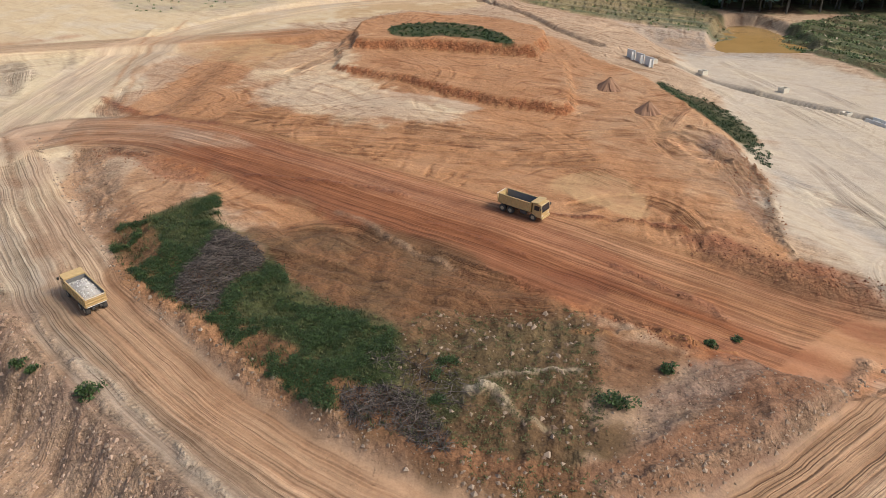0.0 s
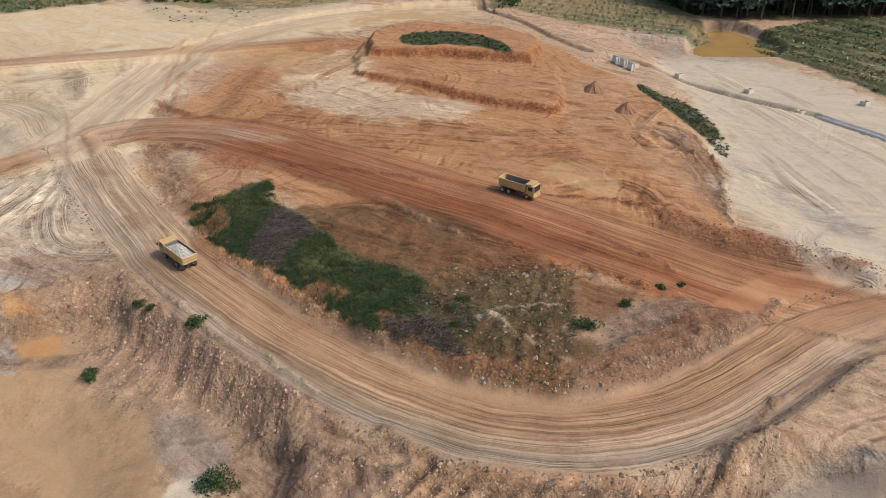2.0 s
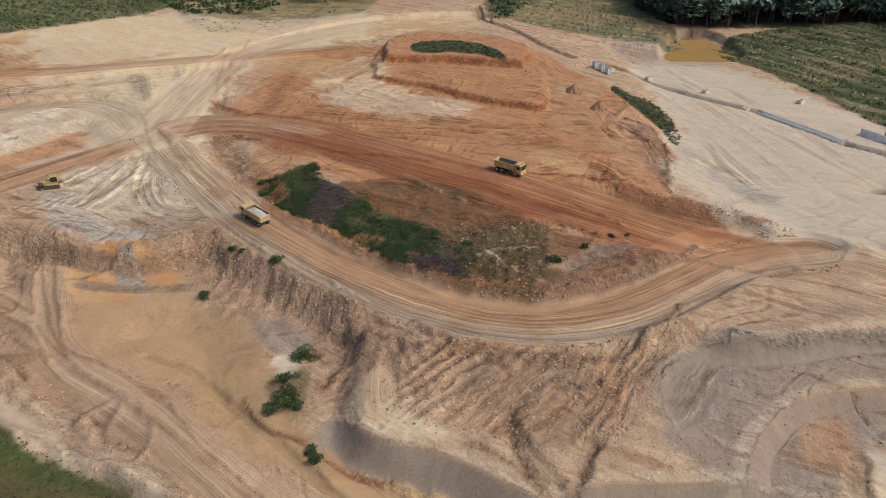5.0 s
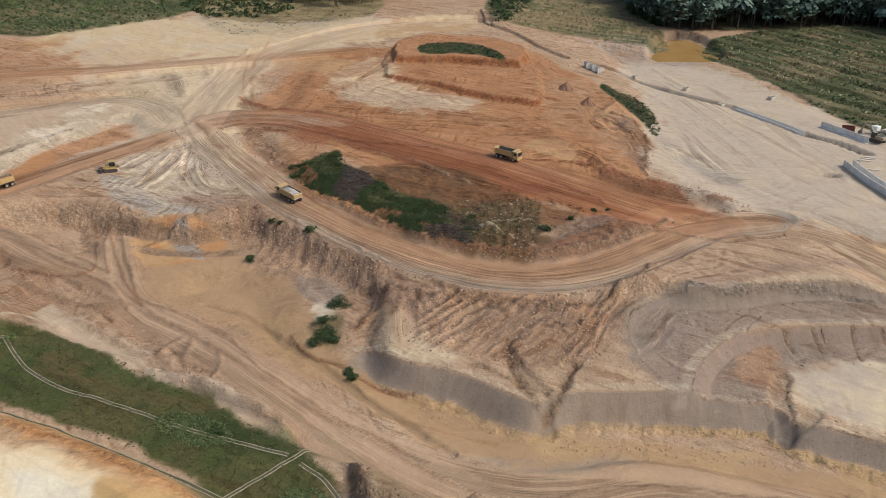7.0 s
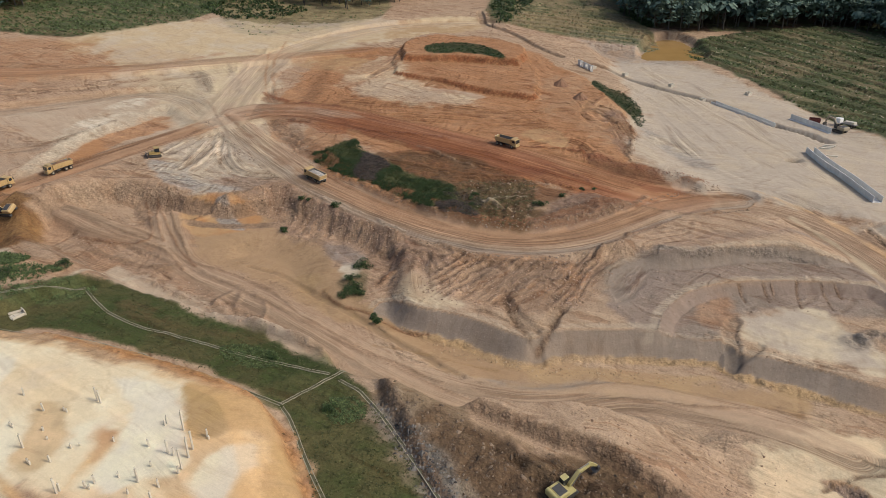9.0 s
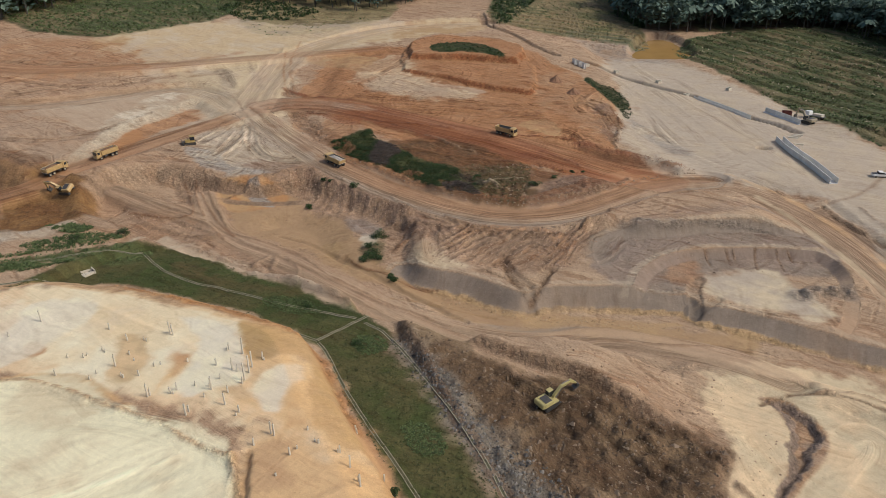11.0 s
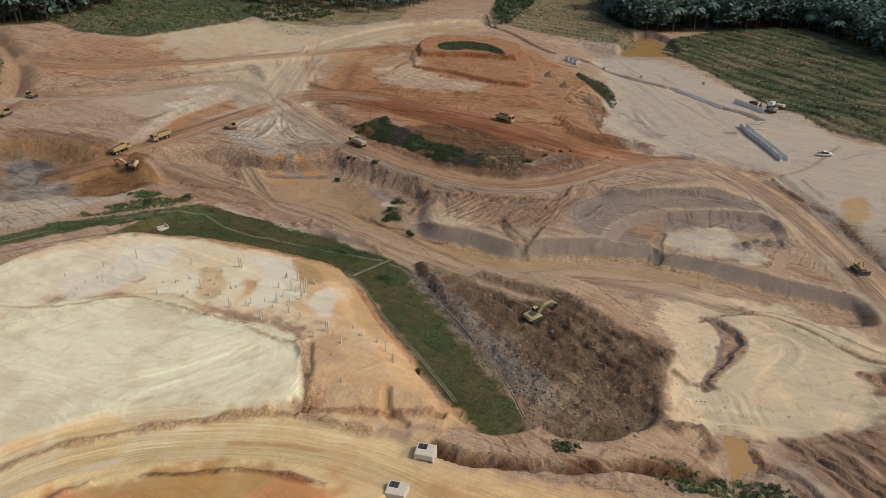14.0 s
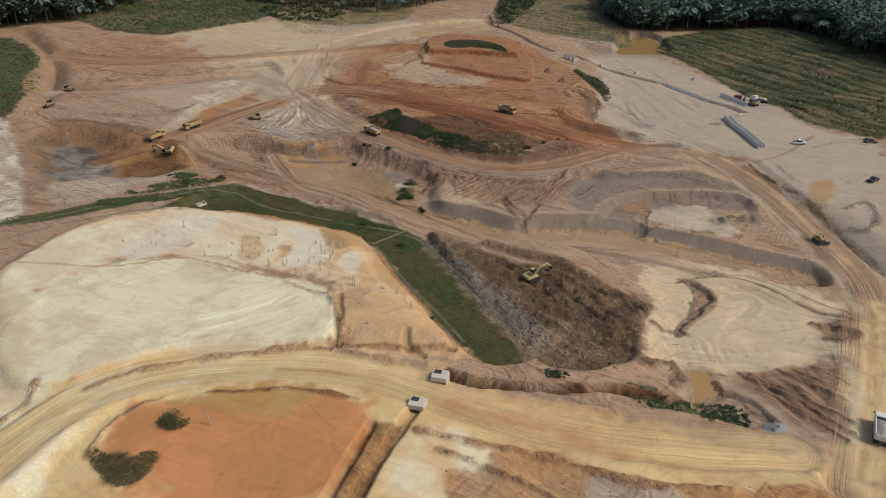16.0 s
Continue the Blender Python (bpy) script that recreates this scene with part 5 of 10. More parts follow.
# soil down the culvert trench darkened: the trench's shadow put into its colour
BERMS["trench_soil_shade"] = ([(-12, -84.3), (-4, -86.7), (6.2, -87.1), (22.3, -86.5), (33, -85.3)], 3.4, 0, "trench", 1.6)
BERMS["rubble_heap_e"] = ([(30.1, -74.1), (35.6, -72.1), (37.5, -76.0), (34.6, -79.8)], 4, 1.2, "brown", 0.8)
BERMS["dig_lip"] = ([(-170.6, 73.4), (-155.3, 75.4), (-133.9, 62.8), (-113.3, 54.8)], 2.4, 0.5, "brown", 0.6)
CHANNELS = collections.OrderedDict()  # line, width, depth
CHANNELS["culvert_trench"] = ([(-13, -84.1), (-4, -86.7), (6.2, -87.1), (22.3, -86.5), (34.3, -85.2)], 2.3, 3.0)
CHANNELS["south_trench"] = ([(-18.7, -94.5), (-20.6, -99), (-23.2, -104.8), (-25.6, -110.8), (-27.2, -116.7), (-30, -124)], 2.2, 1.5)
CHANNELS["south_trench_west"] = ([(-26.7, -100), (-28.5, -106.2), (-30.6, -112), (-31.8, -116.7), (-34, -124)], 1.8, 1.2)
CHANNELS["pit_ditch"] = ([(-52.8, 30.8), (-46.1, 28.7), (-37.7, 20.9), (-27.8, 11.5), (-19, 2.5), (-11.3, -4.1), (-4.4, -10.1)], 1.1, 0.45)
CHANNELS["east_trench"] = ([(55.2, 202.1), (68.6, 188.8), (79.9, 173.4), (90.2, 159.5), (96.2, 152)], 3.5, 1.4)
CHANNELS["east_trench_lower"] = ([(108.2, 121.4), (114.2, 113.9), (117.4, 104)], 3.2, 1.8)
CHANNELS["drain_bed"] = ([(96.2, 152.3), (100.9, 140.3), (105.5, 129.3), (108.2, 121.4)], 3.4, 1.5)
CHANNELS["notch"] = ([(5.5, 10.2), (7.7, 4), (10.1, 0.3), (10.3, -4.6)], 3.0, 0.45)
CHANNELS["notch_east"] = ([(15.6, 6.9), (13.6, 3.1), (10.9, -0.4)], 2.6, 0.35)
CHANNELS["gully"] = ([(50.9, 5.8), (47.8, -0.2), (47.5, -3.9), (46.4, -6.6)], 2.6, 0.5)
CHANNELS["gully_east"] = ([(52.5, -3.0), (49.5, -5.2), (47.5, -5.8)], 2.2, 0.4)
CHANNELS["pond_ditch"] = ([(43.4, -81.6), (46.7, -82.8), (49.7, -85.7), (51.3, -92.7)], 2.0, 1.0)
CHANNELS["road_ditch"] = ([(99.8, 43.6), (101.8, 16.3), (102.6, -1.2), (103.4, -18.1), (105.2, -32.9)], 2.2, 0.5)
CHANNELS["slope_rill"] = ([(-21.6, -72.2), (-21.7, -75.7), (-18, -79)], 1.4, 0.9)
CHANNELS["slope_rill_east"] = ([(-12.5, -70), (-11, -73.5), (-12, -77)], 1.4, 0.9)
CHANNELS["edge_rill"] = ([(-38.2, -58.7), (-37.1, -64.4), (-36.8, -70.8), (-36.3, -74.9)], 2.0, 0.9)
CHANNELS["north_ditch"] = ([(13.4, 295.5), (14.7, 263.9), (26, 249.6), (38.1, 218.5), (46.2, 207.3)], 4, 1.2)
CHANNELS["sump_pit"] = ([(98.6, 87.6), (100.2, 87.9)], 3.2, 1.8)
SCORED = collections.OrderedDict()  # outline, direction, spacing, height, tone: ground combed by blades and tracks
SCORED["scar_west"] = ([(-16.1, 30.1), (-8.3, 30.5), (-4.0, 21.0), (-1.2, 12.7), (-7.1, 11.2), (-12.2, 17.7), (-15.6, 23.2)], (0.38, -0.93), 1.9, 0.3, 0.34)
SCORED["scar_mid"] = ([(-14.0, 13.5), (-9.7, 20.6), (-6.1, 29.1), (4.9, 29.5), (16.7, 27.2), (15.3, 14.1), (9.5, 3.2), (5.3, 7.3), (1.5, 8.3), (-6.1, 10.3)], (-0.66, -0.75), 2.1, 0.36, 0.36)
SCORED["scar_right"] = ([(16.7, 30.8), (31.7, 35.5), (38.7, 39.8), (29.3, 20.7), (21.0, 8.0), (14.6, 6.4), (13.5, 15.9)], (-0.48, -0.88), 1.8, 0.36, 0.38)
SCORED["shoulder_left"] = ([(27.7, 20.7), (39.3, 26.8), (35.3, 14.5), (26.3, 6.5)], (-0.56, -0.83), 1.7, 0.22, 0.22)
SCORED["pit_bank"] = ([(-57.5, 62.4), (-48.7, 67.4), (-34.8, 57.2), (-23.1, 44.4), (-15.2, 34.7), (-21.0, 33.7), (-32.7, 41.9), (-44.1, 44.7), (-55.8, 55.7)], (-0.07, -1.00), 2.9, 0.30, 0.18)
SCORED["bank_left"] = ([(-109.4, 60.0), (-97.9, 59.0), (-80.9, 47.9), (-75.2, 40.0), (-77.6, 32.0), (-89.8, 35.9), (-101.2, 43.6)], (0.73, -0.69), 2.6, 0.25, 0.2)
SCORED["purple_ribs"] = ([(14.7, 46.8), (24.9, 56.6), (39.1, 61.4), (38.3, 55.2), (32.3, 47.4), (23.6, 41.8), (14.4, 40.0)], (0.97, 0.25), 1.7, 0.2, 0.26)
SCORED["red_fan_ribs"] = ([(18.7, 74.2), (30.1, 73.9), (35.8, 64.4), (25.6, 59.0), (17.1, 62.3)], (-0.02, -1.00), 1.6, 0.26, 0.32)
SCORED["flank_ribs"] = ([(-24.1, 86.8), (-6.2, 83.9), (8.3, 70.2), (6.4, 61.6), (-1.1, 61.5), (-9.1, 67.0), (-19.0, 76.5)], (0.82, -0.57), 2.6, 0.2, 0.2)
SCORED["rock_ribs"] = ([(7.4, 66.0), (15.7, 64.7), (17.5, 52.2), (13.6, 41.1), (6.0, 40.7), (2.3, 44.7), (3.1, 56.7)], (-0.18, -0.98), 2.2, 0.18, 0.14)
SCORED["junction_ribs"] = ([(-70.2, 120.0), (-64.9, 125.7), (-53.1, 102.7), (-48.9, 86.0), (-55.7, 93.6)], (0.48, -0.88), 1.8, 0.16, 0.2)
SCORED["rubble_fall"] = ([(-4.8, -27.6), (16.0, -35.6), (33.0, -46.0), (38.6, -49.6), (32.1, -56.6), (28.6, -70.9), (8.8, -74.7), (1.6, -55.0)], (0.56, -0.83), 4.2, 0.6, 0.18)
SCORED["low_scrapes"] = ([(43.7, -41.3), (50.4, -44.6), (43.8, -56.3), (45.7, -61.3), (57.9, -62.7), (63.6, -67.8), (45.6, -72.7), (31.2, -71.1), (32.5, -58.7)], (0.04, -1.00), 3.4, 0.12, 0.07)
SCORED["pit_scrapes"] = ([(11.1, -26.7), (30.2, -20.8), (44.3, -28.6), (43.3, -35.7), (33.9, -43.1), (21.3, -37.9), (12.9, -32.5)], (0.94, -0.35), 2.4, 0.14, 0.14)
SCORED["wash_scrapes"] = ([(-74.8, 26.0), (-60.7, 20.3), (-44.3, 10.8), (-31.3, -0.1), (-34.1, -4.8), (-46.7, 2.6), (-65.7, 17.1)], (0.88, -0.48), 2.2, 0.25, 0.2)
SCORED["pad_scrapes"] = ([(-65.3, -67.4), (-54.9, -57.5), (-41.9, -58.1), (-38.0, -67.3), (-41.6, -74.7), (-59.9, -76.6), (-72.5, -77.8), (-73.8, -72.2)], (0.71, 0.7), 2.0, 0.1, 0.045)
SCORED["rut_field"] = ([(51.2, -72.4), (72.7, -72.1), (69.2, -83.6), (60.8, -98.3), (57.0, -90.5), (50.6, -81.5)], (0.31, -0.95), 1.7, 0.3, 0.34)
WATER = collections.OrderedDict()  # outline, level
WATER["north_pond"] = ([(84, 219), (99, 255), (110, 271), (122, 263), (120, 230), (116, 214), (99, 219)], -1.5)
WATER["east_pond"] = ([(38.9, -72.4), (42.6, -72.0), (45.4, -75.1), (44.5, -80.0), (40.8, -84.6), (37.1, -86.7), (36.8, -82.5)], -5.5)
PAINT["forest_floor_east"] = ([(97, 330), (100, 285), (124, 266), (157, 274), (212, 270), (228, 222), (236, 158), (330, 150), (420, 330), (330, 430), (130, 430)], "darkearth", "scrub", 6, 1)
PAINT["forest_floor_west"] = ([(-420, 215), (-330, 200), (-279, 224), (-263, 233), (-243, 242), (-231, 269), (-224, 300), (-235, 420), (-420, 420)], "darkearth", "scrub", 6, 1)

# ---- noise and outlines on arrays ----
def lattice(ix, iy, seed):
    h = (ix.astype(np.int64) * 374761393 + iy.astype(np.int64) * 668265263 + seed * 2246822519) & 0xFFFFFFFF
    h = ((h ^ (h >> 13)) * 1274126177) & 0xFFFFFFFF
    return ((h ^ (h >> 16)) & 0xFFFF) / 32767.5 - 1.0


def value_noise(x, y, seed):
    ix, iy = np.floor(x), np.floor(y)
    fx, fy = x - ix, y - iy
    fx, fy = fx * fx * (3 - 2 * fx), fy * fy * (3 - 2 * fy)
    a, b = lattice(ix, iy, seed), lattice(ix + 1, iy, seed)
    c, d = lattice(ix, iy + 1, seed), lattice(ix + 1, iy + 1, seed)
    return (a + (b - a) * fx) * (1 - fy) + (c + (d - c) * fx) * fy


def fbm(x, y, size, seed, octaves=4, gain=0.5):
    total, amp, norm = 0.0, 1.0, 0.0
    for o in range(octaves):
        turn = 0.6 * o
        cx, sx = math.cos(turn) / size, math.sin(turn) / size
        total = total + amp * value_noise(x * cx - y * sx, x * sx + y * cx, seed + 17 * o)
        norm += amp
        amp *= gain
        size /= 2.1
    return total / norm


def ridged(x, y, size, seed, octaves=4):
    return 1 - 2 * np.abs(fbm(x, y, size, seed, octaves))


def step01(v):
    v = np.clip(v, 0, 1)
    return v * v * (3 - 2 * v)


def smooth_line(points, closed=False, rounds=2):
    """Chaikin's corner cutting."""
    p = np.array(points, float)
    for _ in range(rounds):
        q = np.vstack([p, p[:1]]) if closed else p
        a, b = q[:-1], q[1:]
        cut = np.stack([a * 0.75 + b * 0.25, a * 0.25 + b * 0.75], 1).reshape(-1, p.shape[1])
        p = cut if closed else np.vstack([p[:1], cut, p[-1:]])
    return p


def nearest_on(x, y, line, closed):
    """Distance to a line, the length along it, the side (+ left), and the fraction index."""
    q = np.vstack([line, line[:1]]) if closed else line
    best = np.full(x.shape, 1e18)
    along, side, index = np.zeros(x.shape), np.zeros(x.shape), np.zeros(x.shape)
    inside = np.zeros(x.shape, bool)
    run = 0.0
    for i in range(len(q) - 1):
        (ax, ay), (bx, by) = q[i][:2], q[i + 1][:2]
        ex, ey = bx - ax, by - ay
        l2 = ex * ex + ey * ey + 1e-9
        px, py = x - ax, y - ay
        t = np.clip((px * ex + py * ey) / l2, 0, 1)
        d = (px - t * ex) ** 2 + (py - t * ey) ** 2
        m = d < best
        best[m] = d[m]
        along[m] = run + t[m] * math.sqrt(l2)
        side[m] = np.sign(ex * py - ey * px)[m]
        index[m] = i + t[m]
        if closed and ey:
            inside ^= ((ay > y) != (by > y)) & (x < ex * (y - ay) / ey + ax)
        run += math.sqrt(l2)
    return np.sqrt(best), along, side, index, inside


# ---- the ground sheet ----
def lines(stops, limit, growth):
    """Grid lines: (from, to, spacing) runs, then growing steps out to the horizon."""
    out = []
    for a, b, s in stops:
        out += list(np.linspace(a, b, max(2, round((b - a) / s)), endpoint=False))
    out.append(stops[-1][1])
    lo, hi = stops[0], stops[-1]
    s, v, tail = hi[2], hi[1], []
    while v < limit:
        s *= growth
        v += s
        tail.append(v)
    s, v, head = lo[2], lo[0], []
    while v > -limit:
        s *= growth
        v -= s
        head.append(v)
    return np.array(head[::-1] + out + tail)


GX = lines([(-240, -95, 1.0), (-95, 100, 0.42), (100, 220, 1.0)], 3800, 1.09)
GY = lines([(-135, -125, 0.8), (-125, 130, 0.42), (130, 290, 1.0)], 3800, 1.09)
X, Y = np.meshgrid(GX, GY)
NOISE = {"warp_x": fbm(X, Y, 9, 1), "warp_y": fbm(X, Y, 9, 2), "mid": fbm(X, Y, 14, 3, 5),
         "fine": fbm(X, Y, 2.2, 4, 3), "wide": fbm(X, Y, 60, 5, 4), "blotch": fbm(X, Y, 7, 6, 4), "clod": fbm(X, Y, 1.7, 7, 2)}


def base_level(x, y):
    z = 0.8 + 0.045 * np.clip(y - 110, 0, 200) + 0.05 * np.clip(-x - 75, 0, 170) * step01((y + 10) / 120)
    z = z - 0.075 * np.clip(x - 25, 0, 75) * step01((y - 90) / 60)
    z = z - 5.4 * step01((x - 15) / 25) * step01((30 - y) / 40) * step01((y + 118) / 30)
    z = z + 1.9 * step01((-x + 10) / 30) * step01((-60 - y) / 25)
    low = step01((x - 72) / 14) * step01((112 - y) / 25) * step01((y + 20) / 30)
    z = z + (np.minimum(z, -2.4) - z) * low
    hills = step01((np.hypot(x + 20, (y - 60) * 0.9) - 290) / 420)
    return z + hills * (16 + 14 * fbm(x, y, 420, 21, 3))


def window(outline, margin):
    lo, hi = np.min(outline, 0)[:2] - margin, np.max(outline, 0)[:2] + margin
    i0, i1 = np.searchsorted(GX, (lo[0], hi[0]))
    j0, j1 = np.searchsorted(GY, (lo[1], hi[1]))
    return slice(j0, j1), slice(i0, i1)


Z = base_level(X, Y) + 0.5 * NOISE["wide"]
ROUGH = np.zeros_like(Z)
FACES = {}
BENCHES = ("pit_floor", "upper_bench", "lower_bench")
OWNER = np.full(Z.shape, -1)
for order, (name, (outline, level, gx, gy, bank, ragged)) in enumerate(AREAS.items()):
    shape = smooth_line(outline, True)
    w = window(shape, 6)
    x, y = X[w], Y[w]
    wx, wy = x + ragged * 0.9 * NOISE["warp_x"][w], y + ragged * 0.9 * NOISE["warp_y"][w]
    d, along, side, index, inside = nearest_on(wx, wy, shape, True)
    d = np.where(inside, d, -d)
    flute = fbm(along, np.zeros_like(along), 5.0, 31, 2 if name in BENCHES else 4)
    d = d + ragged * 0.7 * flute * step01((bank + 3 - np.abs(d)) / 3)
    cx, cy = shape.mean(0)
    target = level + gx * (x - cx) + gy * (y - cy)
    k = np.clip(d / bank, 0, 1)
    crisp = 0.9 if name in ("pit_floor", "upper_bench", "lower_bench", "lower_terrace", "upper_terrace", "east_sink", "pit_west_cliff") else 0.3
    k = crisp * k + (1 - crisp) * step01(k)
    face = 4 * k * (1 - k)
    FACES[name] = (w, step01(np.minimum(k * 14, (1 - k) * 14)), along, d, order)
    OWNER[w] = np.where(d > -0.4, order, OWNER[w])
    Z[w] = Z[w] * (1 - k) + target * k
    cut = 0.4 if name in BENCHES else 1.0  # cut rock stands smoother than torn earth
    Z[w] += cut * face * min(1, ragged) * (0.30 * fbm(along, d * 0.12, 2.4, 36, 3) + 0.14 * NOISE["clod"][w])
    ROUGH[w] = np.maximum(ROUGH[w] * (1 - 0.7 * k), cut * face * min(1, 0.62 * ragged))

TRACK_U = np.zeros_like(Z)
TRACK_V = np.zeros_like(Z)
TRACK_W = np.zeros_like(Z)
ROAD_W = np.zeros_like(Z)
for name, (line, heights, width) in ROADS.items():
    path = smooth_line([(px, py, h) for (px, py), h in zip(line, heights)])
    w = window(path, width)
    x, y = X[w], Y[w]
    wx, wy = x + 0.5 * NOISE["warp_x"][w], y + 0.5 * NOISE["warp_y"][w]
    d, along, side, index, _ = nearest_on(wx, wy, path[:, :2], False)
    h = np.interp(index, np.arange(len(path)), path[:, 2])
    k = step01((width * 0.5 + 2.5 - d) / 3.0)
    ends = 1.0
    Z[w] = Z[w] * (1 - k) + h * k
    ROUGH[w] *= 1 - 0.8 * k
    m = k > TRACK_W[w]
    TRACK_U[w] = np.where(m, d * side, TRACK_U[w])
    TRACK_V[w] = np.where(m, along, TRACK_V[w])
    TRACK_W[w] = np.maximum(TRACK_W[w], k)
    ROAD_W[w] = np.maximum(ROAD_W[w], k)

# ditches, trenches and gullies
DITCH_SHADE = np.zeros_like(Z)
for name, (line, width, depth) in CHANNELS.items():
    path = smooth_line(line)
    w = window(path, width)
    d, along, side, index, _ = nearest_on(X[w] + 0.5 * NOISE["warp_x"][w], Y[w] + 0.5 * NOISE["warp_y"][w], path, False)
    d = d + 0.35 * fbm(along * side, np.zeros_like(along), 2.5, 61, 4)
    k = step01((width * 0.5 + 0.4 - d) / (0.25 * width))
    Z[w] -= depth * k
    DITCH_SHADE[w] = np.maximum(DITCH_SHADE[w], k)
    ROUGH[w] = np.maximum(ROUGH[w], 1.0 * k * (1 - k))

# pond beds
for name, (outline, level) in WATER.items():
    shape = smooth_line(outline, True)
    w = window(shape, 8)
    d, _, _, _, inside = nearest_on(X[w] + 0.8 * NOISE["warp_x"][w], Y[w] + 0.8 * NOISE["warp_y"][w], shape, True)
    d = np.where(inside, d, -d)
    k = step01((d + 3.0) / 3.0)
    Z[w] = Z[w] * (1 - k) + np.minimum(Z[w], level + 0.15 - 0.5 * step01(d / 3.0)) * k

# ---- soils, as linear base colours ----
SOIL = {
    "cream": (.68, .565, .405), "pale": (.53, .44, .345), "white": (.80, .74, .64), "slopecream": (.89, .825, .62), "slopemix": (.80, .60, .405), "roadcream": (.84, .635, .34), "mound": (.70, .30, .13), "plantsoil": (.08, .08, .045), "eastpale": (.52, .44, .37),
    # trench: red-brown soil with the trench's shade mixed in
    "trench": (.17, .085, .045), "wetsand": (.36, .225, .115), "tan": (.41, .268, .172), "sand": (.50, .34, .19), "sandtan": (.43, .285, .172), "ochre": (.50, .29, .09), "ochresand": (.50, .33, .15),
    "orange": (.49, .24, .105), "orangecream": (.74, .46, .232), "rust": (.405, .205, .105), "red": (.335, .125, .056), "redtan": (.41, .225, .126),
    "tanred": (.43, .285, .195), "deepred": (.24, .085, .045), "redbrown": (.25, .12, .065), "brown": (.25, .155, .10), "browntan": (.33, .222, .156),
    "ochrebrown": (.30, .17, .075), "purple": (.28, .185, .145), "purplegrey": (.28, .21, .178), "grey": (.285, .23, .195), "bluegrey": (.36, .33, .31),
    "olive": (.115, .09, .048), "olivebrown": (.145, .088, .048), "flank": (.205, .102, .052), "weeds": (.032, .05, .016), "northcream": (.62, .50, .35), "weedsoil": (.085, .085, .035), "grass": (.066, .085, .028),
    "grassdry": (.112, .094, .043), "scrub": (.095, .112, .050), "scrubtan": (.29, .235, .135), "rubble": (.165, .106, .066), "slate": (.11, .104, .095), "fanbrown": (.21, .105, .045), "rubbletan": (.31, .225, .15),
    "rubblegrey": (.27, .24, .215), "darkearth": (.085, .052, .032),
    "pinktan": (.46, .33, .235), "pinkpale": (.53, .405, .31), "greyroad": (.44, .37, .315)}
SOIL = {k: np.array(v) * (0.845, 0.835, 0.76) for k, v in SOIL.items()}

colour = np.empty(X.shape + (3,))
colour[:] = SOIL["tan"]
mix = step01(0.5 + 0.9 * NOISE["wide"] + 0.5 * NOISE["mid"])[..., None]
colour[:] = SOIL["tanred"] * (1 - mix) + SOIL["pinktan"] * mix
outside = step01((np.hypot(X + 20, (Y - 60) * 0.9) - 300) / 60)[..., None]
colour = colour * (1 - outside) + SOIL["scrub"] * outside
GREEN = np.zeros_like(Z)
CLEAN = np.zeros_like(Z)
PALE = ("slopecream", "mound", "orange", "white", "pinkpale", "slopemix", "roadcream", "eastpale", "cream", "ochresand", "orangecream", "northcream", "sandtan", "wetsand", "sand")
ON_FACE = np.zeros_like(Z)
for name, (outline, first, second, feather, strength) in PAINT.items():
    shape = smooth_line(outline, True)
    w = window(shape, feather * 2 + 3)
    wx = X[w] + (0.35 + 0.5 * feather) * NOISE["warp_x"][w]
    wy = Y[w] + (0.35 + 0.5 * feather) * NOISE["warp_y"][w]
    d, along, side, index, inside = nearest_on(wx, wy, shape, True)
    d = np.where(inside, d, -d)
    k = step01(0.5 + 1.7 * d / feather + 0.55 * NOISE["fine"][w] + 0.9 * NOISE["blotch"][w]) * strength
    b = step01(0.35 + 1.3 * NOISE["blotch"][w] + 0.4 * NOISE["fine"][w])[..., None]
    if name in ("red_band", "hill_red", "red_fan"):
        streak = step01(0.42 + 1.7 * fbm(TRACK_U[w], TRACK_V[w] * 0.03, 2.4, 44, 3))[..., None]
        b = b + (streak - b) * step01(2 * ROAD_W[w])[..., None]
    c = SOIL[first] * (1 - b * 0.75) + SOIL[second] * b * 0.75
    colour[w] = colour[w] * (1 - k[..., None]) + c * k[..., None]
    if first in ("grass", "weeds", "weedsoil"):
        GREEN[w] = np.maximum(GREEN[w], k)
    CLEAN[w] = CLEAN[w] * (1 - k) + (k if first in PALE else 0)

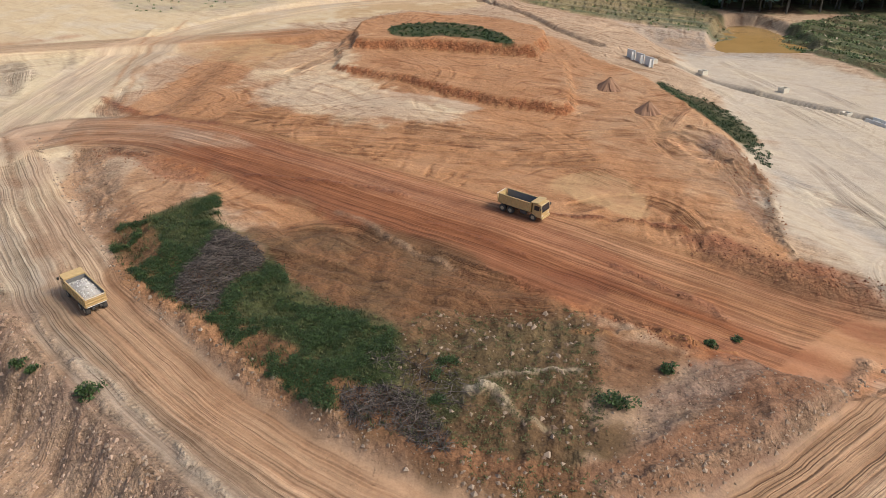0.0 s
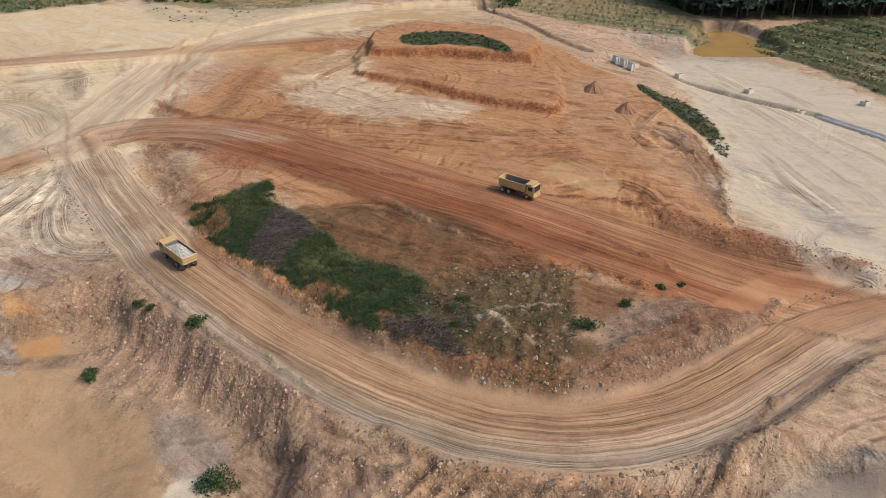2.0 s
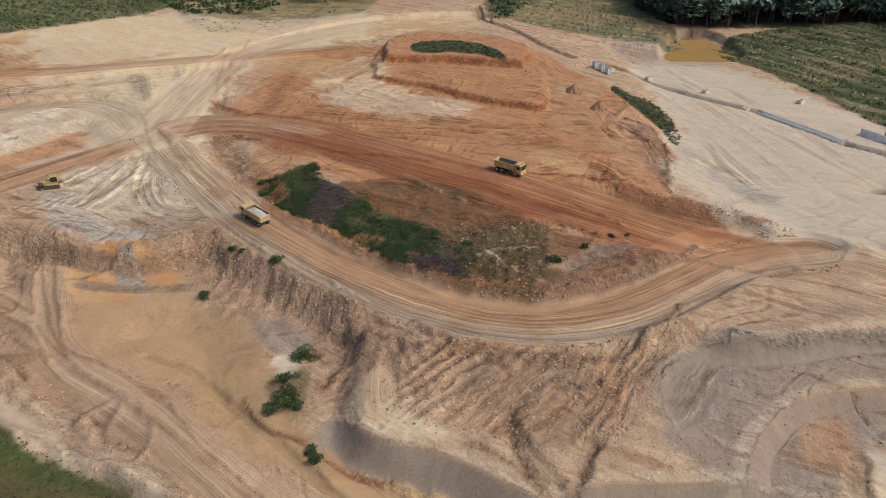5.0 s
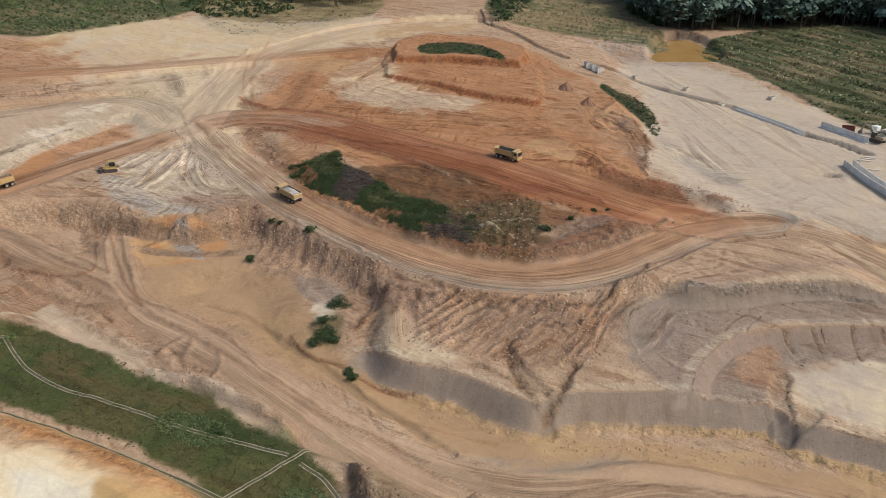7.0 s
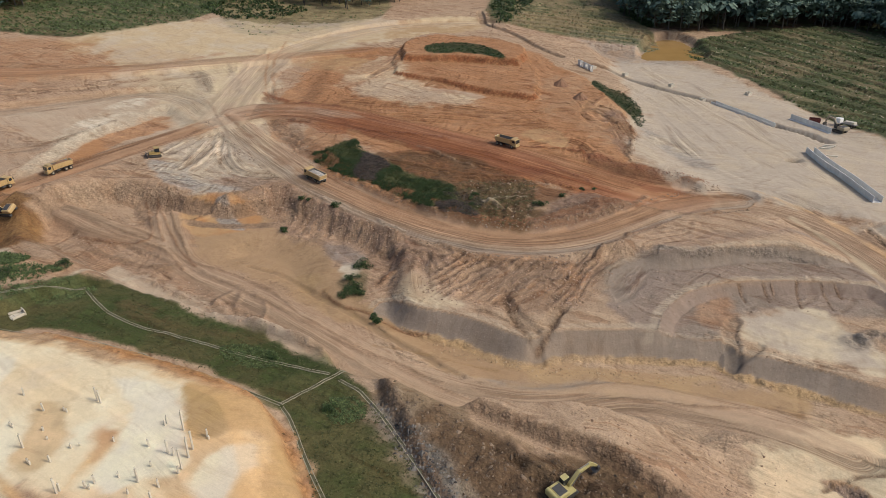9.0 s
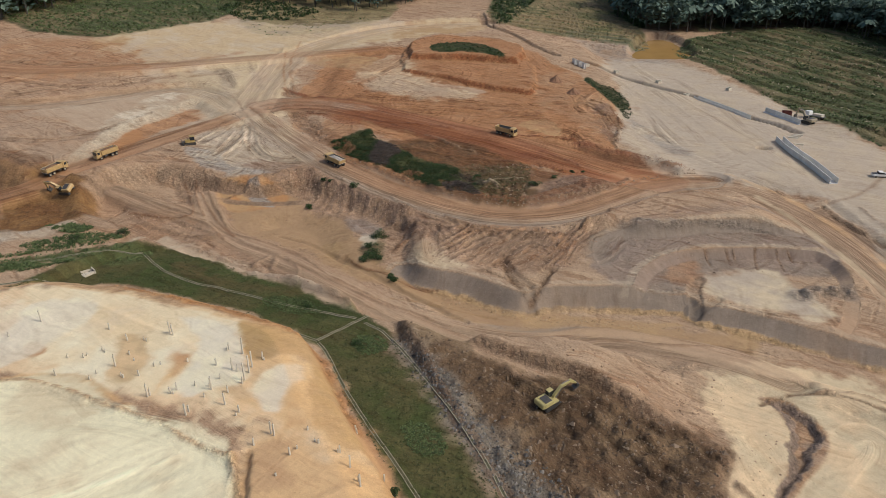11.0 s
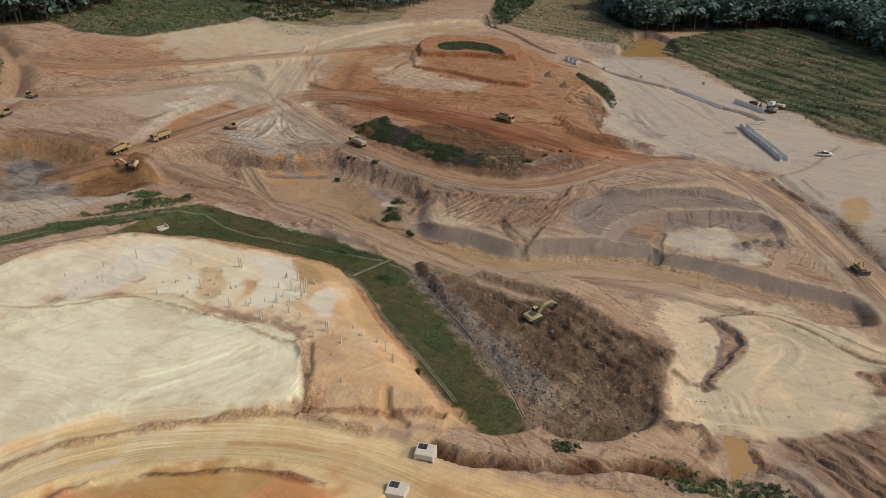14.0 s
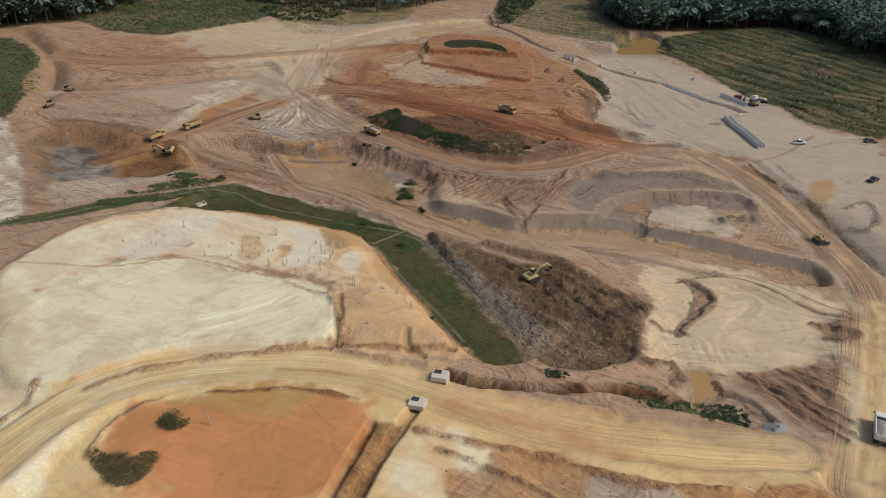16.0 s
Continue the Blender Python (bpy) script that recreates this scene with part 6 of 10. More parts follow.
# planted terraces: low steps along the cleared slopes, with bare risers
for name, (ax, ay), gap, rise in (("plantation_ne", (0.45, -0.89), 11.0, 0.9), ("scrub_nw", (0.80, -0.60), 9.0, 0.5), ("scrub_north", (0.97, -0.24), 9.0, 0.7)):
    shape = smooth_line(PAINT[name][0], True)
    w = window(shape, 3)
    d, _, _, _, inside = nearest_on(X[w], Y[w], shape, True)
    k = step01(np.where(inside, d, -d) / 3.0)
    across = (-ay * X[w] + ax * Y[w]) / gap + 0.5 * fbm(X[w], Y[w], 45, 33, 3) + 0.08 * NOISE["blotch"][w]
    phase = across - np.floor(across)
    Z[w] += rise * k * (1 - phase - 0.8 * step01((phase - 0.86) / 0.14))
    patchy = step01(0.5 + 2.2 * fbm(X[w], Y[w], 16, 34, 4))
    bare = k * step01((phase - 0.72) / 0.1) * step01(0.35 + 1.6 * fbm(X[w] * ax + Y[w] * ay, across * 2, 14, 35, 3)) * 0.8
    green = SOIL["scrub"] * (1 - patchy[..., None]) + SOIL["scrubtan"] * 0.8 * patchy[..., None]
    mixed = green * (1 - bare[..., None]) + SOIL["scrubtan"] * 1.45 * bare[..., None]
    colour[w] = colour[w] * (1 - 0.75 * k[..., None]) + mixed * 0.75 * k[..., None]
    ROUGH[w] = np.maximum(ROUGH[w], 0.5 * k)

open_u = 0.52 * X + 0.85 * Y + 7 * NOISE["wide"] + 1.5 * NOISE["mid"]
open_v = 0.85 * X - 0.52 * Y
first = (TRACK_W < 0.02) & (ON_FACE < 0.3)
TRACK_U = np.where(first, open_u, TRACK_U)
TRACK_V = np.where(first, open_v, TRACK_V)
TRACK_W = np.where(first, 0.42 * step01(0.4 + 1.4 * NOISE["mid"]) * (1 - GREEN) * (1 - 0.8 * CLEAN), TRACK_W)

# cut faces show the ground beneath
FACE_SOIL = {"pit_floor": ("grey", 0.95), "upper_bench": ("grey", 0.85), "lower_bench": ("purplegrey", 0.85), "lower_terrace": ("red", 0.9), "upper_terrace": ("red", 0.9),
             "pit_west_cliff": ("browntan", 0.9), "hill": ("redbrown", 0.75), "orange_pocket": ("pale", 0.6), "far_cut": ("tan", 0.7), "west_dig": ("ochrebrown", 0.45),
             "east_sink": ("purplegrey", 0.85), "white_hill": ("orangecream", 0.4), "rubble": ("brown", 0.6), "sand_basin": ("sandtan", 0.4)}
for name, (first, strength) in FACE_SOIL.items():
    w, face, along, d, order = FACES[name]
    face = face * (OWNER[w] == order)
    gy, gx = np.gradient(d, GY[w[0]], GX[w[1]])
    if name in ("lower_terrace", "upper_terrace", "hill"):
        face = face * step01(2.6 * gy - (0.9 if name == "hill" else 0.5))
    k = (face * strength * (1 - ROAD_W[w]) * step01(1.0 + 0.8 * NOISE["mid"][w]))[..., None]
    if name in BENCHES:
        k = k * step01(0.9 - 1.6 * gy)[..., None]
        ROUGH[w] *= 1 - 0.8 * face
        CLEAN[w] = np.maximum(CLEAN[w], 0.8 * face)
    TRACK_W[w] *= 1 - face
    band = 1 + 0.13 * fbm(along, d * 0.1, 2.6, 71, 3)
    colour[w] = colour[w] * (1 - k) + SOIL[first] * band[..., None] * k
    m = (face > 0.3) & (ROAD_W[w] < 0.3)
    TRACK_U[w] = np.where(m, along, TRACK_U[w])
    TRACK_V[w] = np.where(m, d * 3, TRACK_V[w])
    TRACK_W[w] = np.where(m, 0.05, TRACK_W[w])
    ON_FACE[w] = np.maximum(ON_FACE[w], face)
    if name in BENCHES:
        bank = AREAS[name][4]
        own = (ROAD_W[w] < 0.5) * step01(0.9 + 0.8 * NOISE["mid"][w])
        own = own * step01(-2.2 * gy)
        tread = (own * step01((d + 2.0 + 0.8 * NOISE["blotch"][w]) / 0.6) * step01((-0.1 - d) / 0.4) * 0.45)[..., None]
        colour[w] = colour[w] * (1 - tread) + SOIL["pale"] * tread
        if name == "pit_floor":
            toe = (own * step01((d - bank + 0.9 + 0.5 * NOISE["fine"][w]) / 0.5) * step01((bank + 1.3 + 1.2 * NOISE["blotch"][w] - d) / 0.8) * 0.85)[..., None]
            colour[w] = colour[w] * (1 - toe) + SOIL["sand"] * toe
            ROUGH[w] = np.maximum(ROUGH[w], 0.6 * toe[..., 0])
            Z[w] += 0.35 * toe[..., 0] * np.clip(0.6 + NOISE["clod"][w], 0, 1.5)

# how deep the wheels have worn each road
for name, grip in (("culvert_track", 0.3), ("north_road", 0.25), ("northwest_road", 0.5), ("plateau_road", 0.5), ("pit_track_east", 0.6), ("pit_track", 0.35), ("pit_branch", 0.35), ("haul_road", 0.7), ("haul_road_east", 0.6), ("red_road", 0.7)):
    path = smooth_line(ROADS[name][0])
    w = window(path, ROADS[name][2])
    d = nearest_on(X[w], Y[w], path, False)[0]
    TRACK_W[w] = np.where(d < ROADS[name][2] * 0.5 + 2, TRACK_W[w] * grip, TRACK_W[w])

# driven surfaces have soils of their own
ROAD_SOIL = {"haul_road": ("pinktan", 0.75), "haul_road_east": ("pinktan", 0.3), "red_road": ("red", 0.3), "west_road": ("rust", 0.6), "north_road": ("pinkpale", 0.2),
             "northwest_road": ("pale", 0.5), "plateau_road": ("rust", 0.4), "pit_track": ("pinktan", 0.7), "pit_track_east": ("pinktan", 0.6), "pit_branch": ("pinktan", 0.6),
             "culvert_track": ("roadcream", 0.45)}
for name, (line, heights, width) in ROADS.items():
    path = smooth_line(line)
    w = window(path, width)
    d, along = nearest_on(X[w] + 0.8 * NOISE["warp_x"][w], Y[w] + 0.8 * NOISE["warp_y"][w], path, False)[:2]
    first, strength = ROAD_SOIL[name]
    if name == "haul_road":
        strength = 0.15 + (strength - 0.15) * step01((along - 48) / 30)
    k = (step01((width * 0.5 + 0.8 - d) / 1.6 + 0.5 * NOISE["fine"][w]) * strength)[..., None]
    colour[w] = colour[w] * (1 - k) + SOIL[first] * k
    if name == "haul_road":
        u = TRACK_U[w]
        inner = (k[..., 0] * step01((u + 2.5) / 3 + 0.4 * NOISE["mid"][w]) * 0.85)[..., None]
        colour[w] = colour[w] * (1 - inner) + SOIL["redtan"] * inner
        shoulder = (k[..., 0] * step01((-u - 2.6) / 1.2 + 0.5 * NOISE["fine"][w]) * 0.8)[..., None]
        colour[w] = colour[w] * (1 - shoulder) + SOIL["greyroad"] * shoulder

# tyre-worn bundles across the open ground
RUT = np.zeros_like(Z)
for name, (line, width, darkness) in TRACKS.items():
    path = smooth_line(line, False, 3)
    w = window(path, width)
    d, along, side, index, _ = nearest_on(X[w] + 0.4 * NOISE["warp_x"][w], Y[w] + 0.4 * NOISE["warp_y"][w], path, False)
    k = step01((width * 0.55 - d) / (width * 0.3)) * step01(0.7 + 0.9 * NOISE["mid"][w])
    length = np.hypot(*np.diff(path, axis=0).T).sum()
    k = k * step01(along / (0.6 * width)) * step01((length - along) / (0.6 * width))
    u = d * side
    rut = 1.1 * fbm(u, along * 0.02 + 50, 1.3, 41, 2) + 0.6 * ridged(u, along * 0.015 + 20, 1.7, 42, 1) - 0.2
    k = k * (1 - 0.7 * ROAD_W[w]) * (1 - 0.8 * ON_FACE[w]) * (1 - 0.6 * CLEAN[w])
    RUT[w] += k * rut
    tone = 1 + k * (-0.62 * darkness * np.clip(rut + 0.2, 0, 1) + 0.2 * rut)
    colour[w] *= tone[..., None]
    m = (k > 0.3) & (ROAD_W[w] < 0.3)
    TRACK_W[w] = np.where(m, 0.8 * step01((k - 0.3) / 0.4), TRACK_W[w] * np.where(ROAD_W[w] < 0.3, 1 - step01(k / 0.3), 1))
    TRACK_U[w] = np.where(m, u, TRACK_U[w])
    TRACK_V[w] = np.where(m, along, TRACK_V[w])

# combed ground: broken ridges along a direction, their shading also put into the colour
for name, (outline, (ax, ay), spacing, height, tone) in SCORED.items():
    shape = smooth_line(outline, True)
    w = window(shape, 4)
    x, y = X[w], Y[w]
    d, _, _, _, inside = nearest_on(x + 1.5 * NOISE["warp_x"][w], y + 1.5 * NOISE["warp_y"][w], shape, True)
    k = step01(0.3 + np.where(inside, d, -d) / 3.0 + 0.4 * NOISE["blotch"][w]) * (1 - ROAD_W[w])
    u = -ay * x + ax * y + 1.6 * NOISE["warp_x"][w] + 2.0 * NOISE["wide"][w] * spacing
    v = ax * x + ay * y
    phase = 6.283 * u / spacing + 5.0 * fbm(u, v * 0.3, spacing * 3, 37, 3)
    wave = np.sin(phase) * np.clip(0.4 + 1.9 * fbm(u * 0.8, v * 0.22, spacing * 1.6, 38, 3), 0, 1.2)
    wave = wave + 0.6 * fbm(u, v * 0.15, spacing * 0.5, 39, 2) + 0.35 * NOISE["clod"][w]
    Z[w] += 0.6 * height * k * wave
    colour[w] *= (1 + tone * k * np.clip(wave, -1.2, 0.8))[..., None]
    m = (k > 0.4) & (ROAD_W[w] < 0.3)
    TRACK_U[w] = np.where(m, u, TRACK_U[w])
    TRACK_V[w] = np.where(m, v, TRACK_V[w])
    TRACK_W[w] = np.where(m, min(0.34, 1.7 * tone) * step01((k - 0.4) / 0.4), TRACK_W[w] * np.where(ROAD_W[w] < 0.3, 1 - step01(k / 0.4), 1))

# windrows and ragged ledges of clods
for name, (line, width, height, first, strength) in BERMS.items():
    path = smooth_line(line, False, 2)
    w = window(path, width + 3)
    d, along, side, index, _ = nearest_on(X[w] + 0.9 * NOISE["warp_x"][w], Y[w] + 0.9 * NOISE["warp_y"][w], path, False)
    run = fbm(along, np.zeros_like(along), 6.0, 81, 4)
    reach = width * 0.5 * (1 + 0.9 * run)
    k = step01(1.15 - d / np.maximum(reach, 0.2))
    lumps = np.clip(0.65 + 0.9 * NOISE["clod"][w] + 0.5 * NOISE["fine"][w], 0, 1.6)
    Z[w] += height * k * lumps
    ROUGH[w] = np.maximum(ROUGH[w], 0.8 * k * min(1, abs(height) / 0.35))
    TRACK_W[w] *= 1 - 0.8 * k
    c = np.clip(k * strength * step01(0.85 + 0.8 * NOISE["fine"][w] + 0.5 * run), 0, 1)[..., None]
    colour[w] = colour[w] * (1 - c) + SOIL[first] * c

# the driven surface: ruts, with dust on the crests and darker grooves
rut = 1.5 * fbm(TRACK_U, TRACK_V * 0.025, 2.0, 43, 2)
dust = np.array(SOIL["tanred"])
grow = (ROAD_W * step01(0.42 + 0.3 * NOISE["mid"] + 0.9 * rut) * 0.22)[..., None]
colour = colour * (1 - grow) + dust * grow
colour *= (1 + ROAD_W * np.clip(0.26 * rut, -0.35, 0.2))[..., None]
# ditch and trench hollows darkened: their shade put into the soil colour
colour *= (1 - 0.2 * DITCH_SHADE * step01(0.8 + NOISE["mid"]))[..., None]
Z += ROAD_W * 0.15 * rut + 0.36 * RUT

# general relief
loose = np.clip(ROUGH, 0, 1) * (1 - 0.7 * ROAD_W)
Z += loose * (0.30 * NOISE["clod"] + 0.12 * ridged(X, Y, 5, 51, 3))
Z += (1 - ROAD_W) * (0.18 * NOISE["mid"] + (0.15 * NOISE["fine"] + 0.11 * NOISE["clod"]) * (1 - 0.75 * CLEAN))
for name, amount in (("rubble_brown", 0.95), ("rubble_dark", 0.5), ("red_clods", 0.7), ("red_bank_se", 0.6), ("red_clods_west", 0.5),
                     ("purple_west", 0.4), ("purple_flank", 0.35), ("olive_rock", 0.5), ("dull_flank", 0.3), ("flank_brown", 0.25), ("red_fan", 0.5), ("bank_tan", 0.6), ("rim_brown", 0.5), ("veg_ground", 0.5),
                     ("pit_bank_brown", 0.2), ("red_ruts_ne", 0.5), ("dig_brown", 0.4), ("dig_fan", 0.4), ("cut_face_far", 0.4)):
    outline = smooth_line(PAINT[name][0], True)
    w = window(outline, 3)
    d, _, _, _, inside = nearest_on(X[w], Y[w], outline, True)
    k = step01(np.where(inside, d, -d) / 2.5) * amount * (1 - ROAD_W[w])
    Z[w] += k * (0.45 * NOISE["clod"][w] + 0.5 * fbm(X[w], Y[w], 4.5, 52, 3))
    ROUGH[w] = np.maximum(ROUGH[w], np.minimum(k, 0.5))
colour *= (1 + (0.10 * NOISE["mid"] + 0.10 * NOISE["fine"] + 0.07 * NOISE["blotch"]) * (1 - 0.6 * CLEAN))[..., None]
colour *= (1 + loose * 0.25 * (NOISE["clod"] - 0.2))[..., None]
colour = np.clip(colour, 0.01, 0.8)


def ground_at(x, y):
    """The ground's height at a place."""
    i = int(np.clip(np.searchsorted(GX, x) - 1, 0, len(GX) - 2))
    j = int(np.clip(np.searchsorted(GY, y) - 1, 0, len(GY) - 2))
    fx, fy = (x - GX[i]) / (GX[i + 1] - GX[i]), (y - GY[j]) / (GY[j + 1] - GY[j])
    a, b = Z[j, i] * (1 - fx) + Z[j, i + 1] * fx, Z[j + 1, i] * (1 - fx) + Z[j + 1, i + 1] * fx
    return float(a * (1 - fy) + b * fy)


# ---- materials ----
def nodes_of(name):
    m = bpy.data.materials.new(name)
    m.use_nodes = True
    t = m.node_tree
    return m, t, t.nodes["Principled BSDF"]


def add(t, kind, **inputs):
    n = t.nodes.new(kind)
    for k, v in inputs.items():
        n.inputs[k].default_value = v
    return n


def noise_node(t, vector, scale, detail=4.0, rough=0.6):
    n = add(t, "ShaderNodeTexNoise", Scale=scale, Detail=detail, Roughness=rough)
    t.links.new(vector, n.inputs["Vector"])
    return n.outputs["Fac"]


def maths(t, op, a, b=0.5, c=None, clamp=False):
    n = t.nodes.new("ShaderNodeMath")
    n.operation, n.use_clamp = op, clamp
    for i, v in enumerate((a, b, c)):
        if v is None:
            continue
        if isinstance(v, (int, float)):
            n.inputs[i].default_value = v
        else:
            t.links.new(v, n.inputs[i])
    return n.outputs[0]


def times(t, col, fac):
    """A colour times a grey value."""
    n = t.nodes.new("ShaderNodeVectorMath")
    n.operation = 'SCALE'
    t.links.new(col, n.inputs[0])
    t.links.new(fac, n.inputs["Scale"])
    return n.outputs[0]


def ground_material():
    m, t, b = nodes_of("earth")
    soil, track = t.nodes.new("ShaderNodeAttribute"), t.nodes.new("ShaderNodeAttribute")
    soil.attribute_name, track.attribute_name = "soil", "track"
    place = t.nodes.new("ShaderNodeNewGeometry").outputs["Position"]
    split = t.nodes.new("ShaderNodeSeparateXYZ")
    t.links.new(track.outputs["Vector"], split.inputs[0])
    lane = t.nodes.new("ShaderNodeCombineXYZ")
    t.links.new(maths(t, 'MULTIPLY', split.outputs[0], 1.25), lane.inputs[0])
    t.links.new(maths(t, 'MULTIPLY', split.outputs[1], 0.035), lane.inputs[1])
    streak = noise_node(t, lane.outputs[0], 1.3, 4.0, 0.6)
    streak = maths(t, 'MULTIPLY', maths(t, 'SUBTRACT', streak, 0.5), split.outputs[2])
    grain, patch, speck = noise_node(t, place, 2.2, 4.0, 0.6), noise_node(t, place, 0.35, 6.0, 0.62), noise_node(t, place, 4.5, 3.0, 0.65)
    lump = noise_node(t, place, 0.9, 3.0, 0.55)
    clean = t.nodes.new("ShaderNodeAttribute")
    clean.attribute_name = "clean"
    even = maths(t, 'MULTIPLY_ADD', clean.outputs["Fac"], -0.75, 1.0)
    tone = maths(t, 'MULTIPLY', maths(t, 'SUBTRACT', grain, 0.5), 0.5)
    tone = maths(t, 'MULTIPLY_ADD', maths(t, 'SUBTRACT', patch, 0.5), 0.3, tone)
    tone = maths(t, 'MULTIPLY_ADD', maths(t, 'SUBTRACT', speck, 0.5), 0.95, tone)
    tone = maths(t, 'MULTIPLY_ADD', tone, even, 1.0)
    tone = maths(t, 'MULTIPLY_ADD', streak, 1.6, tone)
    worn = maths(t, 'MULTIPLY', maths(t, 'SUBTRACT', noise_node(t, place, 0.22, 3.0), 0.40), 6.0, clamp=True)
    worn = maths(t, 'MAXIMUM', worn, maths(t, 'MULTIPLY', clean.outputs["Fac"], 1.0))
    groove = None
    for across, length, narrow, weight, shift in ((0.55, 0.010, 22.0, 1.0, 0.0), (1.5, 0.022, 12.0, 0.8, 7.3), (3.7, 0.035, 8.0, 0.32, 19.1)):
        rail = t.nodes.new("ShaderNodeCombineXYZ")
        t.links.new(maths(t, 'MULTIPLY_ADD', split.outputs[0], across, shift), rail.inputs[0])
        t.links.new(maths(t, 'MULTIPLY', split.outputs[1], length), rail.inputs[1])
        n = noise_node(t, rail.outputs[0], 1.0, 2.0, 0.4)
        cut = maths(t, 'SUBTRACT', 1.0, maths(t, 'MULTIPLY', maths(t, 'ABSOLUTE', maths(t, 'SUBTRACT', n, 0.5)), narrow), clamp=True)
        crest = maths(t, 'SUBTRACT', 1.0, maths(t, 'MULTIPLY', maths(t, 'ABSOLUTE', maths(t, 'SUBTRACT', n, 0.60)), narrow), clamp=True)
        both = maths(t, 'MULTIPLY_ADD', crest, -0.55, cut)
        both = maths(t, 'MULTIPLY', both, weight)
        groove = both if groove is None else maths(t, 'MAXIMUM', groove, both)
    groove = maths(t, 'MULTIPLY', maths(t, 'MULTIPLY', groove, worn), split.outputs[2])
    driven = t.nodes.new("ShaderNodeAttribute")
    driven.attribute_name = "driven"
    for field, turns, shift in ((0.014, 30.0, 0.0), (0.022, 21.0, 90.0), (0.04, 12.0, 300.0)):
        moved = add(t, "ShaderNodeVectorMath")
        moved.inputs[1].default_value = (shift, shift * 0.7, 0)
        t.links.new(place, moved.inputs[0])
        n = noise_node(t, moved.outputs[0], field, 1.0, 0.3)
        wave = maths(t, 'ABSOLUTE', maths(t, 'SUBTRACT', maths(t, 'FRACT', maths(t, 'MULTIPLY', n, turns)), 0.5))
        line = maths(t, 'SUBTRACT', 1.0, maths(t, 'MULTIPLY', wave, 7.0), clamp=True)
        edge = maths(t, 'SUBTRACT', 1.0, maths(t, 'MULTIPLY', maths(t, 'ABSOLUTE', maths(t, 'SUBTRACT', wave, 0.2)), 9.0), clamp=True)
        line = maths(t, 'MULTIPLY_ADD', edge, -0.6, line)
        where = maths(t, 'MULTIPLY', maths(t, 'SUBTRACT', noise_node(t, moved.outputs[0], 0.045, 3.0), 0.49), 9.0, clamp=True)
        broken = maths(t, 'MULTIPLY', maths(t, 'SUBTRACT', noise_node(t, moved.outputs[0], 0.5, 2.0), 0.36), 5.0, clamp=True)
        line = maths(t, 'MULTIPLY', maths(t, 'MULTIPLY', line, where), maths(t, 'MULTIPLY', broken, driven.outputs["Fac"]))
        groove = maths(t, 'ADD', groove, maths(t, 'MULTIPLY', line, maths(t, 'MULTIPLY', even, 0.5)))
    # rut shading put into the tone: dark grooves, light crests
    tone = maths(t, 'MULTIPLY_ADD', groove, -0.36, tone)
    tone = maths(t, 'MULTIPLY_ADD', maths(t, 'SUBTRACT', lump, 0.5), 0.16, tone)
    rough = soil.outputs["Alpha"]
    loose = None
    for scale, weight in ((1.1, 1.0), (2.6, 0.55), (6.0, 0.25)):
        cell = add(t, "ShaderNodeTexVoronoi", Scale=scale)
        t.links.new(place, cell.inputs["Vector"])
        piece = maths(t, 'MULTIPLY', maths(t, 'SUBTRACT', 0.55, cell.outputs["Distance"]), weight)
        loose = piece if loose is None else maths(t, 'ADD', loose, piece)
    spread = maths(t, 'MULTIPLY', even, maths(t, 'MULTIPLY_ADD', rough, 0.7, 0.17))
    loose = maths(t, 'MULTIPLY', loose, spread)
    # crevices between clods darkened: their shade goes into the tone
    tone = maths(t, 'MULTIPLY_ADD', maths(t, 'MULTIPLY_ADD', rough, -0.19, maths(t, 'SUBTRACT', loose, 0.03)), 0.8, tone)
    # clods and stones with hard edges, where the ground is broken
    gritty = maths(t, 'MULTIPLY', maths(t, 'SUBTRACT', noise_node(t, place, 0.12, 4.0), 0.42), 7.0, clamp=True)
    gritty = maths(t, 'MULTIPLY', maths(t, 'MAXIMUM', gritty, maths(t, 'MULTIPLY', rough, 1.6, clamp=True)), even)
    chip = None
    for scale, most, gain, amount in ((1.5, 0.55, 14.0, 0.9), (3.1, 0.5, 10.0, 0.8), (0.75, 0.72, 18.0, 0.8)):
        cells = add(t, "ShaderNodeTexVoronoi", Scale=scale)
        bent = add(t, "ShaderNodeVectorMath")
        t.links.new(place, bent.inputs[0])
        wobble = add(t, "ShaderNodeTexNoise", Scale=scale * 2.2, Detail=2.0)
        t.links.new(place, wobble.inputs["Vector"])
        half = t.nodes.new("ShaderNodeVectorMath")
        half.operation = 'SCALE'
        half.inputs["Scale"].default_value = 0.5 / scale
        t.links.new(wobble.outputs["Color"], half.inputs[0])
        t.links.new(half.outputs[0], bent.inputs[1])
        t.links.new(bent.outputs[0], cells.inputs["Vector"])
        seed = t.nodes.new("ShaderNodeSeparateColor")
        t.links.new(cells.outputs["Color"], seed.inputs[0])
        size = maths(t, 'MULTIPLY', maths(t, 'SUBTRACT', seed.outputs[0], most), 0.9, clamp=True)
        piece = maths(t, 'MULTIPLY', maths(t, 'SUBTRACT', size, cells.outputs["Distance"]), gain, clamp=True)
        piece = maths(t, 'MULTIPLY', piece, gritty)
        tone = maths(t, 'MULTIPLY_ADD', maths(t, 'MULTIPLY', piece, maths(t, 'SUBTRACT', seed.outputs[1], 0.52)), amount, tone)
        chip = piece if chip is None else maths(t, 'MAXIMUM', chip, piece)
    tone = maths(t, 'MAXIMUM', tone, 0.18)
    # dust and damp soil lie in long ragged smears along the way the machines go
    soilcol = soil.outputs["Color"]
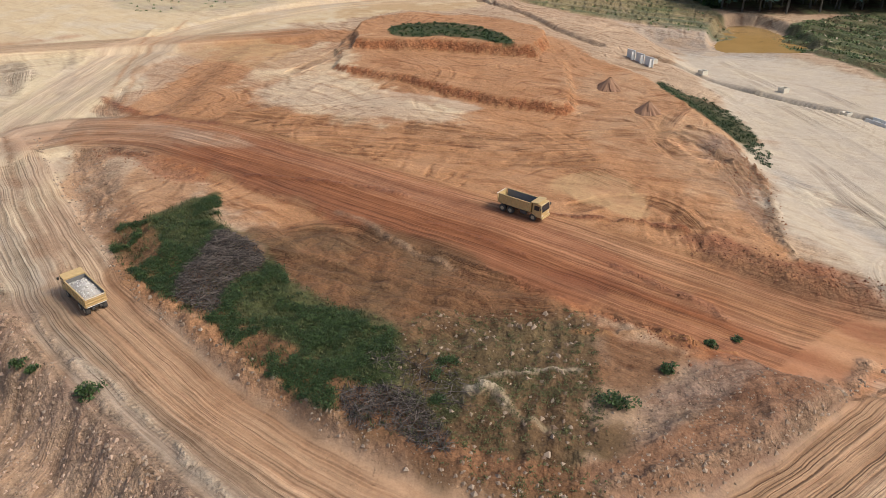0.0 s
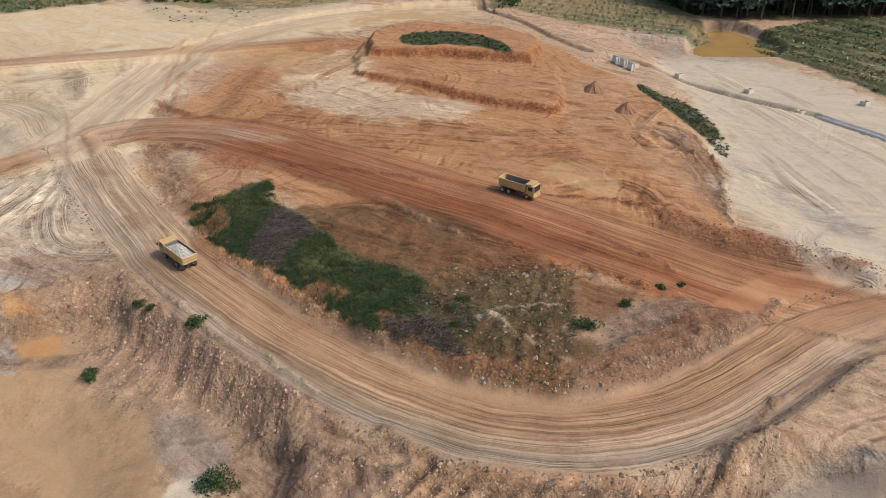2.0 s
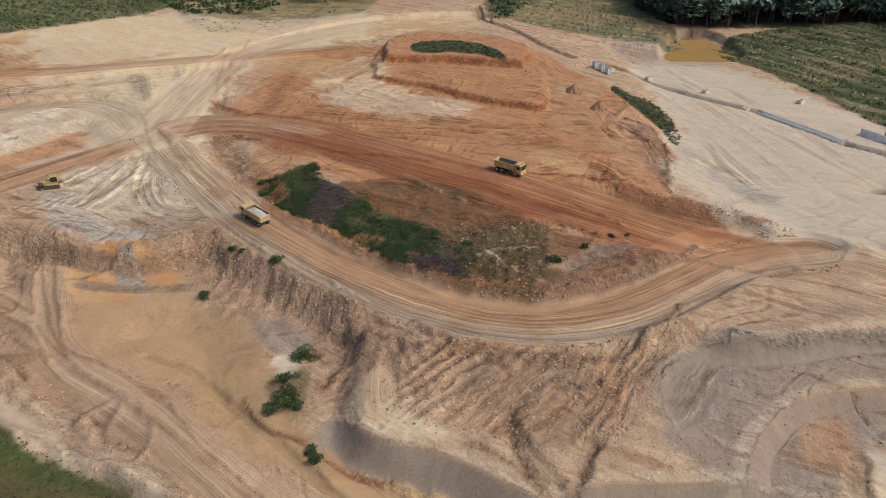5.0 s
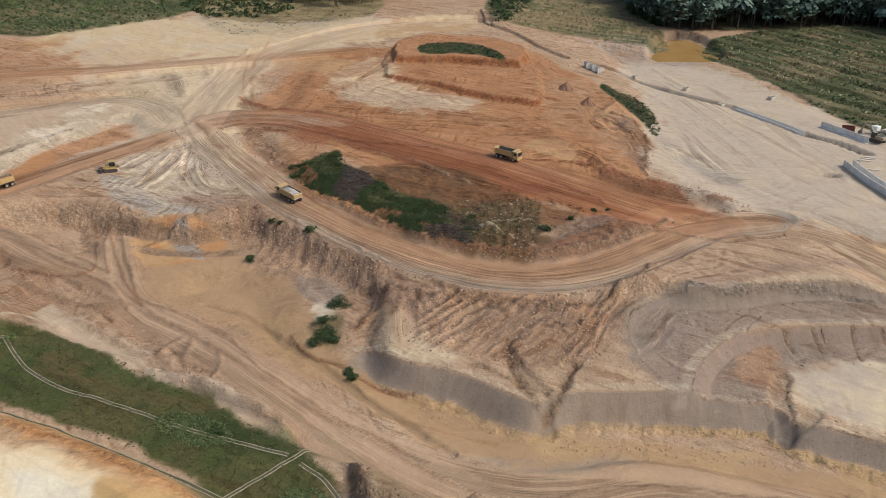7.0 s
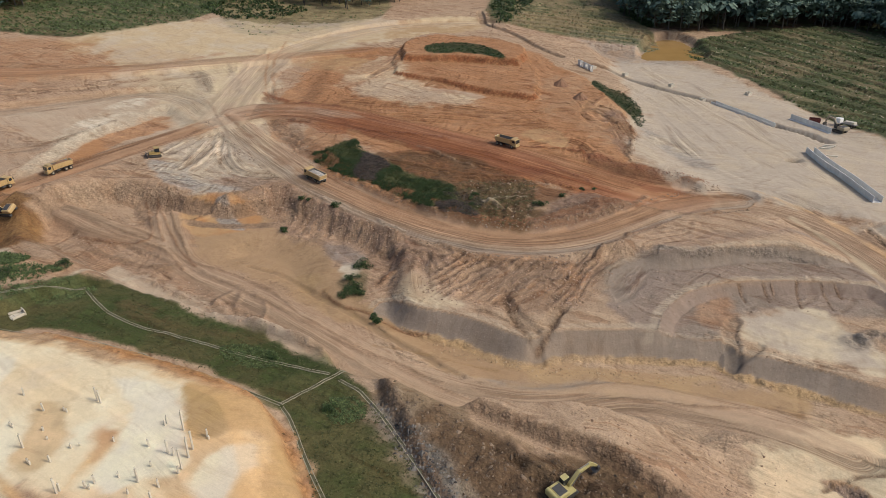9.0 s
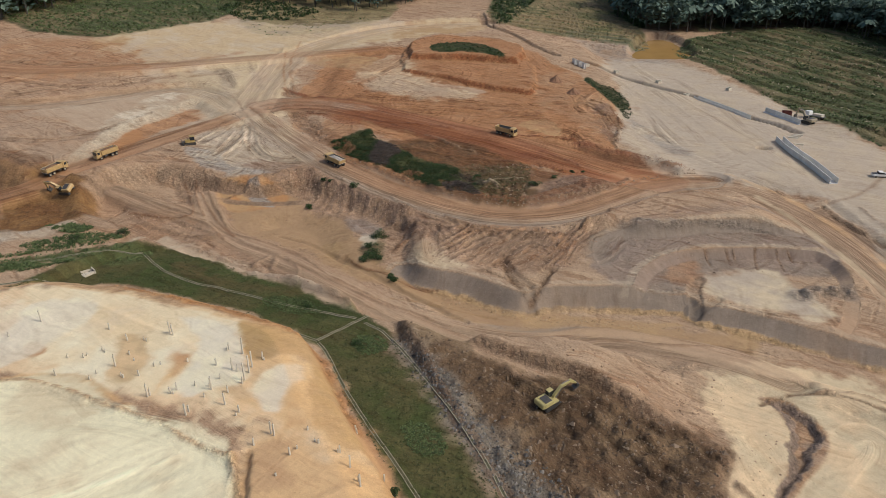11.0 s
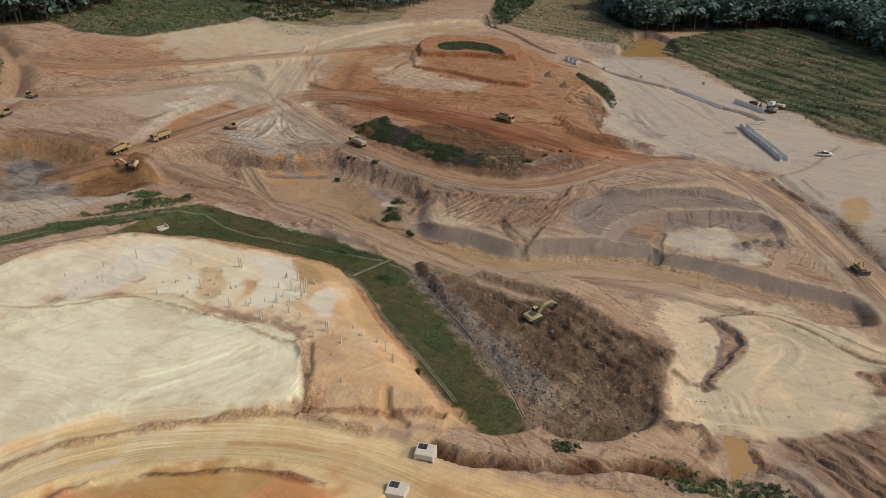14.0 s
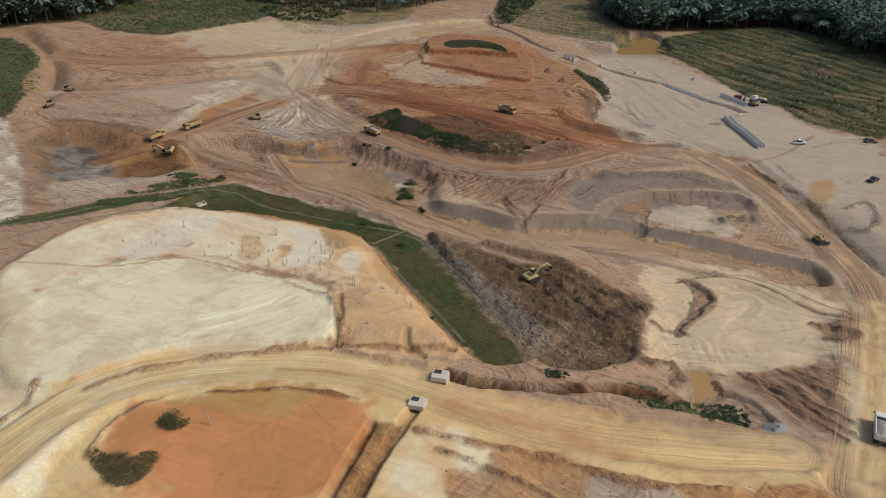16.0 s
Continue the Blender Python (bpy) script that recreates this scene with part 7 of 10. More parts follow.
    for across, length, low, gain, tint, amount, shift in ((0.20, 0.030, 0.53, 16.0, (1.27, 1.28, 1.26), 0.5, 3.0), (0.33, 0.045, 0.55, 16.0, (0.70, 0.60, 0.54), 0.75, 21.0),
                                                           (0.9, 0.05, 0.55, 18.0, (0.74, 0.68, 0.63), 0.6, 47.0), (0.8, 0.07, 0.55, 18.0, (1.22, 1.22, 1.20), 0.45, 71.0)):
        smear = t.nodes.new("ShaderNodeCombineXYZ")
        bend = maths(t, 'MULTIPLY_ADD', maths(t, 'SUBTRACT', noise_node(t, place, 0.09, 2.0), 0.5), 5.0, split.outputs[0])
        t.links.new(maths(t, 'MULTIPLY_ADD', bend, across, shift), smear.inputs[0])
        t.links.new(maths(t, 'MULTIPLY', split.outputs[1], length), smear.inputs[1])
        k = maths(t, 'MULTIPLY', maths(t, 'SUBTRACT', noise_node(t, smear.outputs[0], 1.0, 6.0, 0.66), low), gain, clamp=True)
        k = maths(t, 'MULTIPLY', maths(t, 'MULTIPLY', k, maths(t, 'MULTIPLY', even, amount)), maths(t, 'SUBTRACT', 1.0, maths(t, 'MULTIPLY', soil.outputs["Alpha"], 0.9)))
        tinted = t.nodes.new("ShaderNodeVectorMath")
        tinted.operation = 'MULTIPLY'
        tinted.inputs[1].default_value = tint
        t.links.new(soilcol, tinted.inputs[0])
        blend = t.nodes.new("ShaderNodeMix")
        blend.data_type = 'VECTOR'
        t.links.new(k, blend.inputs["Factor"])
        t.links.new(soilcol, blend.inputs[4])
        t.links.new(tinted.outputs[0], blend.inputs[5])
        soilcol = blend.outputs[1]
    # groove soil is tinted darker and redder
    rut_tint = t.nodes.new("ShaderNodeVectorMath")
    rut_tint.operation = 'MULTIPLY'
    rut_tint.inputs[1].default_value = (0.62, 0.46, 0.37)
    t.links.new(soilcol, rut_tint.inputs[0])
    rutted = t.nodes.new("ShaderNodeMix")
    rutted.data_type = 'VECTOR'
    t.links.new(maths(t, 'MULTIPLY', groove, 0.85, clamp=True), rutted.inputs["Factor"])
    t.links.new(soilcol, rutted.inputs[4])
    t.links.new(rut_tint.outputs[0], rutted.inputs[5])
    cap = t.nodes.new("ShaderNodeVectorMath")
    cap.operation = 'MINIMUM'
    cap.inputs[1].default_value = (0.82, 0.76, 0.64)
    t.links.new(times(t, rutted.outputs[1], tone), cap.inputs[0])
    t.links.new(cap.outputs[0], b.inputs["Base Color"])
    b.inputs["Roughness"].default_value = 0.94
    b.inputs["Specular IOR Level"].default_value = 0.2
    height = maths(t, 'MULTIPLY', maths(t, 'MULTIPLY_ADD', grain, 0.18, maths(t, 'MULTIPLY', lump, 0.3)), maths(t, 'MULTIPLY', even, maths(t, 'MULTIPLY_ADD', rough, 0.75, 0.5)))
    height = maths(t, 'MULTIPLY_ADD', groove, -0.24, height)
    height = maths(t, 'MULTIPLY_ADD', streak, 0.25, height)
    height = maths(t, 'MULTIPLY_ADD', loose, 0.42, height)
    height = maths(t, 'MULTIPLY_ADD', chip, 0.12, height)
    bump = add(t, "ShaderNodeBump", Strength=0.9, Distance=1.0)
    t.links.new(height, bump.inputs["Height"])
    t.links.new(bump.outputs[0], b.inputs["Normal"])
    return m


EARTH = ground_material()


def link_ground():
    ny, nx = X.shape
    mesh = bpy.data.meshes.new("ground")
    mesh.vertices.add(nx * ny)
    mesh.vertices.foreach_set("co", np.stack([X, Y, Z], -1).astype(np.float32).ravel())
    a = (np.arange(ny - 1)[:, None] * nx + np.arange(nx - 1)[None, :]).ravel()
    quads = np.stack([a, a + 1, a + nx + 1, a + nx], 1).astype(np.int32)
    mesh.loops.add(quads.size)
    mesh.loops.foreach_set("vertex_index", quads.ravel())
    mesh.polygons.add(len(quads))
    mesh.polygons.foreach_set("loop_start", np.arange(0, quads.size, 4, dtype=np.int32))
    mesh.update(calc_edges=True)
    mesh.polygons.foreach_set("use_smooth", np.ones(len(quads), bool))
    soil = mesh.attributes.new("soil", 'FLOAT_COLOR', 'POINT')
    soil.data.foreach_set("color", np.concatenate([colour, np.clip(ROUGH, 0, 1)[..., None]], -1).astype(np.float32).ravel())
    track = mesh.attributes.new("track", 'FLOAT_VECTOR', 'POINT')
    track.data.foreach_set("vector", np.stack([TRACK_U, TRACK_V, TRACK_W], -1).astype(np.float32).ravel())
    driven = mesh.attributes.new("driven", 'FLOAT', 'POINT')
    open_ground = (1 - GREEN) * (1 - np.clip(1.4 * ROUGH, 0, 1)) * (1 - 0.75 * ROAD_W) * (1 - ON_FACE)
    driven.data.foreach_set("value", open_ground.astype(np.float32).ravel())
    clean = mesh.attributes.new("clean", 'FLOAT', 'POINT')
    clean.data.foreach_set("value", np.clip(np.maximum(CLEAN, 0.8 * ROAD_W) * (1 - ROUGH), 0, 1).astype(np.float32).ravel())
    mesh.materials.append(EARTH)
    return tagged(new("ground", mesh), "bare earthworks of red, tan and pale graded soil with tyre ruts", "ground", kind="structure")


ground = link_ground()

# ---- water ----
def water_material():
    m, t, b = nodes_of("muddy_water")
    place = t.nodes.new("ShaderNodeNewGeometry").outputs["Position"]
    n = noise_node(t, place, 0.12, 3.0)
    ramp = t.nodes.new("ShaderNodeValToRGB")
    ramp.color_ramp.elements[0].color, ramp.color_ramp.elements[1].color = (.32, .19, .06, 1), (.44, .27, .10, 1)
    t.links.new(n, ramp.inputs[0])
    t.links.new(ramp.outputs[0], b.inputs["Base Color"])
    b.inputs["Roughness"].default_value = 0.14
    bump = add(t, "ShaderNodeBump", Strength=0.05, Distance=0.3)
    t.links.new(noise_node(t, place, 1.5, 3.0), bump.inputs["Height"])
    t.links.new(bump.outputs[0], b.inputs["Normal"])
    return m


MUDDY = water_material()
for name, (outline, level) in WATER.items():
    shape = smooth_line(outline, True)
    centre = shape.mean(0)
    bm = bmesh.new()
    bm.faces.new([bm.verts.new((*(centre + (p - centre) * 1.12), level)) for p in shape])
    bmesh.ops.recalc_face_normals(bm, faces=bm.faces)
    if next(iter(bm.faces)).normal.z < 0:
        bmesh.ops.reverse_faces(bm, faces=bm.faces)
    mesh = bpy.data.meshes.new(name)
    bm.to_mesh(mesh)
    bm.free()
    mesh.materials.append(MUDDY)
    tagged(new("water", mesh), "shallow ochre muddy water standing in a hollow", "water", kind="structure")


# ---- building kit ----
def plain(name, rgb, rough=0.6, metal=0.0, grime=0.35, scale=2.5, vary=0.0):
    """Paint, rubber, concrete or wood with grime at two scales; vary: difference from object to object."""
    m, t, b = nodes_of(name)
    place = t.nodes.new("ShaderNodeTexCoord").outputs["Object"]
    tone = maths(t, 'MULTIPLY_ADD', noise_node(t, place, scale, 5.0, 0.7), grime * 1.6, 1 - grime * 0.8)
    tone = maths(t, 'MULTIPLY_ADD', noise_node(t, place, scale * 7, 3.0, 0.7), grime, tone)
    tone = maths(t, 'SUBTRACT', tone, grime * 0.5)
    if vary:
        info = t.nodes.new("ShaderNodeObjectInfo")
        tone = maths(t, 'MULTIPLY_ADD', info.outputs["Random"], vary, tone)
    rgbn = t.nodes.new("ShaderNodeRGB")
    rgbn.outputs[0].default_value = (*rgb, 1)
    t.links.new(times(t, rgbn.outputs[0], tone), b.inputs["Base Color"])
    b.inputs["Roughness"].default_value, b.inputs["Metallic"].default_value = rough, metal
    return m


def island(name, rgb, other, rough=0.8):
    """Leaves, sticks or stones, each piece a little different."""
    m, t, b = nodes_of(name)
    geo = t.nodes.new("ShaderNodeNewGeometry")
    ramp = t.nodes.new("ShaderNodeValToRGB")
    ramp.color_ramp.elements[0].color, ramp.color_ramp.elements[1].color = (*rgb, 1), (*other, 1)
    t.links.new(geo.outputs["Random Per Island"], ramp.inputs[0])
    t.links.new(ramp.outputs[0], b.inputs["Base Color"])
    b.inputs["Roughness"].default_value = rough
    b.inputs["Specular IOR Level"].default_value = 0.25
    return m


YELLOW = plain("dusty_yellow_paint", (.44, .30, .13), 0.5, 0, 0.45)
EXC_YELLOW = plain("yellow_green_paint", (.40, .34, .14), 0.5, 0, 0.35)
DOZER_YELLOW = plain("dirty_yellow_paint", (.34, .24, .09), 0.6, 0, 0.5)
WHITE = plain("white_paint", (.72, .71, .68), 0.35, 0, 0.15)
BLACKCAR = plain("dark_paint", (.025, .028, .032), 0.3, 0, 0.3)
REDBOX = plain("dark_red_steel", (.13, .03, .022), 0.6, 0, 0.4)
STEEL = plain("worn_dark_steel", (.075, .07, .065), 0.55, 0.3, 0.5)
INNER = plain("bare_bed_steel", (.17, .165, .16), 0.55, 0.2, 0.5)
RUBBER = plain("dusty_rubber", (.045, .04, .035), 0.9, 0, 0.5)
HUB = plain("dusty_hub", (.30, .25, .17), 0.7, 0, 0.4)
GLASS = plain("dark_glass", (.02, .025, .03), 0.08, 0, 0.1)
LAMP = plain("lamp_lens", (.6, .55, .45), 0.2, 0, 0.1)
CONCRETE = plain("precast_concrete", (.54, .525, .49), 0.85, 0, 0.28, 1.2, 0.18)
MOSS = plain("mossy_channel", (.09, .085, .045), 0.95, 0, 0.6)
OLDCONCRETE = plain("weathered_drain_concrete", (.27, .24, .17), 0.9, 0, 0.7, 0.8, 0.15)
CREAMCONCRETE = plain("pale_cast_concrete", (.56, .50, .40), 0.85, 0, 0.25, 1.3)
# dark hatch grating; also painted shade for the sump and pipe openings
GRATE_HOLE = plain("dark_grating_hole_shade", (.03, .035, .04), 0.5, 0.3, 0.2)
TIMBER = plain("weathered_timber", (.36, .29, .20), 0.85, 0, 0.4, 3, 0.25)
ROCKLOAD = island("crushed_rock", (.30, .27, .235), (.55, .52, .47), 0.9)
EARTHLOAD = island("earth_load", (.16, .09, .05), (.28, .17, .10), 0.9)
LEAF = island("broad_leaves", (.007, .018, .006), (.062, .10, .027), 0.6)
SCRUBLEAF = island("scrub_leaves", (.035, .062, .022), (.15, .185, .07), 0.7)
WEEDLEAF = island("weed_leaves", (.007, .017, .005), (.052, .084, .025), 0.65)
# forest leaves lightened and blued: distance haze put into their colour
FORESTLEAF = island("hazy_forest_leaves", (.055, .098, .080), (.15, .205, .15), 0.7)
OLIVELEAF = island("olive_leaves", (.045, .05, .018), (.13, .125, .05), 0.8)
GRASSBLADE = island("grass_blades", (.034, .045, .015), (.115, .112, .046), 0.8)
DRYGRASS = island("tall_grass", (.022, .032, .010), (.10, .105, .040), 0.8)
BARK = plain("pale_bark", (.20, .17, .13), 0.9, 0, 0.4)
# darker bark for the woods, their inner shade put into its colour
WOODBARK = plain("shaded_bark", (.06, .052, .042), 0.9, 0, 0.4)
STICK = island("dead_branches", (.018, .014, .012), (.15, .122, .105), 0.9)
STONE = island("loose_stones", (.16, .105, .07), (.33, .25, .18), 0.9)
SANDLUMP = island("sandy_lumps", (.30, .20, .11), (.46, .33, .20), 0.95)
CLOD = island("red_clods", (.13, .05, .028), (.30, .135, .07), 0.95)
RUBBLESTONE = island("rubble_stones", (.085, .058, .038), (.25, .185, .13), 0.95)
SLATE = island("slate_boulders", (.055, .05, .045), (.235, .215, .19), 0.9)
HEAPSOIL = island("heaped_soil", (.25, .14, .085), (.30, .175, .105), 0.95)
BANKCLOD = island("bank_clods", (.20, .125, .08), (.44, .31, .22), 0.95)
GRAVEL = island("grey_gravel", (.27, .27, .26), (.47, .46, .44), 0.95)


def part(name, bm, material, parent=None, label="", smooth=False):
    mesh = bpy.data.meshes.new(name)
    bm.to_mesh(mesh)
    bm.free()
    mesh.materials.append(material)
    if smooth:
        for f in mesh.polygons:
            f.use_smooth = True
    ob = new(name, mesh)
    if parent is not None:
        ob.parent = parent
    return tagged(ob, label)


def thing(name, label, category, group=""):
    return tagged(new(name), label, category, group)


def box(bm, size, at, bevel=0.0, turn=None, taper=None):
    """A bevelled block; taper: scale of its top in x and y."""
    made = bmesh.ops.create_cube(bm, size=1.0)["verts"]
    for v in made:
        s = taper if taper and v.co.z > 0 else (1, 1)
        v.co = Vector((v.co.x * size[0] * s[0], v.co.y * size[1] * s[1], v.co.z * size[2]))
        if turn is not None:
            v.co = turn @ v.co
        v.co += Vector(at)
    if bevel:
        edges = list({e for v in made for e in v.link_edges})
        bmesh.ops.bevel(bm, geom=edges, offset=bevel, segments=1, affect='EDGES')
    return bm


def prism(bm, profile, y0, y1, bevel=0.0):
    """A side profile (x, z) drawn out from y0 to y1."""
    a = [bm.verts.new((x, y0, z)) for x, z in profile]
    b = [bm.verts.new((x, y1, z)) for x, z in profile]
    faces = [bm.faces.new(a[::-1]), bm.faces.new(b)]
    n = len(profile)
    for i in range(n):
        faces.append(bm.faces.new((a[i], a[(i + 1) % n], b[(i + 1) % n], b[i])))
    bmesh.ops.recalc_face_normals(bm, faces=faces)
    if bevel:
        bmesh.ops.bevel(bm, geom=list({e for f in faces for e in f.edges}), offset=bevel, segments=1, affect='EDGES')
    return bm


def rod(bm, a, b, r0, r1=None, sides=8):
    a, b = Vector(a), Vector(b)
    q = (b - a).to_track_quat('Z', 'Y')
    r1 = r0 if r1 is None else r1
    rings = []
    for p, r in ((a, r0), (b, r1)):
        rings.append([bm.verts.new(p + q @ Vector((r * math.cos(6.2832 * i / sides), r * math.sin(6.2832 * i / sides), 0))) for i in range(sides)])
    for i in range(sides):
        j = (i + 1) % sides
        bm.faces.new((rings[0][i], rings[0][j], rings[1][j], rings[1][i]))
    bm.faces.new(rings[0][::-1])
    bm.faces.new(rings[1])
    return bm


def B():
    return bmesh.new()


def soup(name, verts, faces, material, label, category):
    """Uncountable stuff as one mesh."""
    mesh = bpy.data.meshes.new(name)
    mesh.from_pydata(verts.tolist() if hasattr(verts, "tolist") else verts, [], faces.tolist() if hasattr(faces, "tolist") else faces)
    mesh.materials.append(material)
    return tagged(new(name, mesh), label, category, kind="stuff")


def ground_many(x, y):
    i = np.clip(np.searchsorted(GX, x) - 1, 0, len(GX) - 2)
    j = np.clip(np.searchsorted(GY, y) - 1, 0, len(GY) - 2)
    fx, fy = (x - GX[i]) / (GX[i + 1] - GX[i]), (y - GY[j]) / (GY[j + 1] - GY[j])
    return (Z[j, i] * (1 - fx) + Z[j, i + 1] * fx) * (1 - fy) + (Z[j + 1, i] * (1 - fx) + Z[j + 1, i + 1] * fx) * fy


def grid_at(values, p):
    """A grid's value at the nearest line crossing."""
    i = np.clip(np.searchsorted(GX, p[:, 0]), 0, len(GX) - 1)
    j = np.clip(np.searchsorted(GY, p[:, 1]), 0, len(GY) - 1)
    return values[j, i]


def scatter(outline, count, rng):
    """Places inside an outline."""
    shape = smooth_line(outline, True, 1)
    lo, hi = shape.min(0), shape.max(0)
    p = rng.uniform(lo, hi, (count * 4, 2))
    inside = nearest_on(p[:, 0], p[:, 1], shape, True)[4]
    p = p[inside]
    return p[grid_at(ROAD_W, p) < 0.25][:count]


def cards(centres, sizes, rng, lift=0.35, slim=0.55):
    """Leaves: bent quads at the centres, turned at random."""
    n = len(centres)
    yaw, tip = rng.uniform(0, 6.283, n), rng.normal(lift, 0.5, n)
    a = np.stack([np.cos(yaw) * np.cos(tip), np.sin(yaw) * np.cos(tip), np.sin(tip)], 1) * sizes[:, None]
    s = np.stack([-np.sin(yaw), np.cos(yaw), rng.normal(0, 0.35, n)], 1) * sizes[:, None] * slim
    v = np.stack([centres - a * 0.5, centres + s * 0.5, centres + a * 0.5, centres - s * 0.5], 1).reshape(-1, 3)
    f = np.arange(n * 4).reshape(-1, 4)
    return v, f


def pebbles(places, sizes, rng):
    """Angular stones: squashed, skewed octahedra."""
    base = np.array([(1, 0, 0), (0, 1, 0), (-1, 0, 0), (0, -1, 0), (0.1, 0.1, 0.8), (0, 0, -0.6)])
    tri = np.array([(0, 1, 4), (1, 2, 4), (2, 3, 4), (3, 0, 4), (1, 0, 5), (2, 1, 5), (3, 2, 5), (0, 3, 5)])
    n = len(places)
    v = base[None] * (1 + rng.uniform(-0.45, 0.35, (n, 6, 1))) * sizes[:, None, None]
    yaw = rng.uniform(0, 6.283, n)
    c, s = np.cos(yaw)[:, None], np.sin(yaw)[:, None]
    v = np.stack([v[..., 0] * c - v[..., 1] * s, v[..., 0] * s + v[..., 1] * c, v[..., 2]], -1) + places[:, None]
    f = tri[None] + 6 * np.arange(n)[:, None, None]
    return v.reshape(-1, 3), f.reshape(-1, 3)


def on_ground(p, up=0.0):
    return np.column_stack([p, ground_many(p[:, 0], p[:, 1]) + up])

# ---- woods, scrub, brush and stones ----
rng = np.random.default_rng(7)


def crown_cards(height, spread, count, leaf, rng):
    """A broken crown: leaves on a few uneven clumps."""
    clumps = rng.normal(0, 1, (11, 3)) * (spread * 0.40, spread * 0.40, height * 0.2) + (0, 0, height * 0.62)
    pick = clumps[rng.integers(0, len(clumps), count)]
    offs = rng.normal(0, 1, (count, 3))
    offs /= np.linalg.norm(offs, axis=1)[:, None]
    centres = pick + offs * rng.uniform(0.55, 1.0, (count, 1)) * (spread * 0.36, spread * 0.36, height * 0.13)
    return cards(centres, rng.uniform(0.6, 1.3, count) * leaf, rng, 0.1, 0.6)


def palm_cards(height, spread, rng):
    """A palm: drooping fronds of two bent quads each."""
    v, f = [], []
    for i in range(18):
        a, up = rng.uniform(0, 6.283), rng.uniform(-0.1, 0.9)
        d = np.array([math.cos(a), math.sin(a), 0])
        side = np.array([-d[1], d[0], 0]) * spread * 0.13
        top = np.array([0, 0, height])
        p = [top, top + d * spread * 0.28 + (0, 0, spread * 0.22 * up), top + d * spread * 0.55 + (0, 0, spread * (0.25 * up - 0.22))]
        k = len(v)
        v += [p[0] - side * 0.3, p[0] + side * 0.3, p[1] + side, p[1] - side, p[2] + side * 0.4, p[2] - side * 0.4]
        f += [(k, k + 1, k + 2, k + 3), (k + 3, k + 2, k + 4, k + 5)]
    return np.array(v), np.array(f)


def trunk_cards(height, r, rng):
    lean = rng.normal(0, 0.04, 2) * height
    v = [(r * math.cos(a) * s + lean[0] * u, r * math.sin(a) * s + lean[1] * u, height * u)
         for u, s in ((-0.05, 1.2), (0.5, 0.8), (0.95, 0.45)) for a in (0, 1.2566, 2.5133, 3.7699, 5.0265)]
    f = [(i + k, (i + 1) % 5 + k, (i + 1) % 5 + k + 5, i + k + 5) for k in (0, 5) for i in range(5)]
    return np.array(v), np.array(f)


TREES = []
for i in range(6):
    h, s = rng.uniform(13, 19), rng.uniform(7, 11)
    TREES.append((crown_cards(h, s, 200, 2.2, rng), trunk_cards(h * 0.8, 0.28, rng)))
for i in range(3):
    h = rng.uniform(7, 10)
    TREES.append((palm_cards(h, 8.5, rng), trunk_cards(h, 0.32, rng)))


def wood(name, places, scale, label):
    """A far wood as one mesh of leaves and one of trunks."""
    lv, lf, tv, tf, ln, tn = [], [], [], [], 0, 0
    z = ground_many(places[:, 0], places[:, 1])
    for (x, y), h in zip(places, z):
        (cv, cf), (bv, bf) = TREES[rng.integers(0, len(TREES))]
        k, a = rng.uniform(*scale), rng.uniform(0, 6.283)
        turn = np.array([[math.cos(a), -math.sin(a), 0], [math.sin(a), math.cos(a), 0], [0, 0, 1]]) * k
        lv.append(cv @ turn.T + (x, y, h))
        lf.append(cf + ln)
        ln += len(cv)
        tv.append(bv @ turn.T + (x, y, h))
        tf.append(bf + tn)
        tn += len(bv)
    whole = soup(name, np.vstack(lv), np.vstack(lf), FORESTLEAF, label, "forest")
    mesh = bpy.data.meshes.new("trunks")
    mesh.from_pydata(np.vstack(tv).tolist(), [], np.vstack(tf).tolist())
    mesh.materials.append(WOODBARK)
    new("trunks", mesh).parent = whole


def spaced(p, gap):
    """Thins places to about one in each square."""
    seen, keep = set(), []
    for i, q in enumerate(p):
        k = (int(q[0] // gap), int(q[1] // gap))
        if k not in seen:
            seen.add(k)
            keep.append(i)
    return p[keep]


NE = [(97, 330), (100, 285), (124, 268), (157, 276), (212, 272), (228, 224), (236, 160), (330, 150), (420, 330), (330, 430), (130, 430)]
NW = [(-420, 215), (-330, 200), (-279, 224), (-263, 233), (-243, 242), (-231, 269), (-224, 300), (-235, 420), (-420, 420)]
FARNORTH = [(-262, 345), (-120, 320), (-60, 300), (-40, 310), (20, 420), (130, 430), (130, 520), (-262, 520)]
wood("forest", spaced(scatter(NE, 3000, rng), 7.0), (0.95, 1.45), "dense dark green forest with palms along the clearing")
wood("forest", spaced(scatter(NW, 1200, rng), 7.5), (1.0, 1.5), "dark forest with tall pale trunks behind the plateau")
wood("forest", spaced(scatter(FARNORTH, 1600, rng), 9.0), (0.7, 1.1), "distant dark green forest on the rise")
ring = rng.uniform(-900, 900, (5000, 2))
ring = ring[(np.hypot(ring[:, 0] + 20, ring[:, 1] - 60) > 430) & (ring[:, 1] > np.abs(ring[:, 0]) * 0.45)]
wood("forest", spaced(ring, 28), (1.0, 1.6), "far woods around the earthworks")


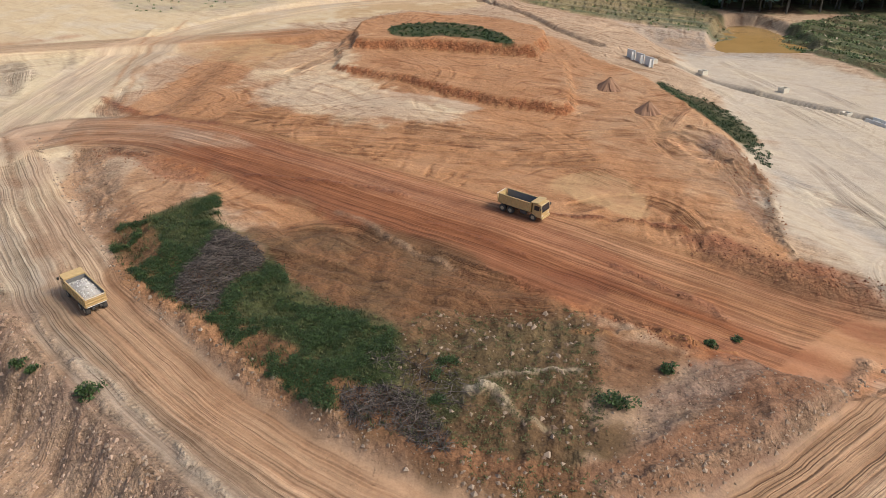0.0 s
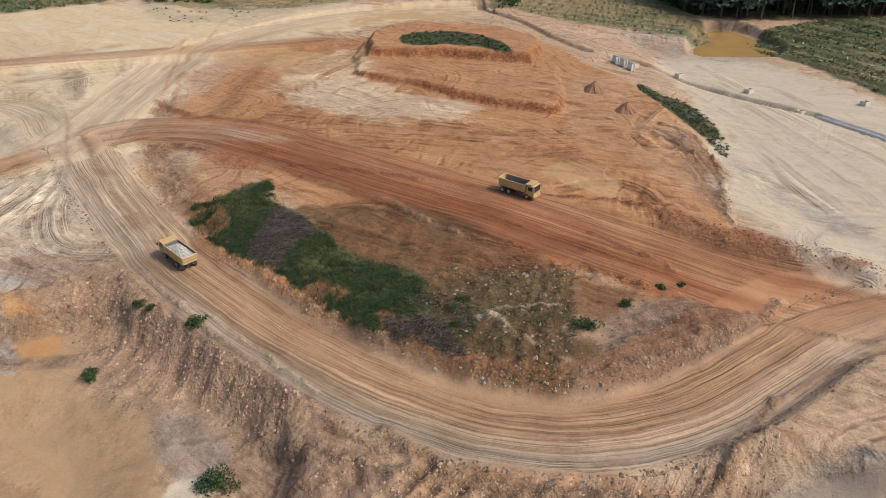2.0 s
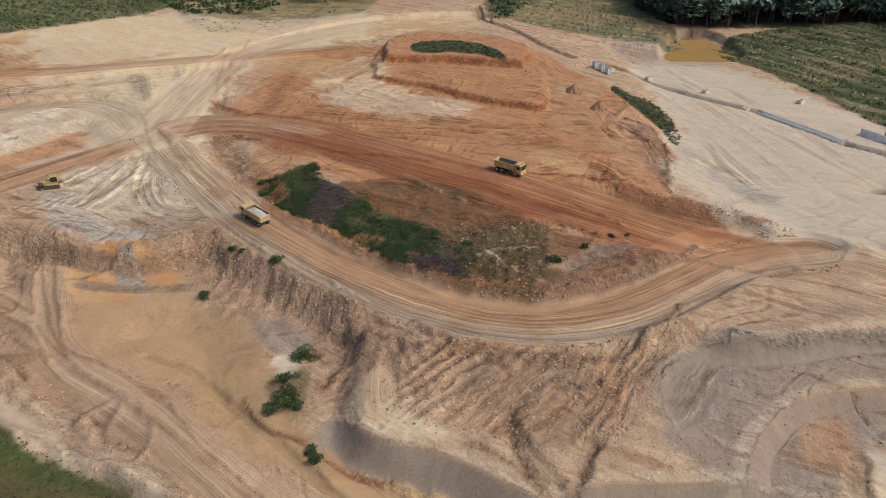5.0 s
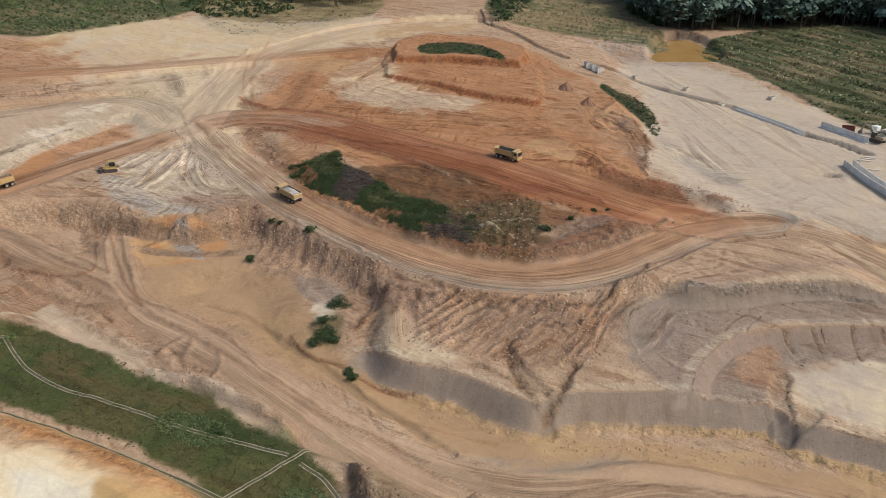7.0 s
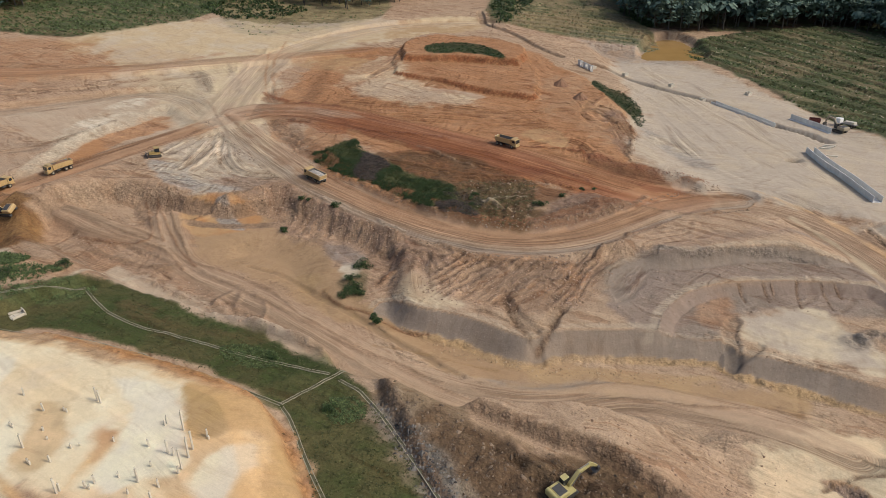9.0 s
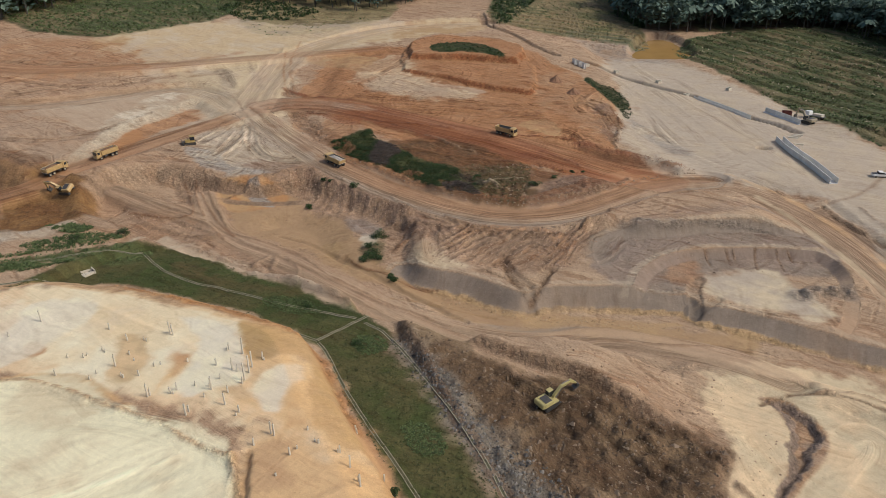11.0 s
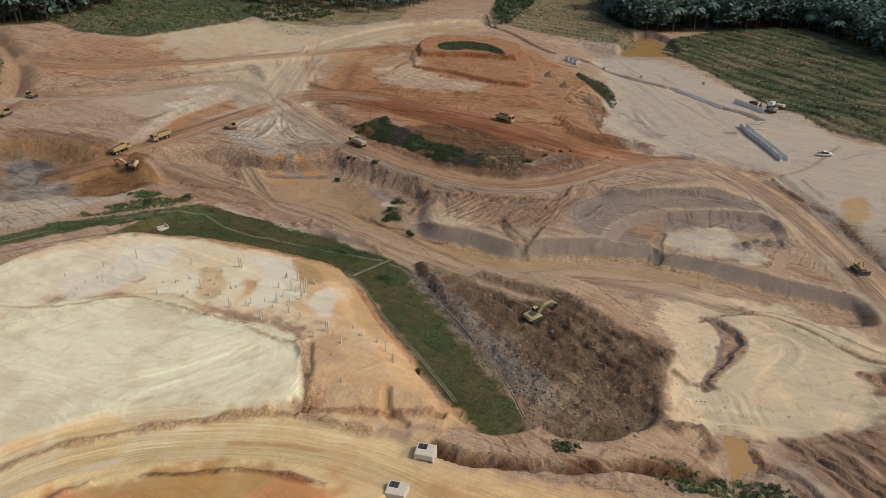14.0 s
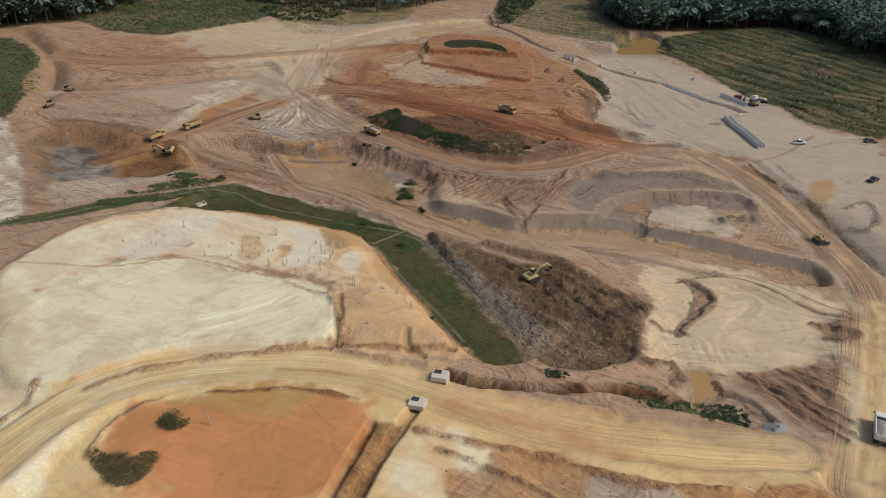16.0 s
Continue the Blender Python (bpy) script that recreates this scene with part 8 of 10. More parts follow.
def clumps(name, places, radius, leaves, leaf, material, label, category="shrubs", flat=0.6):
    """Low leafy clumps as one mesh."""
    base = on_ground(places)
    n = len(base)
    r = rng.uniform(*radius, n)
    offs = rng.normal(0, 1, (n, leaves, 3))
    offs /= np.linalg.norm(offs, axis=2)[..., None]
    offs[..., 2] = np.abs(offs[..., 2]) * flat
    c = (base[:, None] + offs * r[:, None, None] * rng.uniform(0.4, 1.0, (n, leaves, 1))).reshape(-1, 3)
    v, f = cards(c, rng.uniform(0.6, 1.3, len(c)) * leaf, rng, 0.5, 0.6)
    return soup(name, v, f, material, label, category)


def rows_of(outline, direction, gap, step, drop, rng):
    """Places along parallel planted rows."""
    shape = smooth_line(outline, True, 1)
    d = np.array(direction) / np.hypot(*direction)
    n = np.array([-d[1], d[0]])
    a, b = shape @ d, shape @ n
    out = []
    for off in np.arange(b.min(), b.max(), gap):
        s = np.arange(a.min(), a.max(), step)
        bend = 2.5 * np.sin(s * 0.045 + off * 0.05) + 2.2 * rng.normal() + 1.6 * np.sin(s * 0.11 + 6 * rng.random())
        out.append(s[:, None] * d + (off + bend)[:, None] * n)
    p = np.vstack(out)
    p = p + rng.normal(0, 0.6, p.shape)
    p = p[fbm(p[:, 0], p[:, 1], 26, 95, 3) > -0.4]
    p = p[rng.random(len(p)) > drop]
    return p[nearest_on(p[:, 0], p[:, 1], shape, True)[4]]


plant = PAINT["plantation_ne"][0]
clumps("scrub", rows_of(plant, (0.45, -0.89), 3.6, 1.2, 0.35, rng), (0.5, 1.5), 9, 0.8, SCRUBLEAF, "rows of low dark green scrub across the cleared slope")
logs = rows_of(plant, (0.45, -0.89), 11.0, 1.3, 0.5, rng) + (1.3, 1.6)
v, f = cards(on_ground(logs, 0.5), rng.uniform(0.7, 2.0, len(logs)), rng, 0.0, 0.3)
soup("felled_wood", v, f, TIMBER, "pale felled branches in windrows between the scrub", "branches")
near_nw = [(-330, 300), (-288, 270), (-260, 259), (-211, 222), (-181, 218), (-153, 247), (-131, 276), (-135, 350), (-200, 410), (-330, 410)]
clumps("scrub", scatter(near_nw, 5200, rng), (0.6, 1.6), 9, 1.0, SCRUBLEAF, "patchy green scrub on the cleared hillside")
clumps("scrub", scatter(PAINT["green_far_west"][0], 900, rng), (0.6, 1.4), 9, 0.8, SCRUBLEAF, "dense green scrub below the cut bank")
clumps("scrub", rows_of(PAINT["scrub_north"][0], (1.0, -0.1), 6.5, 2.2, 0.6, rng), (0.5, 1.0), 7, 0.8, SCRUBLEAF, "sparse scrub rows on a terraced slope")
clumps("scrub", scatter(PAINT["scrub_bank_n"][0], 260, rng), (0.4, 1.0), 8, 0.7, SCRUBLEAF, "scattered scrub on a tan bank")
clumps("thicket", scatter([(17, 268), (28, 264), (58, 370), (66, 416), (31, 400)], 420, rng), (1.2, 2.6), 16, 1.3, LEAF, "bright green thicket beside a dirt path", flat=0.9)
clumps("thicket", scatter([(-150, 300), (-118, 262), (-95, 275), (-80, 300), (-120, 330)], 300, rng), (1.0, 2.2), 14, 1.2, LEAF, "dark green thicket on the rise", flat=0.9)
clumps("thicket", scatter([(98, 322), (104, 280), (112, 283), (106, 330)], 160, rng), (1.5, 3.0), 22, 1.2, LEAF, "green thicket at the forest edge by the pond", flat=1.0)

veg = smooth_line(PAINT["veg_ground"][0], True, 1)
tufts = scatter(veg, 900, rng)
tufts = np.repeat(tufts[grid_at(ROAD_W, tufts) < 0.2], 7, 0)
tufts = on_ground(tufts + rng.normal(0, 0.22, tufts.shape), 0.25)
v, f = cards(tufts, rng.uniform(0.4, 0.9, len(tufts)), rng, 1.1, 0.12)
soup("grass_tufts", v, f, DRYGRASS, "tall dry and green grass among the weeds", "grass")


def off_bank(p):
    return p[grid_at(ON_FACE, p) < 0.35]


for patch, count in (("weeds_west", 850), ("weeds_mid", 1350), ("weeds_rock", 110)):
    spots = scatter(PAINT[patch][0], count * 4, rng) + rng.normal(0, 0.5, (1, 2))
    gaps = fbm(spots[:, 0], spots[:, 1], 5.0, 91, 3) + 0.5 * fbm(spots[:, 0], spots[:, 1], 1.6, 92, 2)
    spots = spots[gaps > -0.04][:count]
    bright = fbm(spots[:, 0], spots[:, 1], 2.0, 93, 2) + 0.25 * rng.normal(0, 1, len(spots)) > 0.2
    clumps("weed_thicket", spots[~bright], (0.2, 0.95), 52, 0.16, LEAF, "dense dark green weeds on the hill flank", "weeds", 1.0)
    clumps("weed_thicket", spots[bright], (0.35, 1.15), 56, 0.18, WEEDLEAF, "leafy brighter green weeds on the hill flank", "weeds", 0.8)
clumps("weed_thicket", off_bank(scatter(veg, 160, rng)), (0.2, 0.6), 30, 0.16, WEEDLEAF, "dense dark green weeds on the hill flank", "weeds", 0.8)
clumps("weeds", off_bank(scatter(veg, 900, rng)), (0.25, 0.6), 9, 0.22, OLIVELEAF, "dry grass among the weeds", "weeds")
mossy = scatter(PAINT["olive_rock"][0], 2400, rng)
mossy = mossy[fbm(mossy[:, 0], mossy[:, 1], 4.5, 94, 3) > 0.05]
clumps("weeds", mossy, (0.15, 0.5), 14, 0.13, OLIVELEAF, "low green weeds creeping over the weathered rock", "weeds", 0.5)
clumps("weeds", scatter(PAINT["olive_rock"][0], 520, rng), (0.2, 0.6), 12, 0.2, OLIVELEAF, "thin weeds on weathered rock", "weeds")
clumps("weeds", scatter(PAINT["terrace_green"][0], 260, rng), (0.4, 0.9), 16, 0.5, LEAF, "green weeds along the top of the cut", "weeds")
clumps("weeds", scatter(PAINT["rim_green"][0], 420, rng), (0.4, 1.0), 18, 0.35, WEEDLEAF, "green weeds along the hill's rim", "weeds")
for patch, count in (([(38.5, -86.5), (44.2, -86.1), (47.6, -89.0), (44.4, -95.0), (38.1, -96.1), (35.2, -94.7)], 170), ([(24.3, -84.6), (32.3, -83.7), (38.2, -85.8), (29.3, -92.3), (23.9, -90.2)], 120), ([(6.7, -81.4), (11.3, -81.8), (12.2, -83.9), (7.5, -84.5)], 40), ([(19.4, -93.5), (25.6, -94.8), (24.8, -97.9), (20.1, -97.6)], 40)):
    clumps("weeds", scatter(patch, count, rng), (0.25, 0.8), 30, 0.26, WEEDLEAF, "green weeds on the banks round the small pond", "weeds", 0.8)
clumps("weeds", scatter(PAINT["weeds_pond"][0], 330, rng), (0.3, 0.8), 18, 0.3, SCRUBLEAF, "straggling weeds round the small pond", "weeds")
clumps("weeds", scatter(PAINT["weeds_mound"][0], 300, rng), (0.3, 0.9), 24, 0.2, OLIVELEAF, "dull green weeds on the orange mound", "weeds")
clumps("grass_cover", scatter(PAINT["grass"][0], 5200, rng), (0.15, 0.45), 6, 0.26, GRASSBLADE, "rough grass on the drained strip", "grass")
for patch in ([(-16.9, -44.2), (-11.9, -44.3), (-8.1, -50.1), (-9.7, -52.5), (-14.4, -51.8)], [(-49.8, -5.6), (-43.7, -4.8), (-36.7, -8.4), (-35.0, -11.5), (-40.9, -12.1), (-46.5, -9.8)], [(-27.6, -19.6), (-21.2, -19.6), (-19.8, -24.3), (-24.1, -26.3), (-26.6, -24.4)]):
    clumps("weeds", scatter(patch, 260, rng), (0.2, 0.7), 16, 0.28, SCRUBLEAF, "darker green weeds in the drained grass strip", "weeds", 0.6)
clumps("grass_cover", scatter(PAINT["green_west"][0], 700, rng), (0.3, 0.8), 9, 0.4, SCRUBLEAF, "green scrub and grass along the drain", "grass")


def bush(x, y, r, label, material=LEAF):
    """A single bush: stems and leaves."""
    top = thing("bush", label, "bush", "single bushes on the earthworks")
    top.location = (x, y, ground_at(x, y) - 0.05)
    c = rng.normal(0, 1, (int(460 * r), 3))
    c /= np.linalg.norm(c, axis=1)[:, None]
    c = c * rng.uniform(0.45, 1.0, (len(c), 1)) * (r, r, r * 0.75)
    c[:, 2] = np.abs(c[:, 2]) + 0.15
    knots = rng.normal(0, 0.45 * r, (9, 3))
    c = c * 0.68 + knots[rng.integers(0, 9, len(c))] * (1, 1, 0.6)
    c[:, 2] = np.abs(c[:, 2]) + 0.12
    v, f = cards(c, rng.uniform(0.6, 1.3, len(c)) * 0.3, rng, 0.4, 0.6)
    mesh = bpy.data.meshes.new("leaves")
    mesh.from_pydata(v.tolist(), [], f.tolist())
    mesh.materials.append(material)
    new("leaves", mesh).parent = top
    bm = B()
    for i in range(4):
        a = i * 1.6 + r
        rod(bm, (0, 0, -0.1), (0.5 * r * math.cos(a), 0.5 * r * math.sin(a), 0.7 * r), 0.05, 0.02, 5)
    part("stems", bm, BARK, top)


for x, y, r in ((-35.6, 53.8, 1.3), (-45.2, 58.6, 0.8), (-43.2, 57.6, 0.7), (-48.3, 47.1, 1.1), (23.7, 55.8, 0.8), (17.2, 50.8, 1.4), (29.5, 60.5, 0.7), (33.5, 62.5, 0.5)):
    bush(x, y, r, "small green bush growing on the bare bank")
for x, y, r in ((-26.2, 29.8, 2.0), (-28.2, 23.5, 1.3), (-27.5, 20.2, 1.8), (-28.9, 16.5, 1.5), (-25.8, 17.8, 1.2), (-22.0, 8.2, 1.1), (-21.0, 6.8, 0.8)):
    bush(x, y, r, "dark green bush at the foot of the pit bank")
for patch in ([(-118.6, 10.1), (-111.9, 14.8), (-102.1, 20.6), (-93.6, 20.9), (-87.1, 18.2), (-94.9, 14.5), (-106.8, 10.6), (-114.3, 7.7)], [(-123.9, 3.7), (-115.9, 5.1), (-104.5, 5.7), (-94.0, 8.8), (-90.3, 9.6), (-105.3, 1.3), (-121.1, -1.0)], [(-118.9, 30.9), (-105.8, 25.7), (-97.0, 23.6), (-103.1, 19.4)]):
    spots = scatter(patch, 420, rng)
    spots = spots[fbm(spots[:, 0], spots[:, 1], 6.0, 97, 3) > -0.1]
    clumps("weeds", spots, (0.3, 1.1), 20, 0.4, SCRUBLEAF, "ragged green weeds beside the western drain", "weeds", 0.7)
for x, y, r in ((-89.9, 20.8, 1.8), (-100, 17, 2.0), (-26, -22.7, 1.5), (-16.5, -60.5, 1.2), (-38.2, -9, 1.0)):
    bush(x, y, r * 0.8, "green bush beside the grassy drain strip")
for x, y, r in ((-63.3, -99.1, 2.5), (-61.6, -100.6, 1.7)):
    bush(x, y, r, "dull green bush on the orange mound", OLIVELEAF)


def brush_pile(outline, count, height, label):
    """A heap of cut branches."""
    p = scatter(outline, count, rng)
    shape = smooth_line(outline, True, 1)
    d = nearest_on(p[:, 0], p[:, 1], shape, True)[0]
    z = ground_many(p[:, 0], p[:, 1]) + height * np.clip(d / 2.5, 0, 1) * rng.uniform(0.1, 1.0, len(p))
    bm = B()
    for (x, y), h in zip(p, z):
        a, up, l, r = rng.uniform(0, 6.283), rng.normal(0.05, 0.25), rng.uniform(0.4, 2.0), rng.uniform(0.015, 0.055)
        q = Vector((math.cos(a) * math.cos(up), math.sin(a) * math.cos(up), math.sin(up))) * l / 2
        c = Vector((x, y, h + 0.1))
        rod(bm, c - q, c + q, r, r * 0.5, 4)
    mesh = bpy.data.meshes.new("brush_pile")
    bm.to_mesh(mesh)
    bm.free()
    mesh.materials.append(STICK)
    tagged(new("brush_pile", mesh), label, "brush pile", kind="stuff")


brush_pile(PAINT["brush_ground"][0], 3600, 1.3, "grey heap of cut dead branches among weeds")
brush_pile(PAINT["brush_ground_s"][0], 1100, 0.9, "brown heap of cut dead branches above the road")
brush_pile([(-6, 60), (0, 58), (4, 52), (2, 49), (-4, 54), (-9, 58)], 260, 0.3, "scattered dead branches on the flank")


def stones(name, outline, count, size, material, label, sink=0.25):
    p = scatter(outline, count, rng)
    p = p + rng.normal(0, 0.7, p.shape)
    s = size[0] + (size[1] - size[0]) * rng.random(len(p)) ** 3
    v, f = pebbles(np.column_stack([p, ground_many(p[:, 0], p[:, 1]) - sink * s + 0.1 * s]), s, rng)
    soup(name, v, f, material, label, "stones")


stones("rubble", PAINT["rubble_brown"][0], 3000, (0.06, 0.38), RUBBLESTONE, "broken grey and brown rubble covering the slope")
stones("rubble", PAINT["rubble_brown"][0], 420, (0.35, 1.0), RUBBLESTONE, "large clods and blocks on the rubble slope", 0.45)
stones("rubble", PAINT["rubble_grey"][0], 1800, (0.08, 0.5), SLATE, "grey broken rock beside the drain")
stones("rubble", PAINT["rubble_slate"][0], 420, (0.15, 0.8), SLATE, "dark slate boulders tipped beside the drain", 0.4)
stones("clods", PAINT["red_clods"][0], 900, (0.06, 0.3), CLOD, "dark red earth clods on the hill")
stones("clods", PAINT["red_bank_se"][0], 900, (0.06, 0.3), CLOD, "red-brown clods along the road bank")
stones("clods", PAINT["red_clods_west"][0], 500, (0.06, 0.3), CLOD, "dark red clods by the junction")
stones("clods", PAINT["red_band"][0], 900, (0.06, 0.28), CLOD, "red clods along the hill road")
stones("stones", PAINT["purple_west"][0], 500, (0.06, 0.3), STONE, "loose stones on the western bank")
stones("stones", PAINT["purple_flank"][0], 1000, (0.05, 0.25), STONE, "loose stones on the southern flank")
stones("stones", PAINT["olive_rock"][0], 700, (0.05, 0.42), STONE, "pale weathered stones on the flank")
stones("stones", PAINT["pit_bank_brown"][0], 700, (0.05, 0.28), STONE, "stones down the pit bank")
stones("stones", PAINT["scar_tan"][0], 900, (0.05, 0.26), STONE, "stones and clods on the scarred slope")
stones("stones", PAINT["talus_sand"][0], 900, (0.08, 0.35), SANDLUMP, "sandy lumps at the foot of the grey wall")
for name, count in (("scar_west", 500), ("scar_mid", 1500), ("scar_right", 1500), ("pit_bank", 1300), ("wash_scrapes", 700), ("bank_left", 500), ("pit_scrapes", 500), ("low_scrapes", 180)):
    stones("clods", SCORED[name][0], count, (0.07, 0.36), BANKCLOD, "loose tan clods and stones on the scraped bank")
stones("stones", PAINT["grey_bench"][0], 400, (0.06, 0.3), STONE, "stones on the grey benches")
stones("stones", PAINT["rim_brown"][0], 500, (0.06, 0.3), CLOD, "brown clods at the rim")
stones("stones", PAINT["bank_s"][0], 500, (0.06, 0.3), STONE, "stones on the southern bank")
edge = [(-90, -96), (-83, -88), (-74, -82), (-60, -77.5), (-40, -76), (-24, -78.5), (-24, -80.5), (-41, -78), (-60, -79.5), (-74, -84.5), (-84, -91)]
stones("stones", edge, 1200, (0.1, 0.5), STONE, "broken pale stones along the bank above the culvert road")
for row, wide in ((ROADS["haul_road"], 5.9),):
    path = smooth_line(row[0])
    t = rng.uniform(0, len(path) - 1.001, 2600)
    i = t.astype(int)
    q = path[i] + (path[i + 1] - path[i]) * (t - i)[:, None]
    d = path[i + 1] - path[i]
    d /= np.linalg.norm(d, axis=1)[:, None]
    off = rng.choice([-1, 1], len(q)) * (wide + np.abs(rng.normal(0, 0.9, len(q))))
    q = q + np.stack([-d[:, 1], d[:, 0]], 1) * off[:, None]
    s = 0.05 + 0.3 * rng.random(len(q)) ** 3
    v, f = pebbles(on_ground(q), s, rng)
    soup("stones", v, f, STONE, "loose stones pushed to the edges of the haul road", "stones")


def heap(x, y, r, h, material, label):
    """A dumped heap of soil or gravel: a lumpy cone with loose pieces."""
    bm = B()
    made = bmesh.ops.create_cone(bm, segments=20, radius1=r, radius2=r * 0.12, depth=h, cap_ends=False)["verts"]
    bmesh.ops.subdivide_edges(bm, edges=list(bm.edges), cuts=2, use_grid_fill=True)
    for v in bm.verts:
        k = 1 + 0.22 * noise.noise(Vector((v.co.x, v.co.y, v.co.z)) * 1.1 + Vector((x, y, 0))) + 0.1 * noise.noise(v.co * 3.3)
        v.co = Vector((v.co.x * k, v.co.y * k, (v.co.z + h / 2) * (0.9 + 0.15 * k) - 0.25))
    ob = part("soil_heap", bm, material, None, label)
    ob.location = (x, y, ground_at(x, y))
    return tagged(ob, label, "heap")


heap(38.4, 156, 3.2, 2.6, HEAPSOIL, "dumped brown soil heap on the red hill")
heap(43.1, 139.3, 3.0, 2.4, HEAPSOIL, "dumped brown soil heap on the red hill")
heap(50.4, -94.2, 2.6, 1.2, GRAVEL, "small grey gravel heap by the road")

# ---- vehicles ----
def wheel(parent, x, y, r, w, at_z=None):
    bm = B()
    rod(bm, (x, y - w / 2, r), (x, y + w / 2, r), r, r, 16)
    bmesh.ops.bevel(bm, geom=[e for e in bm.edges if abs(e.verts[0].co.y - e.verts[1].co.y) < 1e-4], offset=r * 0.12, segments=1, affect='EDGES')
    tyre = part("wheel", bm, RUBBER, parent)
    bm = B()
    rod(bm, (x, y - w * 0.53, r), (x, y + w * 0.53, r), r * 0.52, r * 0.52, 12)
    part("hub", bm, HUB, tyre, "dusty steel hub")
    return tyre


def dump_truck(load, label):
    """A six-wheeled tipper, nose along +x."""
    t = thing("dump_truck", label, "dump truck", "dump trucks on the site")
    bm = B()
    box(bm, (7.0, 0.28, 0.3), (-0.1, 0.45, 0.95), 0.02)
    box(bm, (7.0, 0.28, 0.3), (-0.1, -0.45, 0.95), 0.02)
    for x in (-3.2, -1.6, 0.2, 1.6, 3.0):
        box(bm, (0.22, 1.1, 0.24), (x, 0, 0.95))
    for x in (2.4, -1.35, -2.7):
        rod(bm, (x, -1.0, 0.55), (x, 1.0, 0.55), 0.12, 0.12, 8)
    part("chassis", bm, STEEL, t)
    bm = B()
    prism(bm, [(2.2, 0.75), (3.75, 0.75), (3.8, 1.6), (3.62, 2.75), (2.2, 2.8)], -1.2, 1.2, 0.06)
    cab = part("cab", bm, YELLOW, t)
    bm = B()
    prism(bm, [(3.815, 1.65), (3.835, 1.65), (3.665, 2.62), (3.645, 2.62)], -1.05, 1.05)
    part("windscreen", bm, GLASS, cab, "dark windscreen")
    for s in (-1, 1):
        bm = B()
        box(bm, (0.85, 0.03, 0.72), (2.95, s * 1.21, 2.15), 0.01)
        part("side_window", bm, GLASS, cab)
        bm = B()
        box(bm, (0.1, 0.26, 0.42), (3.72, s * 1.42, 2.25), 0.03)
        rod(bm, (3.6, s * 1.18, 2.5), (3.72, s * 1.42, 2.4), 0.025, 0.025, 5)
        part("mirror", bm, STEEL, cab)
        bm = B()
        box(bm, (0.06, 0.34, 0.2), (3.8, s * 0.85, 1.08), 0.02)
        part("headlight", bm, LAMP, cab)
        bm = B()
        box(bm, (1.1, 0.5, 0.5), (0.75, s * 0.95, 0.85), 0.08)
        part("fuel_tank", bm, STEEL, t)
        bm = B()
        prism(bm, [(1.85, 1.05), (2.0, 1.2), (2.8, 1.2), (2.95, 1.05), (2.95, 1.12), (2.82, 1.27), (1.98, 1.27), (1.85, 1.12)], s * 0.95, s * 1.25)
        part("mudguard", bm, YELLOW, t)
    bm = B()
    box(bm, (0.22, 2.4, 0.35), (3.85, 0, 0.72), 0.05)
    part("bumper", bm, YELLOW, t)
    # the bed: floor, ribbed sides, sloped tail, visor over the cab
    bm = B()
    box(bm, (5.4, 2.5, 0.12), (-0.75, 0, 1.32))
    for s in (-1, 1):
        box(bm, (5.4, 0.09, 1.3), (-0.75, s * 1.25, 2.0), 0.015)
        box(bm, (5.5, 0.16, 0.12), (-0.75, s * 1.26, 2.66), 0.02)
        box(bm, (5.5, 0.14, 0.12), (-0.75, s * 1.29, 1.42), 0.02)
        for x in (-3.1, -2.2, -1.3, -0.4, 0.5, 1.4):
            box(bm, (0.14, 0.1, 1.2), (x, s * 1.32, 2.0), 0.015)
    box(bm, (0.1, 2.5, 1.5), (1.95, 0, 2.1), 0.015)
    bed = part("bed", bm, YELLOW, t, "dusty yellow tipping bed")
    bm = B()
    prism(bm, [(1.9, 2.78), (1.9, 2.88), (3.2, 3.02), (3.2, 2.94)], -1.3, 1.3, 0.015)
    part("visor", bm, YELLOW, bed, "pale yellow cab guard")
    bm = B()
    box(bm, (5.25, 2.38, 0.03), (-0.75, 0, 1.4))
    for s in (-1, 1):
        box(bm, (5.25, 0.02, 1.2), (-0.75, s * 1.19, 2.0))
    box(bm, (0.02, 2.36, 1.3), (1.88, 0, 2.05))
    part("bed_lining", bm, INNER, bed, "scraped grey inside of the bed")
    bm = B()
    prism(bm, [(-3.42, 1.32), (-3.52, 1.32), (-3.72, 2.6), (-3.62, 2.6)], -1.25, 1.25, 0.01)
    for z in (1.5, 1.9, 2.3):
        box(bm, (0.1, 2.5, 0.12), (-3.55 - (z - 1.3) * 0.15, 0, z), 0.02)
    gate = part("tailgate", bm, YELLOW, t, "ribbed yellow tailgate")
    for z in (1.36, 2.58):
        bm = B()
        box(bm, (0.02, 2.3, 0.07), (-3.6 - (z - 1.3) * 0.155, 0, z))
        part("reflective_strip", bm, WHITE, gate, "white marking strip")
    for x, duo in ((2.4, 0), (-1.35, 1), (-2.7, 1)):
        for s in (-1, 1):
            if duo:
                wheel(t, x, s * 1.0, 0.55, 0.56)
            else:
                wheel(t, x, s * 1.05, 0.55, 0.34)
    if load:
        material = ROCKLOAD if load == "rock" else EARTHLOAD
        bm = B()
        nx, ny = 15, 9
        grid = [[bm.verts.new((-3.3 + 5.1 * i / (nx - 1), -1.17 + 2.34 * j / (ny - 1),
                               2.2 + 0.62 * math.sin(math.pi * min(1, max(0, i / (nx - 1)))) * math.sin(math.pi * j / (ny - 1)) + 0.09 * noise.noise(Vector((i * 0.9, j * 0.9, 3)))))
                 for j in range(ny)] for i in range(nx)]
